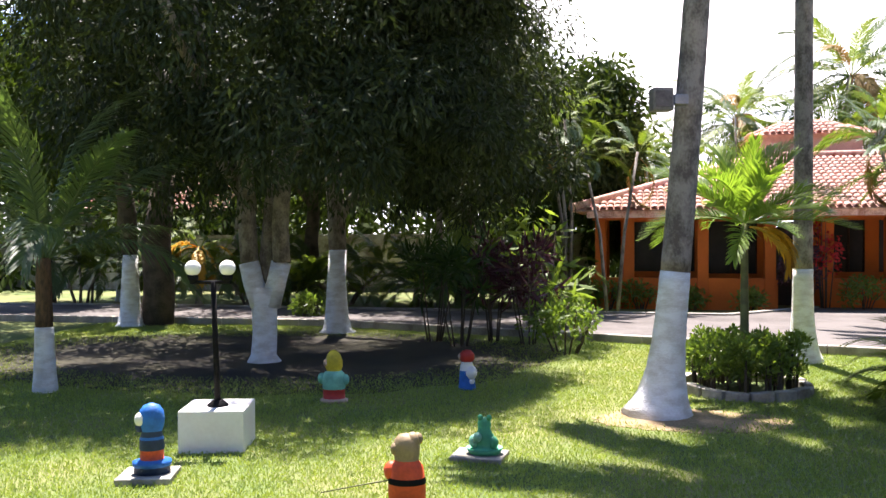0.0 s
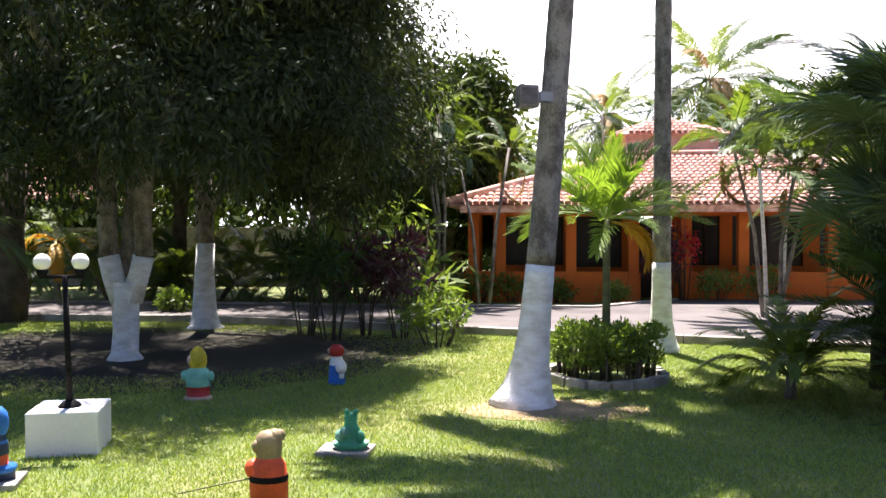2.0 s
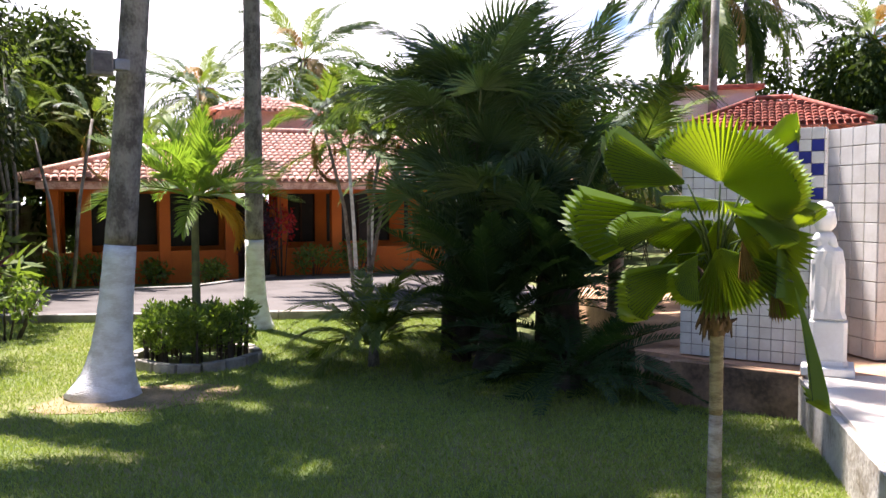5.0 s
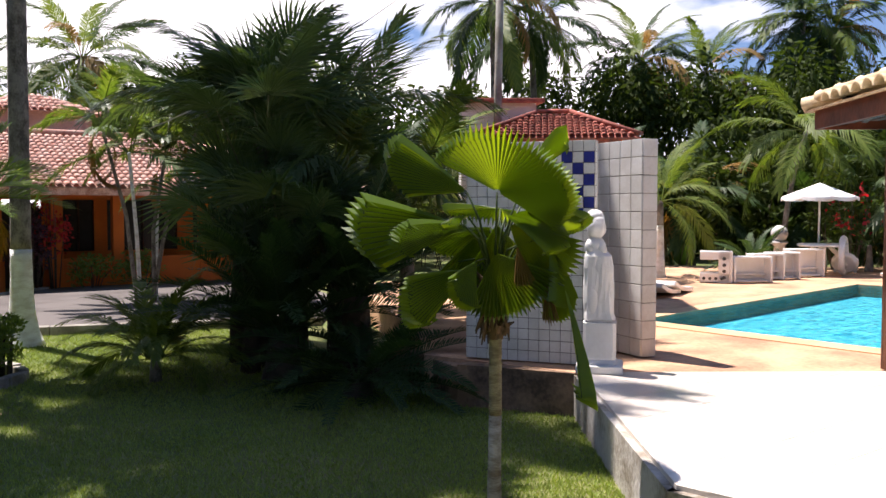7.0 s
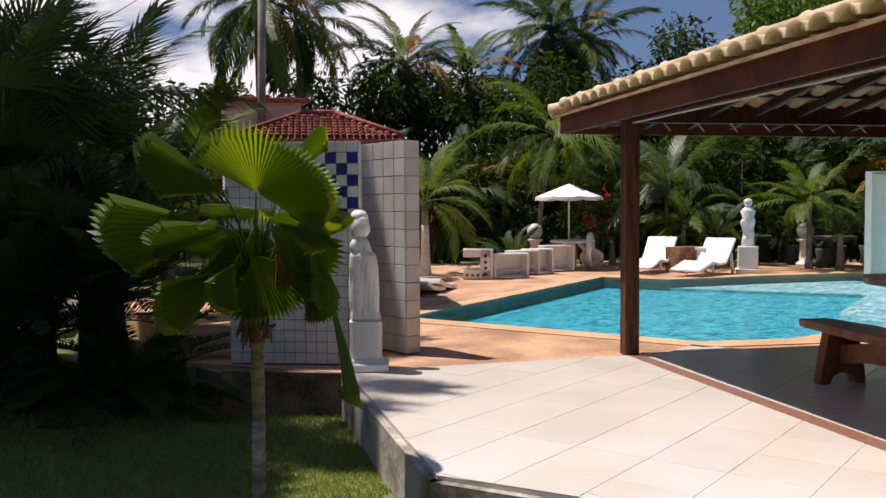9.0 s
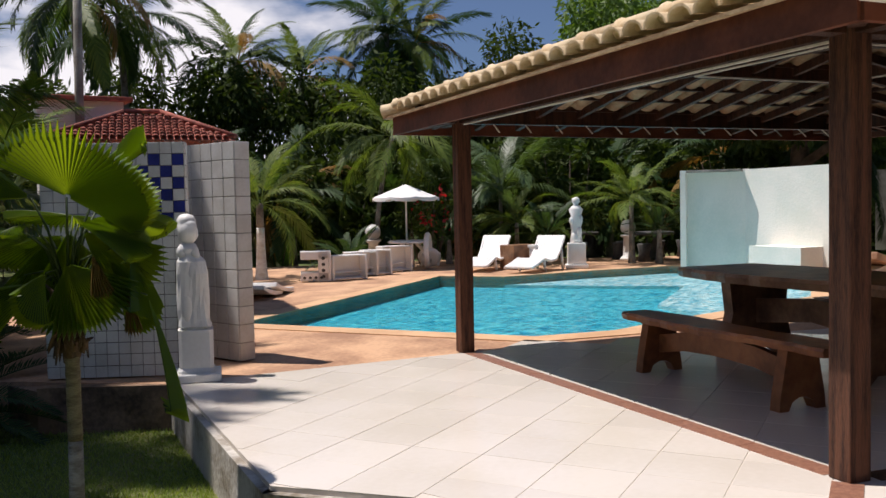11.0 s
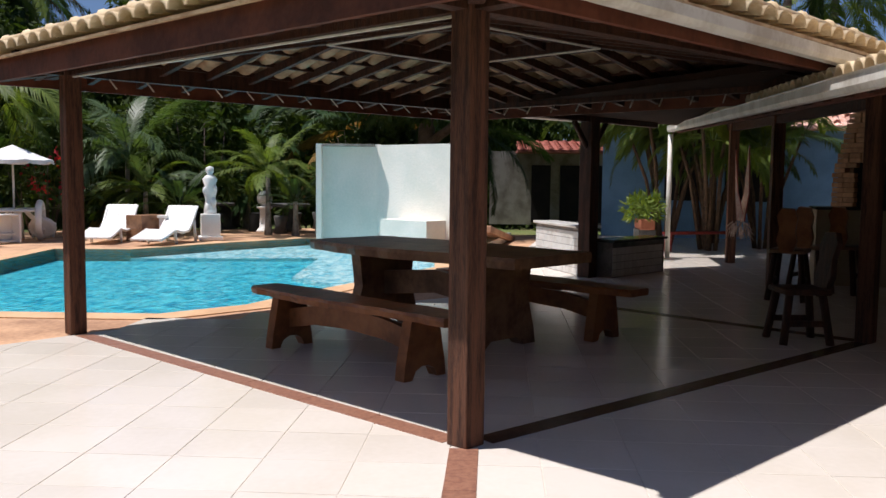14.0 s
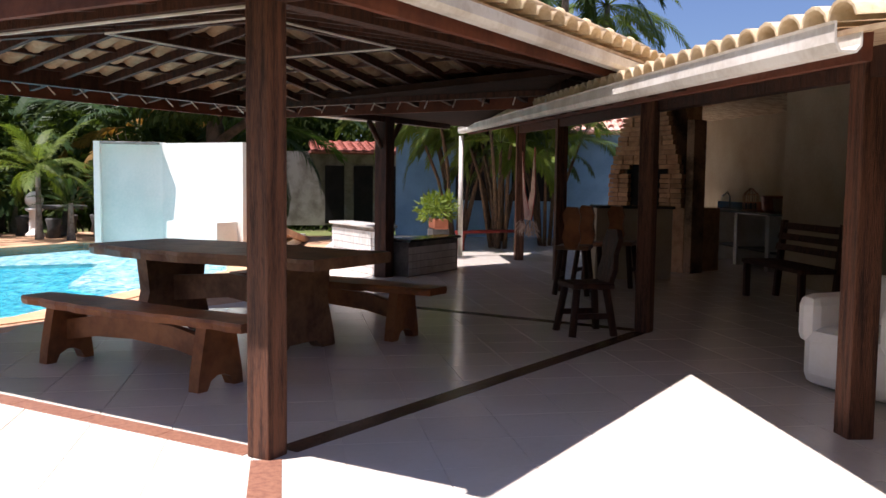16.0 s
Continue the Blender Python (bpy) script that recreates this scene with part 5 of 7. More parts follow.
# clipped hedge round the young palm, with its ring of blocks
hedge = thing("hedge", "round clipped hedge with yellow-green tops and bare stems", "hedge", (2.24, 9.85, GRASS))
bm = bmesh.new()
r2 = random.Random(8)
for k in range(90):
    a, r = r2.uniform(0, math.tau), r2.uniform(0.35, 0.6)
    tube(bm, [(r * math.cos(a), r * math.sin(a), -0.02), (r * math.cos(a) * 1.03, r * math.sin(a) * 1.03, r2.uniform(0.3, 0.5))], [0.012, 0.008], 5)
tagged(part("stem", bm, M_BARKD, hedge), kind="stuff")
rows = []
for k in range(150):
    a, r = r2.uniform(0, math.tau), r2.uniform(0.1, 0.62)
    rows.append((r * math.cos(a), r * math.sin(a), r2.uniform(0.22, 0.6), 0.1))
part("leaves", crown_mesh(rows, 90, 0.06, 0.03, -0.5, np.random.default_rng(9), 0.7), M_HEDGE, hedge)
edging = thing("planting_ring", "ring of weathered concrete blocks round the hedge", "edging", (2.24, 9.85, GRASS))
blockm = finish(boxm((0.24, 0.11, 0.13), (0, 0, 0.035), (0, 0, 0), 0.012))
blockm.materials.append(M_KERB)
for k in range(17):
    a = k * 360 / 17
    ob = new("block", blockm)
    ob.parent = edging
    ob.matrix_local = pose(0.68 * math.cos(radians(a)), 0.68 * math.sin(radians(a)), random.uniform(-0.02, 0.02), 0, random.uniform(-4, 4), a + 90)

# lamp with two globes on a white plinth
lamp = thing("garden_lamp", "black garden lamp post with two white globes", "lamp", (-2.685, 6.71, GRASS))
part("post", tube(bmesh.new(), [(0, 0, 0.33), (-0.014, 0, 0.86), (-0.028, 0, 1.41)], [0.026, 0.024, 0.022], 10), M_BLACK, lamp)
part("base_plate", lathe(bmesh.new(), [(0.09, 0.33), (0.09, 0.36), (0.045, 0.4)], seg=16), M_BLACK, lamp)
part("crossbar", tube(bmesh.new(), [(-0.225, -0.02, 1.4), (0.115, 0.02, 1.4)], 0.016, 8), M_BLACK, lamp)
M_GLOBE = mat("opal_glass", (0.88, 0.86, 0.8), 0.25, (0.84, 0.8, 0.72), 4, 0, 20)
for e in (-1, 1):
    part("cup", lathe(bmesh.new(), [(0.02, 1.4), (0.045, 1.43), (0.045, 1.46)], (e * 0.146 - 0.055, e * 0.018, 0), 12), M_BLACK, lamp)
    part("globe", lathe(bmesh.new(), [(0.068 * math.sin(math.pi * max(0.05, k / 12)), 1.52 - 0.068 * math.cos(math.pi * max(0.05, k / 12))) for k in range(13)], (e * 0.146 - 0.055, e * 0.018, 0), 18), M_GLOBE, lamp, "white opal glass globe")
plinth = tagged(part("plinth", boxm((0.54, 0.54, 0.37), (-2.7, 6.74, GRASS + 0.165), (0, 0, 10), 0.01), M_WHITE), "white painted concrete plinth on the lawn", "plinth")


def gnome(label, at, turn, colours, heights, tilt=0.0, plate=None, pad=None):
    """A plain garden figure, turned in one piece, with bands of paint."""
    bm = bmesh.new()
    prof, mats = [], []
    for k, (r, z, c) in enumerate(heights):
        prof.append((r, z))
        mats.append(c)
    lathe(bm, prof, (0, 0, 0), 18, 0.8, mats[:-1])
    for k, (x, y, z, r, c) in enumerate(pad or ()):
        n0 = len(bm.faces)
        lathe(bm, [(r * math.sin(math.pi * max(0.06, j / 8)), -r * 1.2 * math.cos(math.pi * max(0.06, j / 8))) for j in range(9)], (x, y, z), 12)
        bm.faces.ensure_lookup_table()
        for f in bm.faces[n0:]:
            f.material_index = c
    ob = part("garden_gnome", bm, colours)
    ob.matrix_world = pose(*at, tilt, 0, turn)
    tagged(ob, label, "garden figure", "garden figures")
    return ob


BLUE, REDP, YEL, TURQ, KHAKI, ORNG, SKIN, NAVY = paint(0.02, 0.16, 0.55), paint(0.5, 0.03, 0.02), paint(0.62, 0.48, 0.03), paint(0.2, 0.55, 0.42), paint(0.3, 0.22, 0.12), paint(0.72, 0.09, 0.025), paint(0.6, 0.42, 0.3), paint(0.02, 0.04, 0.1)
gnome("garden gnome with a blue hood and an orange belt", (-2.79, 5.72, GRASS + 0.05), 20, [BLUE, NAVY, ORNG, M_WHITE, SKIN],
    [(0.13, 0.0, 1), (0.13, 0.05, 0), (0.14, 0.06, 0), (0.14, 0.09, 0), (0.085, 0.1, 2), (0.085, 0.17, 1), (0.09, 0.18, 1), (0.088, 0.25, 0), (0.08, 0.27, 1), (0.075, 0.31, 0), (0.09, 0.35, 0), (0.095, 0.4, 0), (0.085, 0.46, 0), (0.055, 0.5, 0), (0.015, 0.515, 0)],
    pad=[(-0.075, -0.02, 0.4, 0.045, 3), (-0.085, -0.02, 0.34, 0.03, 1)])
for x, y, w in ((-2.82, 5.72, 0.4),):
    tagged(part("stone_slab", boxm((w, 0.36, 0.05), (x, y, GRASS + 0.022), (0, 0, 12), 0.008), M_KERB), "grey stone slab under the gnome", "slab")
gnome("garden gnome with a yellow hood and a turquoise shirt", (-2.21, 8.72, GRASS), 0, [YEL, TURQ, REDP, SKIN, M_WHITE],
    [(0.15, 0.0, 3), (0.15, 0.03, 3), (0.12, 0.04, 2), (0.12, 0.14, 1), (0.125, 0.16, 1), (0.13, 0.24, 1), (0.11, 0.31, 1), (0.08, 0.335, 0), (0.095, 0.38, 0), (0.095, 0.44, 0), (0.075, 0.5, 0), (0.045, 0.54, 0), (0.012, 0.555, 0)],
    pad=[(-0.13, 0, 0.25, 0.05, 1), (0.12, 0, 0.24, 0.05, 1), (-0.07, -0.02, 0.42, 0.04, 3)])
gnome("garden gnome with a red hood, white beard and blue coat", (-0.87, 9.58, GRASS), 0, [REDP, M_WHITE, BLUE, SKIN],
    [(0.1, 0.0, 2), (0.1, 0.03, 2), (0.095, 0.05, 2), (0.09, 0.14, 2), (0.085, 0.22, 1), (0.075, 0.28, 1), (0.06, 0.32, 0), (0.085, 0.35, 0), (0.085, 0.41, 0), (0.05, 0.45, 0), (0.012, 0.46, 0)],
    pad=[(0.05, -0.03, 0.2, 0.07, 1), (0.04, -0.02, 0.1, 0.05, 1), (-0.07, 0, 0.38, 0.035, 3)])
gnome("garden gnome with a brown hood, orange coat and black belt", (-0.79, 5.25, GRASS), 0, [KHAKI, ORNG, M_BLACK, SKIN],
    [(0.12, 0.0, 1), (0.125, 0.1, 1), (0.125, 0.175, 2), (0.127, 0.2, 2), (0.12, 0.215, 1), (0.11, 0.28, 1), (0.085, 0.315, 1), (0.078, 0.325, 0), (0.085, 0.36, 0), (0.09, 0.41, 0), (0.08, 0.46, 0), (0.05, 0.49, 0), (0.012, 0.5, 0)],
    pad=[(-0.1, 0, 0.25, 0.055, 1), (0.07, 0.02, 0.46, 0.035, 0), (0.04, 0.0, 0.45, 0.05, 0), (-0.07, -0.02, 0.4, 0.035, 0)])
tagged(part("fishing_rod", tube(bmesh.new(), [(-0.88, 5.22, GRASS + 0.2), (-1.1, 5.2, GRASS + 0.16), (-1.35, 5.18, GRASS + 0.11)], [0.006, 0.005, 0.004], 6), M_STEM), "thin bamboo rod held by the gnome", "rod")
# frog on a lily pad
GREEN, PALEG = paint(0.06, 0.38, 0.2), paint(0.22, 0.5, 0.36)
gnome("green painted frog figure sitting on a lily pad", (-0.4, 6.58, GRASS + 0.03), 0, [GREEN, PALEG],
    [(0.11, 0.0, 0), (0.13, 0.02, 0), (0.15, 0.06, 1), (0.12, 0.05, 0), (0.08, 0.06, 0), (0.085, 0.1, 0), (0.075, 0.16, 0), (0.05, 0.2, 0), (0.055, 0.24, 0), (0.05, 0.28, 0), (0.02, 0.3, 0)],
    pad=[(-0.08, -0.02, 0.11, 0.045, 1), (0.07, -0.02, 0.1, 0.045, 0), (-0.03, -0.02, 0.3, 0.022, 0), (0.04, -0.02, 0.3, 0.022, 0), (-0.05, -0.06, 0.15, 0.035, 1)])
tagged(part("stone_slab", boxm((0.42, 0.34, 0.04), (-0.44, 6.58, GRASS + 0.018), (0, 0, -8), 0.008), M_KERB), "grey stone slab under the frog", "slab")

# floodlight box on the coconut palm
fl = thing("floodlight", "old grey floodlight box on the palm trunk", "floodlight", (1.36, 8.26, 2.66), 12)
part("housing", boxm((0.2, 0.16, 0.22), (-0.2, 0, 0), (0, 0, 0), 0.015), mat("dull_grey_metal", (0.22, 0.2, 0.19), 0.5, (0.12, 0.11, 0.1), 5, 0.1), fl)
part("lens", boxm((0.16, 0.01, 0.16), (-0.2, -0.084, 0), (0, 0, 0), 0.003), mat("dusty_lens", (0.16, 0.14, 0.14), 0.4, (0.08, 0.07, 0.07), 9), fl)
part("bracket", boxm((0.14, 0.12, 0.1), (-0.02, 0, 0), (0, 0, 0), 0.01), mat("galvanised_metal", (0.3, 0.3, 0.32), 0.45, metal=0.6), fl)

# ---- shower screens by the pool ----
T_W, T_B, T_L = (finish(boxm((w, 0.012, w), (0, 0, 0), (0, 0, 0), 0.003)) for w in (0.095, 0.095, 0.164))
T_L.materials.append(M_TILEW)
T_W.materials.append(M_TILEW)
T_B.materials.append(M_TILEB)
M_GREYGROUT = mat("dark_grout", (0.24, 0.22, 0.2), 0.9, (0.12, 0.11, 0.1), 5)


def tiled_screen(name, label, a, b, height, thick=0.14, both=False, checks=None, pitch=0.1, single=200, z0=0.0, grout=None):
    """A wall faced with square glazed tiles on the side to the right of a-b, on its end and behind."""
    a, b = Vector((*a, 0)), Vector((*b, 0))
    d = (b - a).normalized()
    out = Vector((d.y, -d.x, 0))
    ang = math.degrees(math.atan2(d.y, d.x))
    ob = thing(name, label, "shower wall")
    mid = (a + b) / 2 - out * thick / 2
    core = part("wall_core", boxm(((b - a).length, thick, height - 0.01), (mid.x, mid.y, z0 + height / 2), (0, 0, ang)), grout or M_GREYGROUT, ob)
    cols, rows = int((b - a).length / pitch), int(height / pitch)
    rest, count = [], 0
    for c in range(cols):
        for r in range(rows):
            p = a + d * ((c + 0.5) * (b - a).length / cols) + out * 0.003
            m = pose(p.x, p.y, z0 + (r + 0.5) * height / rows, 0, 0, ang)
            tile = T_B if checks and checks(c, r, cols, rows) else (T_W if pitch < 0.12 else T_L)
            if count < single or tile is T_B:
                t = new("tile", tile)
                t.parent = core
                t.matrix_world = m
                count += 1
            else:
                rest.append(m)
    for r in range(rows):
        for e, q in ((0, a), (1, b)):
            p = q - out * thick / 2 + d * (0.003 if e else -0.003)
            t = new("tile", T_W if pitch < 0.12 else T_L)
            t.parent = core
            t.matrix_world = pose(p.x, p.y, z0 + (r + 0.5) * height / rows, 0, 0, ang + 90)
    if rest:
        one = T_W if pitch < 0.12 else T_L
        src = [v.co.copy() for v in one.vertices]
        polys = [tuple(p.vertices) for p in one.polygons]
        vs = [tuple(m @ v) for m in rest for v in src]
        fs = [tuple(i + k * len(src) for i in f) for k in range(len(rest)) for f in polys]
        me = bpy.data.meshes.new("tiles")
        me.from_pydata(vs, [], fs)
        me.materials.append(M_TILEW)
        tagged(part("tiles_rest", me, M_TILEW, core), kind="stuff")
    return ob


def chess(c, r, cols, rows):
    k, j = cols - 1 - c, rows - 2 - r
    return (0 <= k < 4 and 0 <= j < 6 and (k + j) % 2 == 0 and not (j == 5 and k > 1)) or (k == 3 and j == 8)


tiled_screen("shower_screen", "white tiled shower screen with a blue check pattern", (5.93, 5.98), (6.52, 4.93), 2.02, checks=chess, thick=0.1)
tiled_screen("shower_screen", "white tiled shower screen in full sun", (7.42, 5.78), (7.2, 4.93), 2.07, thick=0.16, pitch=0.172, grout=M_PALEGROUT)


def statue(label, at, turn, ped, body, name="statue"):
    """A plain white cast figure: stacked turned shapes in one mesh."""
    bm = bmesh.new()
    box(bm, (ped[0], ped[0], 0.08), (0, 0, 0.04), (0, 0, 0), 0.01)
    box(bm, (ped[0] * 0.8, ped[0] * 0.8, ped[1] - 0.08), (0, 0, 0.08 + (ped[1] - 0.08) / 2), (0, 0, 0), 0.012)
    lathe(bm, [(r, ped[1] + z) for r, z in body], (0, 0, 0), 14, 0.72)
    for x, z, r in ((0.1, 0.55, 0.045), (-0.11, 0.5, 0.05), (0.06, 0.25, 0.07), (-0.05, 0.12, 0.07)):
        lathe(bm, [(r * math.sin(math.pi * max(0.06, j / 8)), -r * 1.7 * math.cos(math.pi * max(0.06, j / 8))) for j in range(9)], (x, -0.05, ped[1] + z), 10)
    ob = part(name, bm, M_WHITE)
    ob.matrix_world = pose(*at, 0, 0, turn)
    return tagged(ob, label, "statue")


def block_statue(label, at, turn):
    """A squat carved figure in one mesh: a stepped block, a square body, a collar and a hooded head."""
    bm = bmesh.new()
    rows = [(0.15, 0.15, 0.0, 9, 0), (0.15, 0.15, 0.09, 9, 0), (0.135, 0.135, 0.115, 9, 0), (0.14, 0.14, 0.13, 9, 0), (0.142, 0.142, 0.43, 9, 0), (0.105, 0.105, 0.44, 7, 0), (0.138, 0.138, 0.46, 6, 0), (0.135, 0.135, 0.52, 6, 0),
        (0.138, 0.138, 0.6, 5, 0.004), (0.142, 0.145, 0.74, 5, 0.006), (0.145, 0.148, 0.9, 5, 0.004), (0.138, 0.142, 1.0, 4, 0.0), (0.12, 0.13, 1.035, 3, 0.0), (0.085, 0.1, 1.05, 3, -0.01), (0.108, 0.12, 1.09, 3, -0.018), (0.1, 0.112, 1.14, 3, -0.015),
        (0.068, 0.08, 1.155, 2.5, -0.01), (0.1, 0.115, 1.18, 2.6, -0.02), (0.108, 0.128, 1.24, 2.8, -0.03), (0.108, 0.13, 1.3, 2.8, -0.025), (0.096, 0.112, 1.325, 2.6, -0.01), (0.1, 0.116, 1.34, 2.6, -0.012), (0.07, 0.085, 1.385, 2.4, -0.014), (0.015, 0.02, 1.4, 2, -0.012)]
    rings = []
    for a, b, z, e, off in rows:
        ring = []
        for k in range(28):
            c, s_ = math.cos(k * math.tau / 28), math.sin(k * math.tau / 28)
            f = (abs(c) ** e + abs(s_) ** e) ** (-1 / e)
            w = 1 + (0.13 * noise.noise(Vector((c * 2.2, s_ * 2.2, z * 8))) if z > 0.45 else 0)
            ring.append(bm.verts.new((a * c * f * w, b * s_ * f * w + off, z)))
        rings.append(ring)
    for i in range(len(rings) - 1):
        for k in range(28):
            bm.faces.new((rings[i][k], rings[i][(k + 1) % 28], rings[i + 1][(k + 1) % 28], rings[i + 1][k])).smooth = i > 11
    bm.faces.new(rings[0][::-1])
    bm.faces.new(rings[-1])

    def lump(x, y, z, r, tall, flat=1.0, tilt=(0, 0, 0)):
        lathe(bm, [(r * math.sin(math.pi * max(0.06, j / 10)), -tall * math.cos(math.pi * max(0.06, j / 10))) for j in range(11)], (x, y, z), 14, flat, tilt=tilt)
    lump(0.03, -0.075, 1.31, 0.085, 0.05, 0.9, (20, 15, 0))
    lump(0.075, -0.07, 1.25, 0.05, 0.075, 0.8, (25, -20, 0))
    lump(-0.04, 0.02, 1.3, 0.09, 0.1)
    for e in (-1, 1):
        lump(e * 0.1, -0.02, 0.76, 0.055, 0.3, 1.9, (0, e * -3, 0))
        lump(e * 0.07, -0.08, 1.08, 0.06, 0.06)
    lump(-0.06, -0.1, 0.62, 0.07, 0.16, 0.7)
    lump(0.02, -0.09, 0.92, 0.1, 0.14, 0.6)
    for v in bm.verts:
        f = min(1.0, max(0.0, (v.co.z - 0.44) / 0.1)), min(1.0, max(0.0, (v.co.z - 0.98) / 0.1))
        v.co.x = v.co.x * (1 - 0.14 * f[0] - 0.16 * f[1]) - 0.012 * f[0] - 0.03 * f[1]
        v.co.y *= 1 - 0.1 * f[0] - 0.12 * f[1]
    box(bm, (0.4, 0.4, 0.07), (0, 0, 0.035), (0, 0, 0), 0.012)
    ob = part("statue", bm, M_WHITE)
    ob.matrix_world = pose(*at, 0, 0, turn)
    return tagged(ob, label, "statue")


block_statue("squat white cast garden statue on a square block", (6.39, 4.745, 0), -50)
statue("slender white garden statue on a stepped pedestal", (19.66, 5.4, 0), -70, (0.5, 0.56),
    [(0.14, 0.0), (0.13, 0.1), (0.1, 0.3), (0.13, 0.42), (0.15, 0.5), (0.11, 0.6), (0.16, 0.75), (0.1, 0.82), (0.05, 0.85), (0.09, 0.92), (0.08, 1.0), (0.02, 1.03)])

# tiled roof and white tower of the changing rooms behind
hut = thing("changing_hut", "low changing hut with a red tiled hip roof and white tower", "hut")
hc, hx, hy = Vector((10.35, 9.1, 0)), Vector((0.707, -0.707, 0)), Vector((0.707, 0.707, 0))
part("wall", boxm((1.9, 1.6, 2.4), (hc.x, hc.y, 1.15), (0, 0, -45)), M_WALLW, hut)
hr = part("roof", boxm((2.2, 1.9, 0.06), (hc.x, hc.y, 2.38), (0, 0, -45)), M_ROOFRED, hut)
he = [hc - hx * 1.2 - hy * 1.05, hc + hx * 1.2 - hy * 1.05, hc + hx * 1.2 + hy * 1.05, hc - hx * 1.2 + hy * 1.05]
for p in he:
    p.z = 2.42
ha = [hc - hx * 0.25, hc + hx * 0.25]
for p in ha:
    p.z = 2.86
T_SMALL = tile_mesh(M_ROOFRED, 0.085, 0.17, 5, 0.03, 0.008)
roof_plane(hr, T_SMALL, he[0], he[1], ha[0], ha[1], 0.09, 0.13, 200)
roof_plane(hr, T_SMALL, he[1], he[2], ha[1], ha[1], 0.09, 0.13, 60)
roof_plane(hr, T_SMALL, he[3], he[0], ha[0], ha[0], 0.09, 0.13, 0)
roof_plane(hr, T_SMALL, he[2], he[3], ha[1], ha[0], 0.09, 0.13, 0)
for p0, p1 in ((he[0], ha[0]), (he[1], ha[1]), (ha[0], ha[1])):
    part("ridge_cap", tube(bmesh.new(), [p0 + Vector((0, 0, 0.04)), p1 + Vector((0, 0, 0.04))], 0.035, 8), M_ROOFRED, hr)
part("tower", boxm((1.2, 1.0, 3.2), (10.4, 10.45, 1.52), (0, 0, -38)), M_WHITE, hut, "white water tower")
part("tower_roof", boxm((1.45, 1.25, 0.07), (10.4, 10.45, 3.17), (4, 0, -38), 0.01), M_ROOFRED, hut)
pole = tagged(part("utility_pole", tube(bmesh.new(), [(9.98, 9.95, GRASS), (10.0, 9.98, 3), (10.05, 9.95, 6.5)], [0.075, 0.065, 0.055], 10), M_KERB), "bare grey wooden utility pole", "pole")
tagged(part("overhead_cable", tube(bmesh.new(), [(10.0, 10.0, 5.8), (6.5, 9.6, 3.4), (4.2, 9.4, 2.3)], 0.008, 5), M_GUTTER), "thin pale overhead cable", "cable")

# ---- pool furniture ----
def lounger(at, turn, label):
    """A moulded plastic sun lounger with a raised back."""
    ob = thing("sun_lounger", label, "sun lounger", at, turn, "sun loungers")
    line = [(-0.95, 0.14), (-0.7, 0.2), (-0.35, 0.3), (-0.05, 0.24), (0.22, 0.26), (0.4, 0.42), (0.55, 0.62), (0.65, 0.75)]
    for k in range(9):
        y = -0.27 + k * 0.0675
        bm = bmesh.new()
        lo = []
        for x, z in line:
            lo.append([bm.verts.new((x, y + e * 0.03, z + h)) for e, h in ((-1, 0), (1, 0), (1, -0.03), (-1, -0.03))])
        for i in range(len(lo) - 1):
            for j in range(4):
                bm.faces.new((lo[i][j], lo[i][(j + 1) % 4], lo[i + 1][(j + 1) % 4], lo[i + 1][j]))
        bm.faces.new(lo[0])
        bm.faces.new(lo[-1])
        part("slat", bm, M_PLASTIC, ob)
    for e in (-1, 1):
        part("side_rail", tube(bmesh.new(), [(x, e * 0.31, z - 0.02) for x, z in line], 0.032, 8), M_PLASTIC, ob)
    for x, h in ((-0.35, 0.28), (0.5, 0.44)):
        for e in (-1, 1):
            part("leg", tube(bmesh.new(), [(x, e * 0.3, h), (x + 0.06, e * 0.31, 0)], [0.035, 0.028], 8), M_PLASTIC, ob)
    return ob


lounger((18.9, 7.25, 0), 2, "white plastic sun lounger with a raised back")
lounger((18.65, 5.95, 0), -8, "white plastic sun lounger with a raised back")
tagged(part("low_cabinet", boxm((0.7, 0.5, 0.55), (19.3, 6.65, 0.265), (0, 0, -30), 0.01), M_RUSTICT), "low brown wooden cabinet between the loungers", "cabinet")
bm = boxm((0.16, 0.16, 0.5), (19.2, 6.25, 0.24), (0, 0, 0), 0.01)
box(bm, (0.22, 0.22, 0.06), (19.2, 6.25, 0.51), (0, 0, 0), 0.01)
tagged(part("short_pillar", bm, M_WHITE), "short white pillar beside the lounger", "pillar")

for k, (x, y, t) in enumerate(((12.75, 8.75, 20), (12.2, 8.6, 20))):
    bm = bmesh.new()
    pts = [(-0.55, 0.05), (-0.2, 0.07), (0.15, 0.12), (0.5, 0.22)]
    for (x0, z0), (x1, z1) in zip(pts, pts[1:]):
        box(bm, (math.hypot(x1 - x0, z1 - z0) + 0.01, 0.6, 0.07), ((x0 + x1) / 2, 0, (z0 + z1) / 2 - 0.015), (0, -math.degrees(math.atan2(z1 - z0, x1 - x0)), 0), 0.012)
    ob = part("lounger_pad", bm, M_PLASTIC)
    ob.matrix_world = pose(x, y, 0, 0, 0, t + 180)
    tagged(ob, "white lounger pad lying on the paving", "pad", "lounger pads")


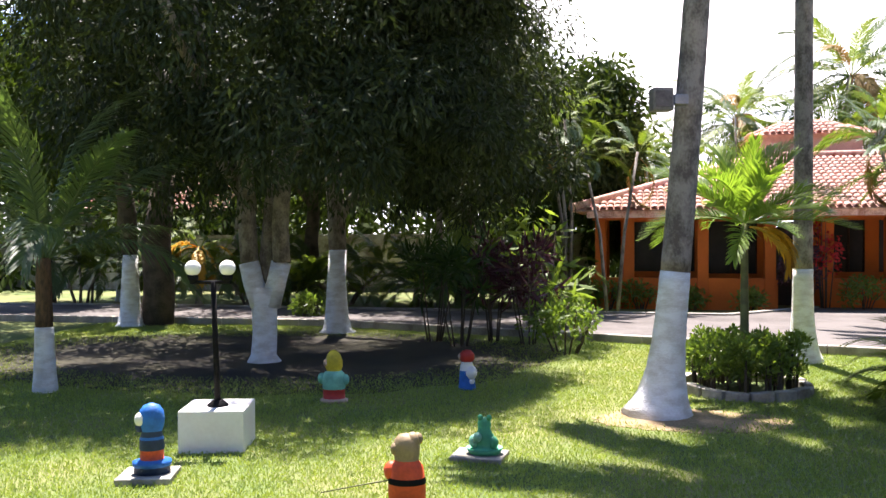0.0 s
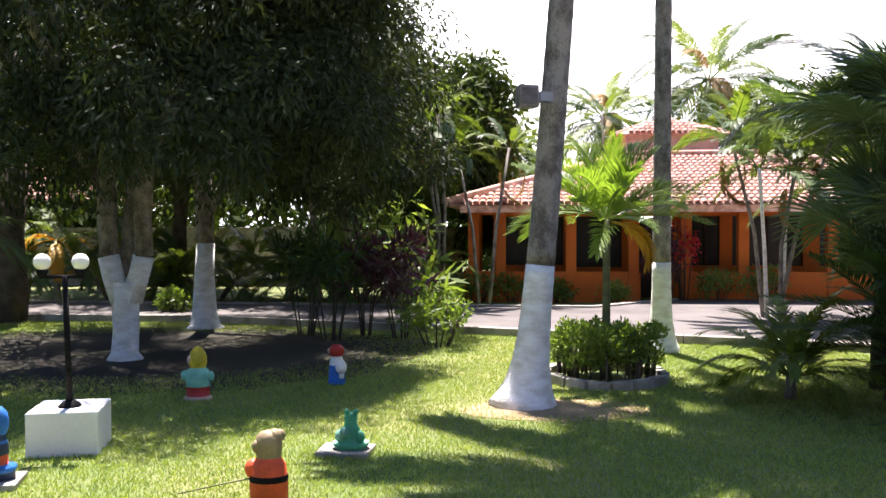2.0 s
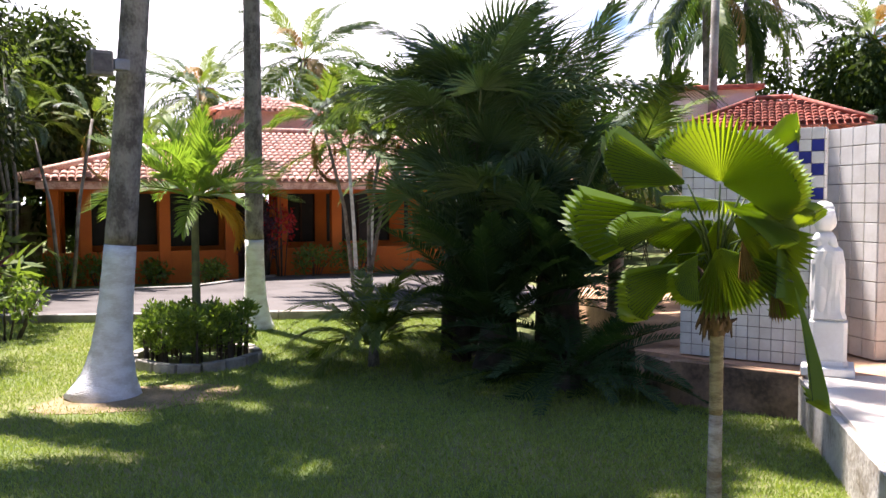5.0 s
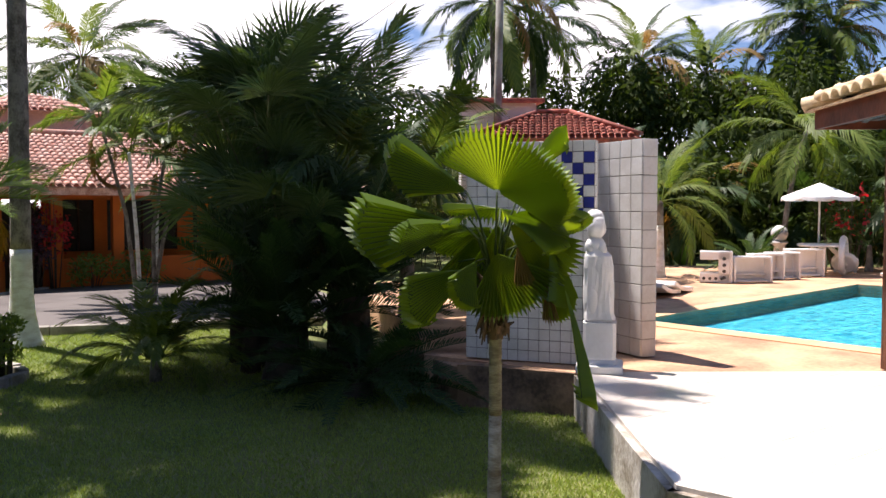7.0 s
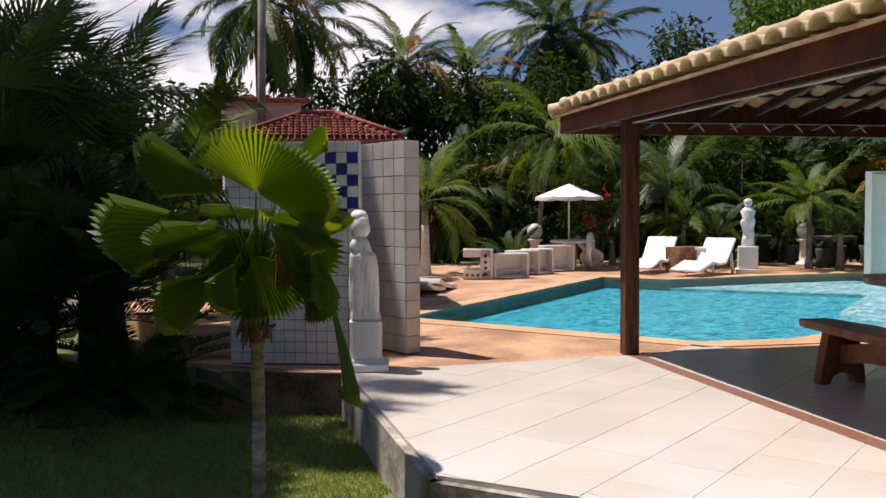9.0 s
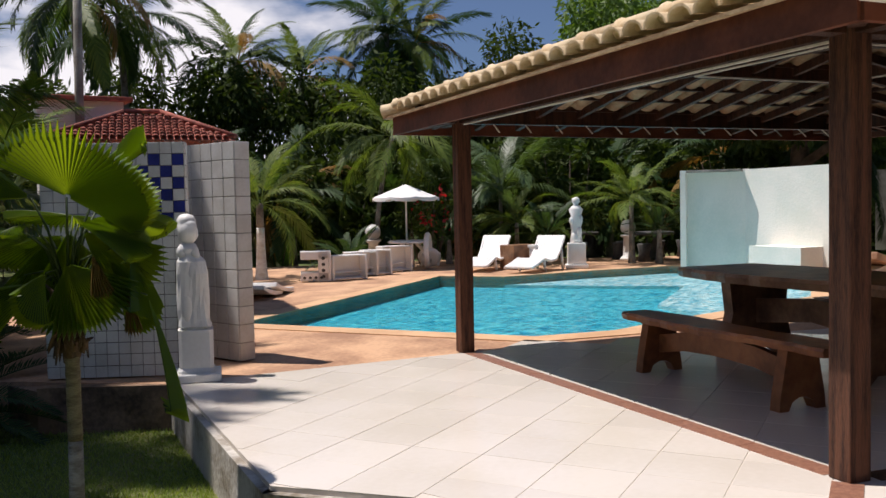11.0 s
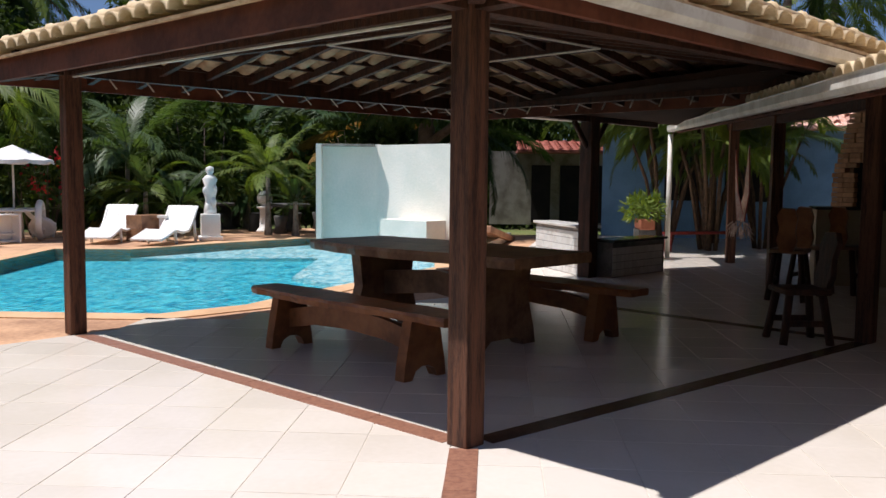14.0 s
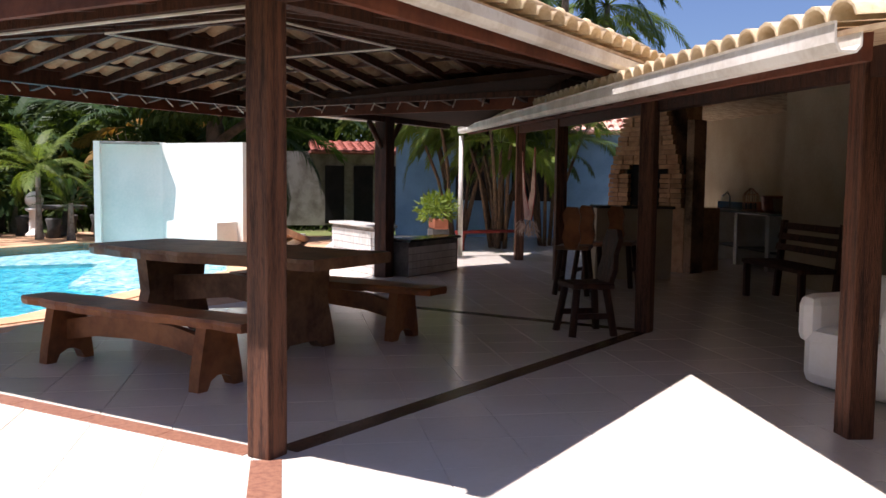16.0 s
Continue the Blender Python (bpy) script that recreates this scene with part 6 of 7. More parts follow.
def plastic_table(at, turn, label, pierced=True, length=1.0):
    """A plastic table on its side: a deep frame, dark discs for its round holes, and legs."""
    ob = thing("plastic_table", label, "table", at, turn, "tipped tables")
    part("tabletop", boxm((0.05, length, 0.6), (0.3, 0, 0.3), (0, 0, 0), 0.015), M_PLASTIC, ob)
    for z in (0.03, 0.575):
        part("skirt", boxm((0.55, length, 0.045), (0.0, 0, z), (0, 0, 0), 0.012), M_PLASTIC, ob)
    for e in (-1, 1):
        bm = bmesh.new()
        box(bm, (0.55, 0.04, 0.16), (0, e * (length / 2 - 0.02), 0.1), (0, 0, 0), 0.008)
        box(bm, (0.55, 0.04, 0.12), (0, e * (length / 2 - 0.02), 0.5), (0, 0, 0), 0.008)
        box(bm, (0.2, 0.04, 0.6), (0.17, e * (length / 2 - 0.02), 0.3), (0, 0, 0), 0.008)
        part("end_panel", bm, M_PLASTIC, ob)
        if pierced:
            # dark discs stand in for the shade inside the holes
            for k in range(4):
                c = lathe(bmesh.new(), [(0.035, -0.004), (0.035, 0.004)], (0.17, e * length / 2, 0.1 + 0.12 * k), 12, tilt=(90, 0, 0))
                part("hole_disc", c, M_STONE, ob)
                c = lathe(bmesh.new(), [(0.03, -0.004), (0.03, 0.004)], (-0.2 + 0.11 * k, e * length / 2, 0.08), 12, tilt=(90, 0, 0))
                part("hole_disc", c, M_STONE, ob)
    return ob


plastic_table((15.28, 9.5, 0), -56, "white plastic table tipped on its side with round holes", True, 0.5)


def tipped_table(a, b, height, label):
    """A low table on its side, its ribbed underside to the open."""
    a, b = Vector((*a, 0)), Vector((*b, 0))
    d = b - a
    mid = (a + b) / 2
    ob = thing("plastic_table", label, "table", (mid.x, mid.y, 0), math.degrees(math.atan2(d.y, d.x)), "tipped tables")
    w = d.length
    part("tabletop", boxm((w, 0.04, height), (0, 0.1, height / 2), (0, 0, 0), 0.01), M_PLASTIC, ob)
    for z, dep in ((height - 0.02, 0.26), (0.03, 0.22)):
        part("skirt", boxm((w, dep, 0.035), (0, 0.1 - dep / 2, z), (0, 0, 0), 0.008), M_PLASTIC, ob)
    part("rib", boxm((w - 0.02, 0.12, 0.025), (0, 0.03, height * 0.3), (0, 0, 0), 0.006), M_PLASTIC, ob)
    for e in (-1, 1):
        part("leg", boxm((0.045, 0.3, height), (e * (w / 2 - 0.025), -0.04, height / 2), (0, 0, 0), 0.01), M_PLASTIC, ob)
    return ob


for a, b, h in (((15.4, 9.25), (16.07, 8.84), 0.5), ((16.3, 9.4), (16.92, 9.08), 0.52), ((16.75, 9.3), (17.27, 8.9), 0.54), ((17.6, 9.35), (18.27, 8.94), 0.58)):
    tipped_table(a, b, h, "low white plastic table tipped on its side")
# a fallen round table, a ring sculpture and a globe lamp
rt = thing("round_table", "white round table with arched legs standing by the parasol", "table", (18.85, 9.2, 0))
part("tabletop", lathe(bmesh.new(), [(0.5, 0.6), (0.52, 0.63), (0.5, 0.66)], seg=24), M_PLASTIC, rt)
for k in range(4):
    a = k * 90 + 20
    d = Vector((math.cos(radians(a)), math.sin(radians(a)), 0))
    part("leg", tube(bmesh.new(), [d * 0.42 + Vector((0, 0, 0)), d * 0.38 + Vector((0, 0, 0.35)), d * 0.15 + Vector((0, 0, 0.6))], [0.05, 0.045, 0.05], 8), M_PLASTIC, rt)
fc = thing("plastic_chair", "white plastic chair tipped over on the paving", "chair", (18.98, 8.8, 0), 20)
part("seat_shell", tube(bmesh.new(), [(0.38 * math.cos(a * 0.4), 0, 0.42 + 0.36 * math.sin(a * 0.4)) for a in range(-2, 13)], 0.07, 8), M_PLASTIC, fc)
part("backrest", lathe(bmesh.new(), [(0.2, -0.04), (0.28, 0), (0.2, 0.04)], (0.3, 0, 0.24), 16, tilt=(0, 60, 0)), M_PLASTIC, fc)
part("leg", tube(bmesh.new(), [(0.35, -0.2, 0.05), (0.75, -0.2, 0.3)], 0.03, 8), M_PLASTIC, fc)
part("leg", tube(bmesh.new(), [(0.35, 0.2, 0.05), (0.75, 0.2, 0.3)], 0.03, 8), M_PLASTIC, fc)
umb = thing("parasol", "white garden parasol with a scalloped edge", "parasol", (18.78, 9.25, 0))
part("pole", tube(bmesh.new(), [(0, 0, 0), (0, 0, 1.95)], 0.022, 8), M_GUTTER, umb)
bm = bmesh.new()
apex = bm.verts.new((0, 0, 1.98))
rim = [bm.verts.new((0.78 * math.cos(k * math.tau / 32), 0.78 * math.sin(k * math.tau / 32), 1.66 + (0.0 if k % 4 else 0.02))) for k in range(32)]
skirt = [bm.verts.new((0.79 * math.cos(k * math.tau / 32), 0.79 * math.sin(k * math.tau / 32), 1.58 + (0.0 if k % 4 else 0.05))) for k in range(32)]
for k in range(32):
    j = (k + 1) % 32
    bm.faces.new((apex, rim[k], rim[j]))
    bm.faces.new((rim[k], skirt[k], skirt[j], rim[j]))
part("canopy", bm, mat("white_canvas", (0.8, 0.79, 0.77), 0.9, (0.72, 0.7, 0.68), 4, 0.1), umb)
for k in range(8):
    a = k * math.tau / 8
    part("rib", tube(bmesh.new(), [(0.02 * math.cos(a), 0.02 * math.sin(a), 1.93), (0.76 * math.cos(a), 0.76 * math.sin(a), 1.62)], 0.008, 5), M_GUTTER, umb)
for x, y, z in ((19.8, 10.75, 0.0), (22.5, 4.9, 0.0)):
    gl = thing("globe_lamp", "white globe lamp on a short pedestal", "lamp", (x, y, z), 0, "globe lamps")
    part("pedestal", lathe(bmesh.new(), [(0.22, 0), (0.2, 0.06), (0.13, 0.12), (0.12, 0.55), (0.2, 0.6), (0.2, 0.64)], seg=14), M_WHITE, gl)
    part("globe", lathe(bmesh.new(), [(0.2 * math.sin(math.pi * max(0.05, k / 12)), 0.83 - 0.2 * math.cos(math.pi * max(0.05, k / 12))) for k in range(13)], seg=18), mat("clear_globe", (0.7, 0.7, 0.68), 0.1, spec=0.8), gl)

# waterfall wall of the pool
wf = thing("waterfall_wall", "pale aqua waterfall wall with a fin and a ledge", "wall")
part("wall", boxm((0.25, 1.4, 2.6), (20.68, 2.5, 0.82), (0, 0, -2)), M_SLIDE, wf)
part("wall", boxm((2.15, 0.25, 2.57), (20.0, 0.96, 0.82), (0, 0, 53)), M_SLIDE, wf)
part("fin", boxm((0.24, 0.12, 2.56), (20.45, 3.16, 0.84), (0, 0, 0)), M_SLIDE, wf)
part("ledge", boxm((0.4, 1.15, 0.05), (20.42, 2.5, 2.09), (0, 0, 0), 0.006), M_KERB, wf, "thin stone water ledge")
part("step_block", boxm((1.3, 0.8, 1.05), (19.55, 0.95, -0.03), (0, 0, 53)), M_SLIDE, wf)
part("chute", boxm((3.6, 0.5, 0.14), (19.4, -0.7, 0.2), (0, 7, -10), 0.02), M_DECK, wf, "sloping peach coping")
part("chute_wall", boxm((3.4, 0.3, 0.5), (19.4, -0.72, -0.1), (0, 0, -10)), M_SLIDE, wf)

# dark garden table beyond the pool
for x, y in ((22.9, 4.4), (23.6, 6.2), (24.2, 3.0)):
    gt = thing("stone_table", "dark stone garden table beyond the pool", "table", (x, y, 0), 15, "stone tables")
    part("tabletop", lathe(bmesh.new(), [(0.55, 0.62), (0.57, 0.66), (0.55, 0.7)], seg=20), M_STONE, gt)
    part("pedestal", lathe(bmesh.new(), [(0.3, 0), (0.16, 0.1), (0.14, 0.62)], seg=14), M_STONE, gt)
    for k in range(4):
        st = thing("stone_stool", "dark stone stool beside the garden table", "stool", (x + 0.85 * math.cos(k * 1.57), y + 0.85 * math.sin(k * 1.57), 0), 0, "stone stools")
        part("body", lathe(bmesh.new(), [(0.17, 0), (0.13, 0.2), (0.18, 0.4), (0.17, 0.44)], seg=12), M_STONE, st)

# ---- pavilion furniture ----
def live_slab(length, width, thick, seed, bow=0.03):
    """A thick plank with wavering natural edges, along x."""
    r = random.Random(seed)
    n = 18
    bm = bmesh.new()
    rows = []
    p0, p1 = r.uniform(0, 6), r.uniform(0, 6)
    for i in range(n + 1):
        x = -length / 2 + length * i / n
        end = 1 - 0.12 * (abs(2 * i / n - 1) ** 6)
        e0 = width / 2 * end + bow * math.sin(p0 + i * 0.5) * 0.7 + 0.012 * math.sin(i * 1.9)
        e1 = width / 2 * end + bow * math.sin(p1 + i * 0.42) * 0.7 + 0.012 * math.sin(i * 2.3)
        rows.append([bm.verts.new(v) for v in ((x, -e0 + 0.012, thick), (x, e1 - 0.012, thick), (x, e1, thick * 0.65), (x, e1 - 0.01, 0), (x, -e0 + 0.01, 0), (x, -e0, thick * 0.65))])
    for i in range(n):
        for j in range(6):
            bm.faces.new((rows[i][j], rows[i][(j + 1) % 6], rows[i + 1][(j + 1) % 6], rows[i + 1][j]))
    bm.faces.new(rows[0])
    bm.faces.new(rows[-1])
    return bm


def board(outline, thick, axis="x"):
    """An upright board cut to an outline of (across, height), thick along an axis."""
    bm = bmesh.new()
    a = [bm.verts.new((-thick / 2, y, z) if axis == "x" else (y, -thick / 2, z)) for y, z in outline]
    b = [bm.verts.new((thick / 2, y, z) if axis == "x" else (y, thick / 2, z)) for y, z in outline]
    bm.faces.new(a)
    bm.faces.new(b[::-1])
    for i in range(len(a)):
        j = (i + 1) % len(a)
        bm.faces.new((a[i], a[j], b[j], b[i]))
    bmesh.ops.bevel(bm, geom=[e for e in bm.edges if len(e.link_faces) == 2 and e.calc_face_angle(0) > 1.2 and abs((e.verts[0].co - e.verts[1].co).x if axis == "x" else (e.verts[0].co - e.verts[1].co).y) < 1e-5], offset=0.008, segments=1, affect="EDGES")
    return bm


def rustic_bench(at, turn, label, seed, length=2.3):
    ob = thing("rustic_bench", label, "bench", at, turn, "benches at the table")
    s = part("seat", live_slab(length, 0.36, 0.06, seed, 0.04), M_RUSTIC, ob)
    s.location.z = 0.41
    leg = [(-0.2, 0), (-0.12, 0), (-0.09, 0.06), (-0.03, 0.09), (0.03, 0.09), (0.09, 0.06), (0.12, 0), (0.2, 0), (0.19, 0.1), (0.16, 0.26), (0.13, 0.41), (-0.13, 0.41), (-0.16, 0.26), (-0.19, 0.1)]
    for e in (-1, 1):
        l = part("leg", board(leg, 0.09), M_RUSTIC, ob)
        l.location.x = e * 0.78
    st = [(-0.74, 0.16), (-0.4, 0.22), (0, 0.24), (0.4, 0.22), (0.74, 0.16), (0.74, 0.31), (0.4, 0.37), (0, 0.39), (-0.4, 0.37), (-0.74, 0.31)]
    part("stretcher", board(st, 0.06, "y"), M_RUSTIC, ob, "arched wooden stretcher")
    return ob


p = gz(2.05, 0.87)
rustic_bench((p.x, p.y, 0), UANG, "rustic wooden bench with a wavy plank seat", 3)
p = gz(2.05, 3.05)
rustic_bench((p.x, p.y, 0), UANG, "rustic wooden bench on the table's far side", 5)
p = gz(2.35, 2.1)
tab = thing("rustic_table", "heavy rustic table with a thick worn plank top", "table", (p.x, p.y, 0), UANG)
t_ = part("tabletop", live_slab(2.55, 1.1, 0.085, 11, 0.06), M_RUSTICT, tab, "thick worn live-edge plank top")
t_.location.z = 0.71
leg = [(-0.4, 0), (-0.24, 0), (-0.16, 0.07), (0.16, 0.07), (0.24, 0), (0.4, 0), (0.38, 0.12), (0.3, 0.4), (0.34, 0.71), (-0.34, 0.71), (-0.3, 0.4), (-0.38, 0.12)]
for e in (-1, 1):
    l = part("leg", board(leg, 0.12), M_RUSTICT, tab)
    l.location.x = e * 0.72
st = [(-0.7, 0.3), (0, 0.38), (0.7, 0.3), (0.7, 0.52), (0, 0.58), (-0.7, 0.52)]
part("stretcher", board(st, 0.08, "y"), M_RUSTICT, tab)


def stool(at, turn, label, name="rustic_chair", back=True, seat=0.45, hb=0.95):
    ob = thing(name, label, "chair" if back else "stool", at, turn, "rustic chairs")
    part("seat", boxm((0.4, 0.4, 0.05), (0, 0, seat), (0, 0, 0), 0.012), M_WOOD if seat < 0.5 else M_RUSTICT, ob)
    for sx in (-1, 1):
        for sy in (-1, 1):
            part("leg", tube(bmesh.new(), [(sx * 0.2, sy * 0.2, 0), (sx * 0.14, sy * 0.14, seat - 0.02)], [0.035, 0.035], 7), M_WOOD, ob)
    part("stretcher", boxm((0.34, 0.03, 0.05), (0, -0.17, seat * 0.4)), M_WOOD, ob)
    part("stretcher", boxm((0.34, 0.03, 0.05), (0, 0.17, seat * 0.4)), M_WOOD, ob)
    if back:
        w = 1.0 if seat < 0.5 else 0.68
        b = part("backrest", board([(-0.12 * w, 0), (0.1 * w, 0), (0.16 * w, 0.12), (0.13 * w, 0.26), (0.17 * w, 0.38), (0.12 * w, 0.5), (-0.08 * w, 0.51), (-0.16 * w, 0.42), (-0.12 * w, 0.28), (-0.17 * w, 0.14)], 0.05), M_WOOD if seat < 0.5 else M_RUSTIC, ob, "carved wavy plank back")
        b.location = (0.19, 0, seat)
        b.rotation_euler = (0, radians(10), 0)
    return ob


stool((8.6, -3.12, 0), -88, "dark rustic wooden chair on the tiled floor")
for x, y, t in ((11.3, -4.0, 150), (11.9, -4.47, 138), (12.0, -4.9, 142)):
    stool((x, y, 0), t, "tall dark wooden bar stool with a carved back", "bar_stool", True, 0.58)
q = wg(11.35, 3.3)
tagged(part("door_jamb", boxm((0.16, 0.2, 2.7), (q.x, q.y, 1.35), (0, 0, WANG), 0.008), M_WOODD), "dark wooden jamb beside the sink recess", "jamb", kind="structure")
rb = thing("slatted_bench", "dark wooden bench with a slatted back against the wall", "bench", (*wg(5.2, 2.2)[:2], 0), WANG)
part("seat", boxm((1.5, 0.45, 0.05), (0, 0, 0.44), (0, 0, 0), 0.01), M_WOOD, rb)
for z in (0.62, 0.75, 0.88):
    part("back_slat", boxm((1.5, 0.03, 0.08), (0, -0.22 - (z - 0.6) * 0.2, z), (12, 0, 0), 0.006), M_WOOD, rb)
for sx in (-0.68, 0.68):
    part("leg", boxm((0.07, 0.07, 0.44), (sx, 0.18, 0.22), (0, 0, 0), 0.006), M_WOOD, rb)
    part("leg", boxm((0.07, 0.07, 0.95), (sx, -0.24, 0.475), (5, 0, 0), 0.006), M_WOOD, rb)
sofa = thing("covered_armchair", "armchair under a white cover beside the post", "armchair", (*wg(0.95, 0.72)[:2], 0), WANG + 200)
bm = boxm((0.7, 0.7, 0.4), (0, 0, 0.22), (0, 0, 0), 0.09)
part("seat", bm, M_PLASTIC, sofa)
part("backrest", boxm((0.7, 0.18, 0.5), (0, 0.3, 0.5), (-8, 0, 0), 0.06), M_PLASTIC, sofa)
for e in (-1, 1):
    part("armrest", boxm((0.16, 0.7, 0.34), (e * 0.32, 0, 0.47), (0, 0, 0), 0.075), M_PLASTIC, sofa)

# ---- bar wing: counters, oven, hammock ----
# tiled bar counter with a black top near the pool
def counter(name, label, a, b, height, depth, front, top_mat, tiles=True, over=0.05):
    a, b = Vector((*a, 0)), Vector((*b, 0))
    d = (b - a)
    ang = math.degrees(math.atan2(d.y, d.x))
    mid = (a + b) / 2
    ob = thing(name, label, "counter", (mid.x, mid.y, 0), ang)
    body = part("body", boxm((d.length, depth, height - 0.04), (0, 0, height / 2 - 0.02)), front, ob)
    part("worktop", boxm((d.length + over, depth + 2 * over, 0.04), (0, 0, height - 0.016), (0, 0, 0), 0.008), top_mat, ob)
    if tiles:
        for c in range(int(d.length / 0.105)):
            for r in range(int((height - 0.05) / 0.105)):
                for e in (-1, 1):
                    t = new("tile", T_BAR)
                    t.parent = body
                    t.matrix_local = pose(-d.length / 2 + 0.055 + c * 0.105, e * (depth / 2 + 0.002), 0.055 + r * 0.105)
    return ob


T_BAR = finish(boxm((0.098, 0.01, 0.098), (0, 0, 0), (0, 0, 0), 0.003))
T_BAR.materials.append(M_TILEW)
counter("bar_counter", "white tiled bar counter with a black granite top", (13.45, -2.15), (14.5, -3.1), 0.53, 0.3, M_GREYGROUT, M_GRANITE)
counter("bar_counter", "white tiled bar counter end beside the pool", (13.6, -1.95), (15.1, -1.45), 0.72, 0.3, M_GREYGROUT, M_TILEW)
pp = thing("bar_post", "dark wooden post with braces at the bar counter", "post", (13.42, -1.92, 0))
part("post", boxm((0.2, 0.2, 2.3), (0, 0, 1.15), (0, 0, 47), 0.008), M_WOOD, pp)
for e in (-1, 1):
    part("brace", tube(bmesh.new(), [(0, 0, 1.75), (e * 0.38 * V.x, e * 0.38 * V.y, 2.18)], 0.04, 6), M_WOOD, pp)
part("beam", boxm((3.4, 0.12, 0.16), (0, 0, 2.27), (0, 0, math.degrees(math.atan2(V.y, V.x)))), M_WOOD, pp)
counter("oven_counter", "cream counter before the brick oven", (13.1, -4.95), (12.85, -6.0), 1.05, 0.5, M_CREAM, M_GRANITE, False)
sink = thing("sink_counter", "dark granite sink counter on pale piers with open bays", "counter", (*wg(9.95, 3.95)[:2], 0), WANG)
part("worktop", boxm((4.6, 0.64, 0.045), (0, 0, 0.91), (0, 0, 0), 0.008), M_GRANITE, sink)
part("splashback", boxm((4.6, 0.03, 0.12), (0, -0.31, 0.99), (0, 0, 0), 0.004), M_GRANITE, sink)
for x in (-2.22, -1.1, 0.1, 1.25, 2.22):
    part("pier", boxm((0.12, 0.56, 0.885), (x, 0, 0.4425), (0, 0, 0), 0.006), M_TILEW, sink, "white tiled pier")
part("shelf", boxm((4.3, 0.5, 0.03), (0, 0, 0.3)), M_STONE, sink)
M_CHROME = mat("chrome", (0.6, 0.6, 0.6), 0.15, metal=1.0)
q = wg(11.1, 4.0)
tap = tagged(part("tap", tube(bmesh.new(), [(q.x, q.y, 0.93), (q.x, q.y, 1.16), (q.x - 0.05, q.y + 0.08, 1.24), (q.x - 0.08, q.y + 0.2, 1.16)], 0.014, 8), M_CHROME), "chrome kitchen tap on the sink counter", "tap")
q = wg(10.1, 3.95)
cage = thing("wire_basket", "tall wire basket with a ring handle on the sink counter", "basket", (q.x, q.y, 0.934), WANG)
for z in (0.01, 0.14, 0.27):
    part("hoop", tube(bmesh.new(), [(0.13 * math.cos(k * math.tau / 16), 0.13 * math.sin(k * math.tau / 16), z) for k in range(17)], 0.008, 5), M_RUSTIC, cage)
for k in range(10):
    c, s_ = math.cos(k * math.tau / 10), math.sin(k * math.tau / 10)
    part("rib", tube(bmesh.new(), [(0.13 * c, 0.13 * s_, 0), (0.13 * c, 0.13 * s_, 0.27), (0.02 * c, 0.02 * s_, 0.38)], 0.006, 4), M_RUSTIC, cage)
for k, (s_, r, c) in enumerate(((9.1, 0.2, M_RUSTIC), (8.75, 0.17, M_CREAM), (9.45, 0.12, M_TERRA))):
    q = wg(s_, 3.9)
    bm = lathe(bmesh.new(), [(r * 0.75, 0), (r, r * 0.3), (r * 1.08, r * 1.2), (r * 1.14, r * 1.28), (r * 1.02, r * 1.34), (r * 0.9, r * 0.5)], (0, 0, 0), 16)
    ob = part("basket" if k < 2 else "jar", bm, c)
    ob.location = (q.x, q.y, 0.934)
    tagged(ob, "woven basket on the sink counter" if k < 2 else "brown clay jar on the counter", "basket" if k < 2 else "jar")

# brick oven with a stepped arch
oven = thing("brick_oven", "buff brick barbecue oven with an arched mouth", "oven", (14.35, -6.58, 0), 205)
part("body", boxm((1.5, 0.9, 1.0), (0, 0.1, 0.5)), M_BRICK, oven)
part("pier", boxm((0.14, 0.3, 2.35), (0.83, -0.2, 1.175), (0, 0, 0), 0.01), M_RAW, oven, "pinkish rendered side pier")
part("chimney", boxm((0.7, 0.6, 1.7), (0, 0.25, 2.1)), M_BRICK, oven)
# flat black panel stands in for the dark inside the oven opening
part("mouth", boxm((0.82, 0.05, 0.66), (0, -0.33, 1.35)), M_BLACK, oven, "black panel for the dark of the oven mouth")
bm = bmesh.new()
for r in range(22):
    half = 0.72 - max(0, r - 6) * 0.024
    z = 1.04 + r * 0.075
    if z > 1.7:
        box(bm, (2 * half, 0.42, 0.077), (0, -0.13, z))
    else:
        for e in (-1, 1):
            box(bm, (half - 0.4, 0.42, 0.077), (e * (half + 0.4) / 2, -0.13, z))
part("hood", bm, M_RAW, oven, "mortared core of the brick hood")
brick = finish(boxm((0.205, 0.1, 0.066), (0, 0, 0), (0, 0, 0), 0.005))
brick.materials.append(M_BRICK)
for r in range(22):
    z = 1.04 + r * 0.075
    half = 0.75 - max(0, r - 6) * 0.024 - (0.02 if r % 2 else 0)
    n = round(2 * half / 0.21)
    for c in range(n):
        x = -half + 0.1 + c * (2 * half - 0.2) / max(1, n - 1)
        if abs(x) < 0.42 and z < 1.68 - 0.5 * abs(x) ** 2:
            continue
        ob = new("brick", brick)
        ob.parent = oven
        ob.matrix_local = pose(x, -0.38 + random.uniform(-0.006, 0.006), z)

# hammock of net cord between two posts
ham = thing("hammock", "limp net hammock in pale and red cord", "hammock", (15.2, -4.65, 0))
for k in range(14):
    x0 = -0.12 + k * 0.018
    c = paint(0.5, 0.4, 0.3) if k % 3 else paint(0.4, 0.08, 0.06)
    part("cord", tube(bmesh.new(), [(-0.15, 0, 1.95), (-0.1 + x0, 0.0, 1.2), (x0 * 1.6, 0.05, 0.75), (0.35 + x0 * 0.5, 0.02, 1.2), (0.55, 0, 1.9)], 0.012, 5), c, ham)
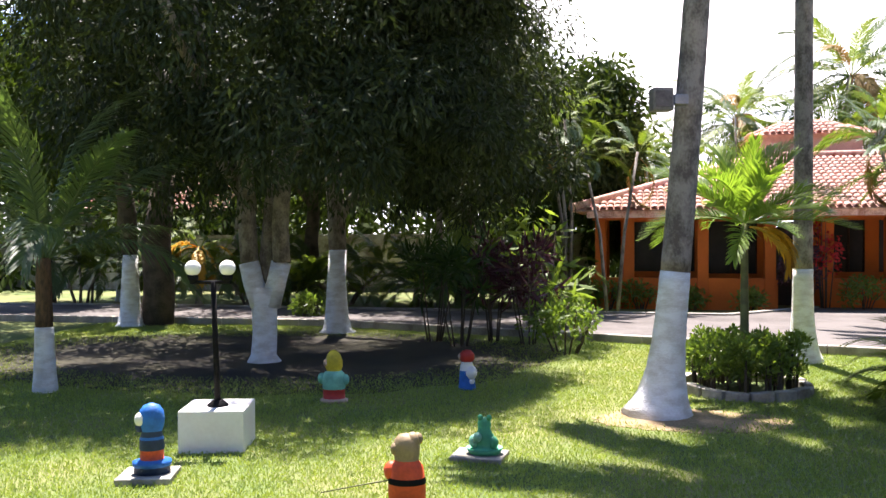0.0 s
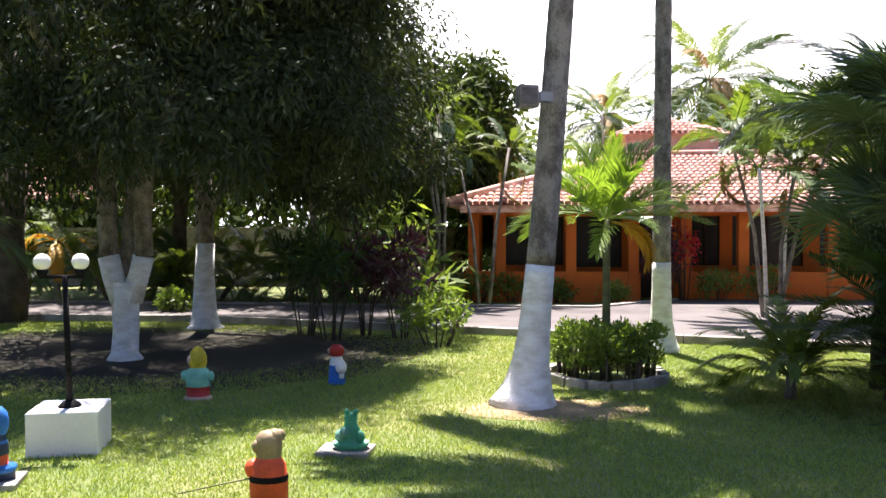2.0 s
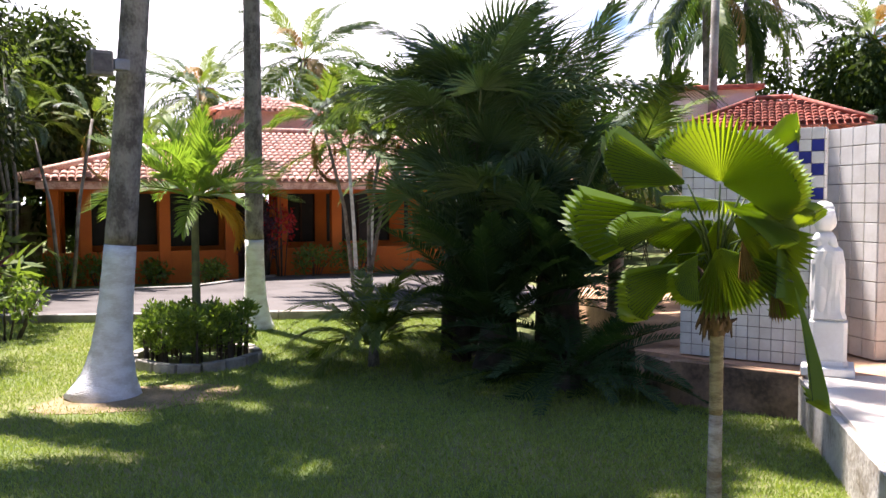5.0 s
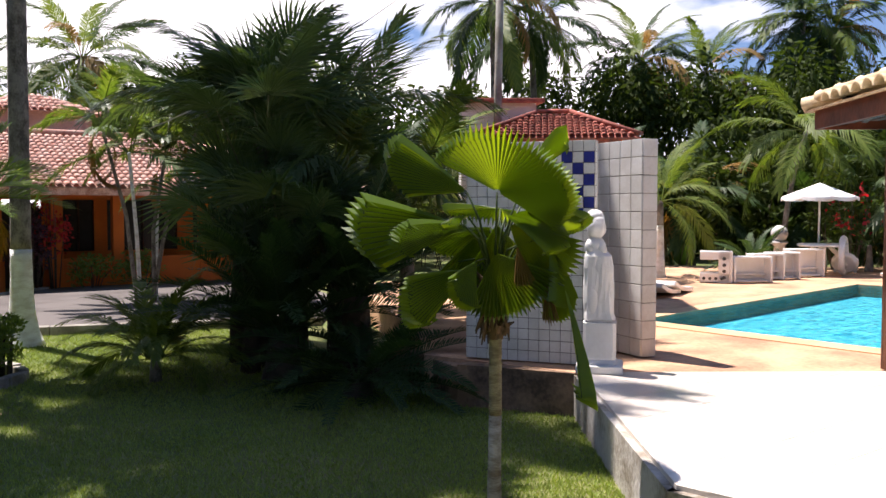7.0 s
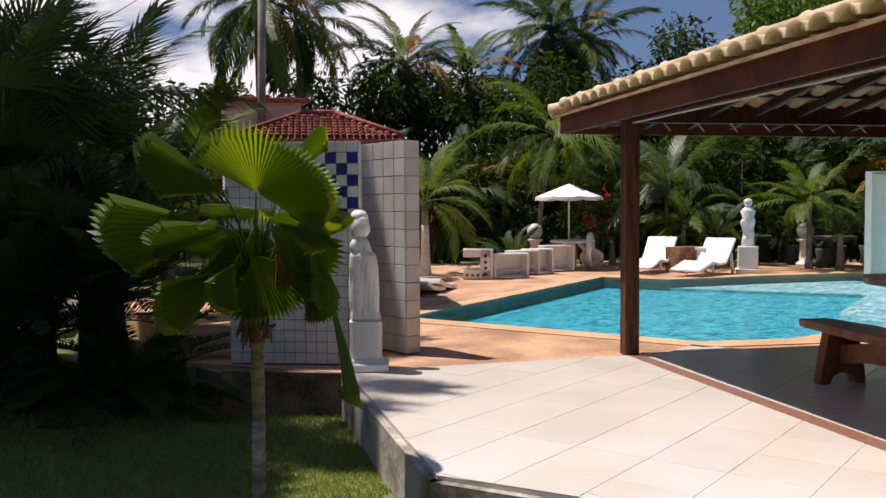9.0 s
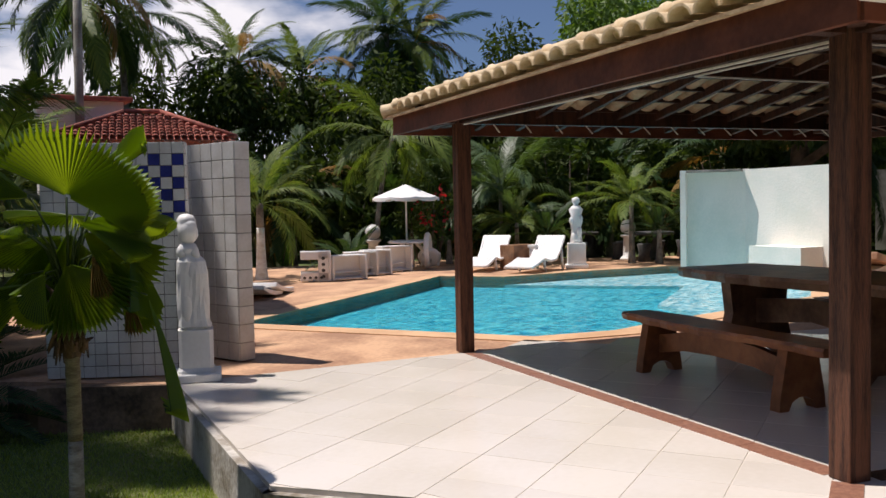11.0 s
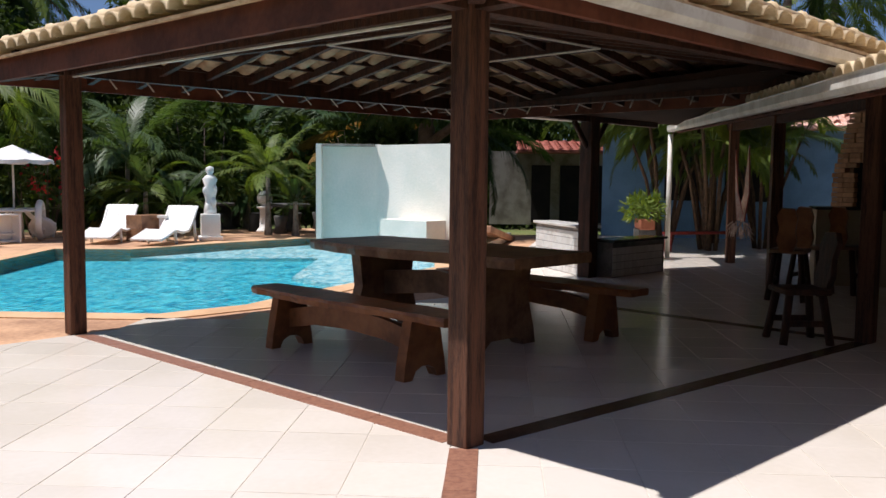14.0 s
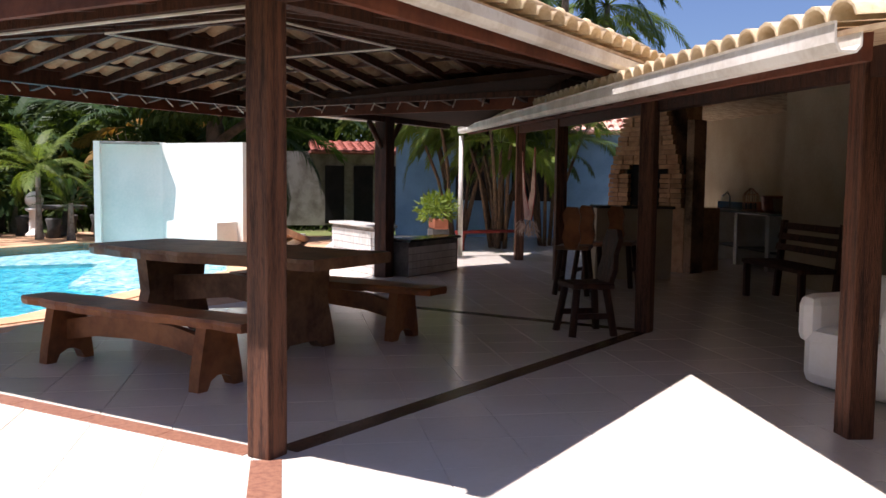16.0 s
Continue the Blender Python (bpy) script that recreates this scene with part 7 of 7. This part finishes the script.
part("fringe", crown_mesh([(x, 0.04, 0.66, 0.14) for x in (-0.1, 0.05, 0.2)], 50, 0.16, 0.02, 1.5, np.random.default_rng(5)), paint(0.55, 0.42, 0.34), ham)

# planter with cane palms, red rail, flower pot
areca("tall cane palms in a planter by the blue house", (18.6, -5.0, 0), 8, 201, (2.0, 3.6), False, 0.9, 11, (0.9, 1.3), bark=M_FIBRE)
areca("tall cane palms in a planter by the blue house", (19.2, -6.2, 0), 7, 202, (2.0, 3.4), False, 0.9, 8, (0.9, 1.3), bark=M_FIBRE)
areca("tall cane palms in a planter by the blue house", (19.9, -4.4, 0), 9, 203, (1.8, 3.6), False, 0.9, 12, (0.9, 1.3), bark=M_FIBRE)
areca("tall cane palms in a planter by the blue house", (20.6, -5.6, 0), 8, 204, (1.8, 3.8), False, 0.9, 9, (0.9, 1.3), bark=M_FIBRE)
rail = thing("red_seat_wall", "low red painted rail along the planter", "rail", (18.3, -4.75, 0), -72)
part("rail", boxm((1.6, 0.12, 0.06), (0, 0, 0.36), (0, 0, 0), 0.01), paint(0.3, 0.035, 0.025), rail)
for x in (-0.7, 0.7):
    part("leg", boxm((0.12, 0.12, 0.34), (x, 0, 0.17)), paint(0.3, 0.035, 0.025), rail)
pot = thing("potted_plant", "bushy green plant in a terracotta trough", "potted plant", (16.5, -3.32, -0.1))
part("stand", boxm((0.5, 0.3, 0.52), (0, 0, 0.36)), M_STONE, pot)
part("pot", boxm((0.55, 0.26, 0.18), (0, 0, 0.71), (0, 0, 0), 0.02), M_TERRA, pot)
part("leaves", crown_mesh(blob((0, 0, 0.98), np.array((0.3, 0.26, 0.2)), 20, 0.12, -0.7, np.random.default_rng(6)), 30, 0.16, 0.04, -0.2, np.random.default_rng(7), 0.9), M_PALM, pot)

# blue house behind, with dark windows and a red roof
bh = thing("blue_house", "pale blue guest house with dark windows and a red tiled roof", "house")
bd = Vector((-0.25, -0.97, 0)).normalized()
bo = Vector((22.9, -3.5, 0))
bang = math.degrees(math.atan2(bd.y, bd.x))
for s0, s1, z0, z1 in ((0, 1.5, 0, 2.6), (2.5, 2.9, 0, 2.6), (4.1, 9.5, 0, 2.6), (1.5, 2.5, 2.1, 2.6), (2.9, 4.1, 2.1, 2.6), (1.5, 2.5, 0, 0.9), (2.9, 4.1, 0, 0.9)):
    q = bo + bd * (s0 + s1) / 2
    part("wall", boxm((s1 - s0, 0.2 if z1 - z0 > 2 else 0.19, z1 - z0), (q.x, q.y, (z0 + z1) / 2), (0, 0, bang)), M_BLUEH, bh)
for s0, s1 in ((1.5, 2.5), (2.9, 4.1)):
    q = bo + bd * (s0 + s1) / 2
    part("window", boxm((s1 - s0, 0.06, 1.2), (q.x, q.y, 1.5), (0, 0, bang)), M_DARK, bh)
br = part("roof", boxm((10, 0.5, 0.08), tuple(bo + bd * 4.7 + Vector((-0.3, 0, 2.62))), (0, 0, bang)), M_ROOF, bh)
bn = Vector((bd.y, -bd.x, 0))
bn = bn if bn.x > 0 else -bn
roof_plane(br, T_RED, bo + bd * 9.6 - bn * 0.3 + Vector((0, 0, 2.58)), bo - bd * 0.3 - bn * 0.3 + Vector((0, 0, 2.58)), bo + bd * 9.6 + bn * 2.6 + Vector((0, 0, 3.8)), bo - bd * 0.3 + bn * 2.6 + Vector((0, 0, 3.8)), 0.27, 0.44, 60)
gh = thing("far_house", "far pale house with a red tiled roof and dark doorways", "house")
part("wall", boxm((0.2, 4.2, 2.3), (28.7, -2.9, 1.1)), M_KERB, gh)
for y in (-4.2, -3.3, -2.4):
    part("doorway", boxm((0.06, 0.6, 1.8), (28.57, y, 0.92)), M_DARK, gh)
gr = part("roof", boxm((1.6, 3.4, 0.08), (27.9, -3.3, 2.22)), M_ROOFRED, gh)
roof_plane(gr, tile_mesh(M_ROOFRED, 0.155, 0.36, 5, 0.055), (27.1, -5.0, 2.25), (27.1, -1.6, 2.25), (29.4, -5.0, 2.62), (29.4, -1.6, 2.62), 0.27, 0.44, 0)

# the second crown mass is added to keep the cane palms in shade
broad_tree("leafy_tree", "spreading dark tree between the pool and the guest house", (22.8, 0.9, GRASS), [([(0, 0, -0.1), (0, 0, 1.2), (0.1, 0, 2.8), (0.2, 0, 4.6)], [0.34, 0.22, 0.19, 0.12], 0), ([(0.05, 0, 2.6), (-0.9, -1.6, 3.7), (-1.8, -3.2, 4.7)], [0.12, 0.09, 0.05], 0)],
    [((0.3, 0, 4.9), (3.0, 3.0, 1.9), 120, 0.6, -0.85), ((-2.6, -4.2, 5.4), (2.6, 2.4, 1.2), 70, 0.6, -0.85)], 190, (0.24, 0.085), seed=39, leafm=M_WOODS, bark=M_BARKD)
palm("tall coconut palm behind the bar wing", (26.6, -10.5, GRASS), 7.2, 0.14, COCO, 24, 340, rings=False, scale=(1.0, 1.25), rise=(70, -40), group="far coconut palms")
palm("tall coconut palm behind the bar wing", (25.0, -8.6, GRASS), 8.0, 0.14, COCO_D, 24, 341, rings=False, scale=(1.0, 1.25), rise=(70, -40), group="far coconut palms")
# ---- shrubs and palms round the pool ----
palm("small palm with a pale trunk beside the paving", (15.4, 10.9, -0.02), 1.6, 0.1, COCO, 16, 301, white=1.2, scale=(0.55, 0.75), rise=(80, -20))
for k, (x, y, h, s) in enumerate(((21.6, 4.6, 1.5, 0.55), (20.6, 6.4, 0.7, 0.9), (21.2, 7.4, 1.0, 0.9), (20.6, 9.0, 0.6, 0.9), (21.4, 3.9, 0.8, 0.8), (22.4, 8.3, 1.8, 1.0))):
    palm("small bright palm at the pool's far edge", (x, y, 0), h, 0.07, (COCO if k == 0 else ARECA if k == 2 else COCO_G if k == 5 else CYCAD), 18, 310 + k, rings=False, rise=(80, -5), scale=(0.9 * s, 1.15 * s), group="pool palms")
palm("low grey-green cycad beside the paving", (18.4, 10.6, 0), 0.15, 0.1, CYCAD, 26, 320, name="cycad", rings=False, rise=(70, 0), scale=(0.8, 1.0))
palm("slim leaning palm with a bare pale trunk", (20.2, 10.9, 0), 3.3, 0.075, COCO, 16, 321, rings=False, lean=(0.3, -0.4), scale=(0.8, 1.0), rise=(70, -50))
shrub("hibiscus", "dark shrub with red flowers behind the parasol", (20.6, 9.6, 0), (0.9, 0.9, 1.2), 40, 40, (0.14, 0.07), M_WOODS, 330)
shrub("hibiscus", "red flowers on a dark shrub", (20.3, 9.3, 0), (0.5, 0.5, 1.15), 9, 10, (0.12, 0.09), M_RED, 331, 4)
for k in range(26):
    rk = random.Random(400 + k)
    ang = radians(0.5 + 57 * (k + rk.uniform(-0.3, 0.3)) / 25)
    far = rk.uniform(23, 29)
    if k % 3 == 0:
        palm("dense palm among the trees beyond the pool", (1 + far * math.cos(ang), far * math.sin(ang), GRASS), rk.uniform(1.5, 3.6), 0.12, COCO_D + COCO_O if k % 2 else COCO_D, 20, 420 + k, rings=False, scale=(0.9, 1.2), rise=(75, -45), group="palms beyond the pool")
    else:
        shrub("tall_shrub", "tall leafy shrub beyond the pool", (1 + far * math.cos(ang), far * math.sin(ang), GRASS), (1.6, 1.6, rk.uniform(1.2, 2.2)), 40, 60, (0.3, 0.11), M_WOODS, 450 + k, 6, 0.3, -0.6)

# ---- woods round the place ----
rng = np.random.default_rng(11)


def ring_of_leaves(a0, a1, near, far, low, high, count, per, leaf, material, label, lump=2.2):
    rows = []
    for k in range(count):
        ang = rng.uniform(a0, a1)
        r = rng.uniform(near, far)
        x, y = 1 + r * math.cos(radians(ang)), r * math.sin(radians(ang))
        crest = high * (0.72 + 0.45 * noise.noise(Vector((ang * 0.22, 3.1, 0.0))) + 0.2 * noise.noise(Vector((ang * 0.9, 1.0, 0.0))))
        rows.append((x, y, low + (crest - low) * rng.uniform(0, 1) ** 0.75, rng.uniform(0.5, 1.0) * lump))
    tagged(part("woods", crown_mesh(rows, per, leaf[0], leaf[1], 0.5, rng), material), label, "woods", kind="stuff")


ring_of_leaves(-34, -8, 30, 36, -0.4, 4.0, 110, 240, (0.42, 0.17), M_WOODS, "dark trees behind the guest house", 1.5)
ring_of_leaves(-9, 72, 31, 37, -0.4, 8.0, 400, 330, (0.34, 0.12), M_WOODS, "dense dark trees beyond the pool", 1.6)
ring_of_leaves(16, 30, 42, 54, 0, 10.0, 120, 320, (0.4, 0.16), M_WOODS, "dark wooded hillside beyond the pool", 2.4)
ring_of_leaves(4, 15.6, 40, 52, 0, 15.5, 170, 400, (0.4, 0.16), M_WOODS2, "bright green wooded hillside beyond the pool", 2.4)
ring_of_leaves(-8, 14, 34, 44, 0, 12.0, 140, 200, (0.5, 0.2), M_WOODS, "tall dark trees behind the guest house", 2.2)
# out-of-view trees added to cut the skylight from behind the terrace
ring_of_leaves(182, 318, 15, 22, -0.4, 11.0, 260, 120, (0.7, 0.32), M_WOODS, "unseen trees added behind the terrace to block skylight", 1.9)
ring_of_leaves(82, 178, 30, 40, -0.4, 6.5, 360, 190, (0.45, 0.18), M_WOODS, "dense trees behind the garden wall", 1.7)
broad_tree("leafy_tree", "tall dense leafy tree behind the house", (0.2, 25.6, GRASS), [([(0, 0, -0.1), (0, 0, 2), (0.2, 0, 5)], [0.3, 0.25, 0.15], 0)], [((0.5, 0, 4.6), (2.0, 1.8, 2.2), 90, 0.6, -0.9), ((0.2, -0.4, 2.4), (2.0, 1.6, 1.8), 60, 0.6, -0.9)], 160, (0.26, 0.1), seed=31, leafm=M_WOODS)
broad_tree("leafy_tree", "tall dense leafy tree behind the mango trees", (-9, 24, GRASS), [([(0, 0, -0.1), (0, 0, 2), (0.2, 0, 5)], [0.3, 0.25, 0.15], 0)], [((0, 0, 5.4), (4.5, 2.4, 2.6), 120, 0.8, -0.9)], 160, (0.28, 0.1), seed=32, leafm=M_WOODS)

for k, (x, y, h) in enumerate(((-13.2, 20.8, 5.0), (-6.2, 21.4, 5.2), (-2.2, 21.0, 4.8))):
    broad_tree("leafy_tree", "tall leafy tree beyond the driveway", (x, y, GRASS), [([(0, 0, -0.1), (0, 0, 1.6), (0.15, 0, 3.2), (0.3, 0, 4.6)], [0.26, 0.18, 0.16, 0.1], 0), ([(0.1, 0, 2.4), (-0.7, 0.1, 3.4), (-1.2, 0.1, 4.6)], [0.1, 0.08, 0.05], 0)],
        [((0, 0, h), (2.7, 2.6, 2.1), 80, 0.6, -0.85), ((0.8, -1.0, h - 1.6), (2.0, 1.4, 0.9), 26, 0.45, -0.7)], 170, (0.24, 0.085), seed=33 + k, leafm=M_WOODS, bark=M_BARKD)

# ---- terrace floor pieces ----
floor_group = bpy.data.objects["terrace"]
TILE = 0.452
fa = radians(-1.6)
fx, fy = Vector((math.cos(fa), math.sin(fa), 0)), Vector((-math.sin(fa), math.cos(fa), 0))


def inside(x, y, line):
    hit = False
    for (x0, y0), (x1, y1) in zip(line, line[1:] + line[:1]):
        if (y0 > y) != (y1 > y) and x < (x1 - x0) * (y - y0) / (y1 - y0) + x0:
            hit = not hit
    return hit


tile_me = finish(boxm((TILE - 0.005, TILE - 0.005, 0.02), (0, 0, -0.01), (0, 0, 0), 0.002))
tile_me.materials.append(M_FLOOR)
spots, cut = [], []
for i in range(-14, 46):
    for j in range(-30, 16):
        p = Vector((4.7, 0.28, 0)) + fx * (i + 0.5) * TILE + fy * (j + 0.5) * TILE
        if all(inside(*(p + fx * ex + fy * ey)[:2], TERRACE) for ex in (-0.2, 0.2) for ey in (-0.2, 0.2)):
            spots.append(p)
        elif any(inside(*(p + fx * ex + fy * ey)[:2], TERRACE) for ex in (-0.2, 0, 0.2) for ey in (-0.2, 0, 0.2)) and p.x < 9.5 and p.y > -1.5:
            cut.append(p)
spots.sort(key=lambda p: (p - Vector((5.0, 0.5, 0))).length)
for p in spots[:300]:
    ob = new("floor_tile", tile_me)
    ob.parent = floor_group
    ob.matrix_world = pose(p.x, p.y, random.uniform(-0.0006, 0.0006), 0, 0, math.degrees(fa))
vs, fs = [], []
src, polys = [v.co.copy() for v in tile_me.vertices], [tuple(q.vertices) for q in tile_me.polygons]
for k, p in enumerate(spots[300:]):
    m = pose(p.x, p.y, 0, 0, 0, math.degrees(fa))
    vs += [tuple(m @ v) for v in src]
    fs += [tuple(i + k * len(src) for i in f) for f in polys]
me = bpy.data.meshes.new("tiles")
me.from_pydata(vs, [], fs)
tagged(part("floor_tiles_rest", me, M_FLOOR, floor_group), kind="stuff")


def clip(poly, a, b):
    """The part of a convex outline that lies to the left of a-b."""
    def side(q):
        return (b[0] - a[0]) * (q[1] - a[1]) - (b[1] - a[1]) * (q[0] - a[0])
    out = []
    for q, r in zip(poly, poly[1:] + poly[:1]):
        s0, s1 = side(q), side(r)
        if s0 >= 0:
            out.append(q)
        if (s0 >= 0) != (s1 >= 0):
            f = s0 / (s0 - s1)
            out.append((q[0] + (r[0] - q[0]) * f, q[1] + (r[1] - q[1]) * f))
    return out


# cut tiles along the terrace's edges
EDGE = [TERRACE[12], *TERRACE[:6]]
for p in cut:
    h = TILE / 2 - 0.0025
    poly = [tuple((p + fx * ex * h + fy * ey * h)[:2]) for ex, ey in ((-1, -1), (1, -1), (1, 1), (-1, 1))]
    for a, b in zip(EDGE, EDGE[1:]):
        d = Vector((b[0] - a[0], b[1] - a[1], 0))
        k = max(0, min(1, (p - Vector((*a, 0))).dot(d) / d.dot(d)))
        if (Vector((*a, 0)) + d * k - p).length < TILE * 0.75 and len(poly) > 2:
            poly = clip(poly, a, b)
    if len(poly) > 2:
        bm = bmesh.new()
        top = [bm.verts.new((x, y, 0)) for x, y in poly]
        low = [bm.verts.new((x, y, -0.007)) for x, y in poly]
        bm.faces.new(top)
        for k in range(len(poly)):
            j = (k + 1) % len(poly)
            bm.faces.new((top[k], low[k], low[j], top[j]))
        part("floor_tile", bm, M_FLOOR, floor_group)


def strip(a0, b0, a1, b1, w, material, z=0.004):
    p, q = gz(a0, b0), gz(a1, b1)
    d = q - p
    n = max(1, round(d.length / 0.6))
    for k in range(n):
        c = p.lerp(q, (k + 0.5) / n)
        part("granite_piece", boxm((d.length / n - 0.004, w, 0.02), (c.x, c.y, z - 0.01), (0, 0, math.degrees(math.atan2(d.y, d.x))), 0.002), material, floor_group)


strip(0.1, -0.02, 4.4, -0.17, 0.14, M_STRIP)
strip(-0.02, 0.1, -0.36, 4.55, 0.14, M_STRIP_DARK)
strip(-0.3, 4.65, 4.4, 4.66, 0.14, M_STRIP_DARK)
p, q = Vector((5.38, -0.26, 0)), Vector((4.16, -0.235, 0))
for k in range(2):
    c = p.lerp(q, (k + 0.5) / 2)
    part("granite_piece", boxm(((q - p).length / 2 - 0.004, 0.15, 0.02), (c.x, c.y, -0.005), (0, 0, math.degrees(math.atan2((q - p).y, (q - p).x))), 0.002), M_STRIP, floor_group)

# ---- grass ----
rg = np.random.default_rng(21)
n = 520000
gx, gy = rg.uniform(-9, 6.2, n), 3.2 + 13.5 * rg.uniform(0, 1, n) ** 1.35
keep = (gx > -0.62 * (gy + 2)) & ~((gx > 4.0) & (gy < 4.9) & (gy - 2.4 < (gx - 4.28) * 1.24 + 0.1)) & (gy < 12.6 - 0.38 * (gx - 4.9) - 0.15) & (np.hypot(gx - 2.24, gy - 9.85) > 0.62)
bare = (np.hypot((gx - 1.3) / 1.0, (gy - 8.2) / 0.6) < rg.uniform(0.5, 1.2, n)) | (np.hypot((gx + 4.2) / 4.6, (gy - 12.2) / 2.9) < rg.uniform(0.7, 1.15, n))
gx, gy = gx[keep & ~bare], gy[keep & ~bare]
at = np.stack([gx, gy, np.full(len(gx), GRASS - 0.005)], 1)
way = rg.normal(size=at.shape) * 0.55
way[:, 2] = 1.0
tagged(part("grass", quads("grass", *leaf_cloud(at, way, 0.042, 0.0085, rg)), M_GRASS), "short mown sunlit grass blades", "grass", kind="stuff")
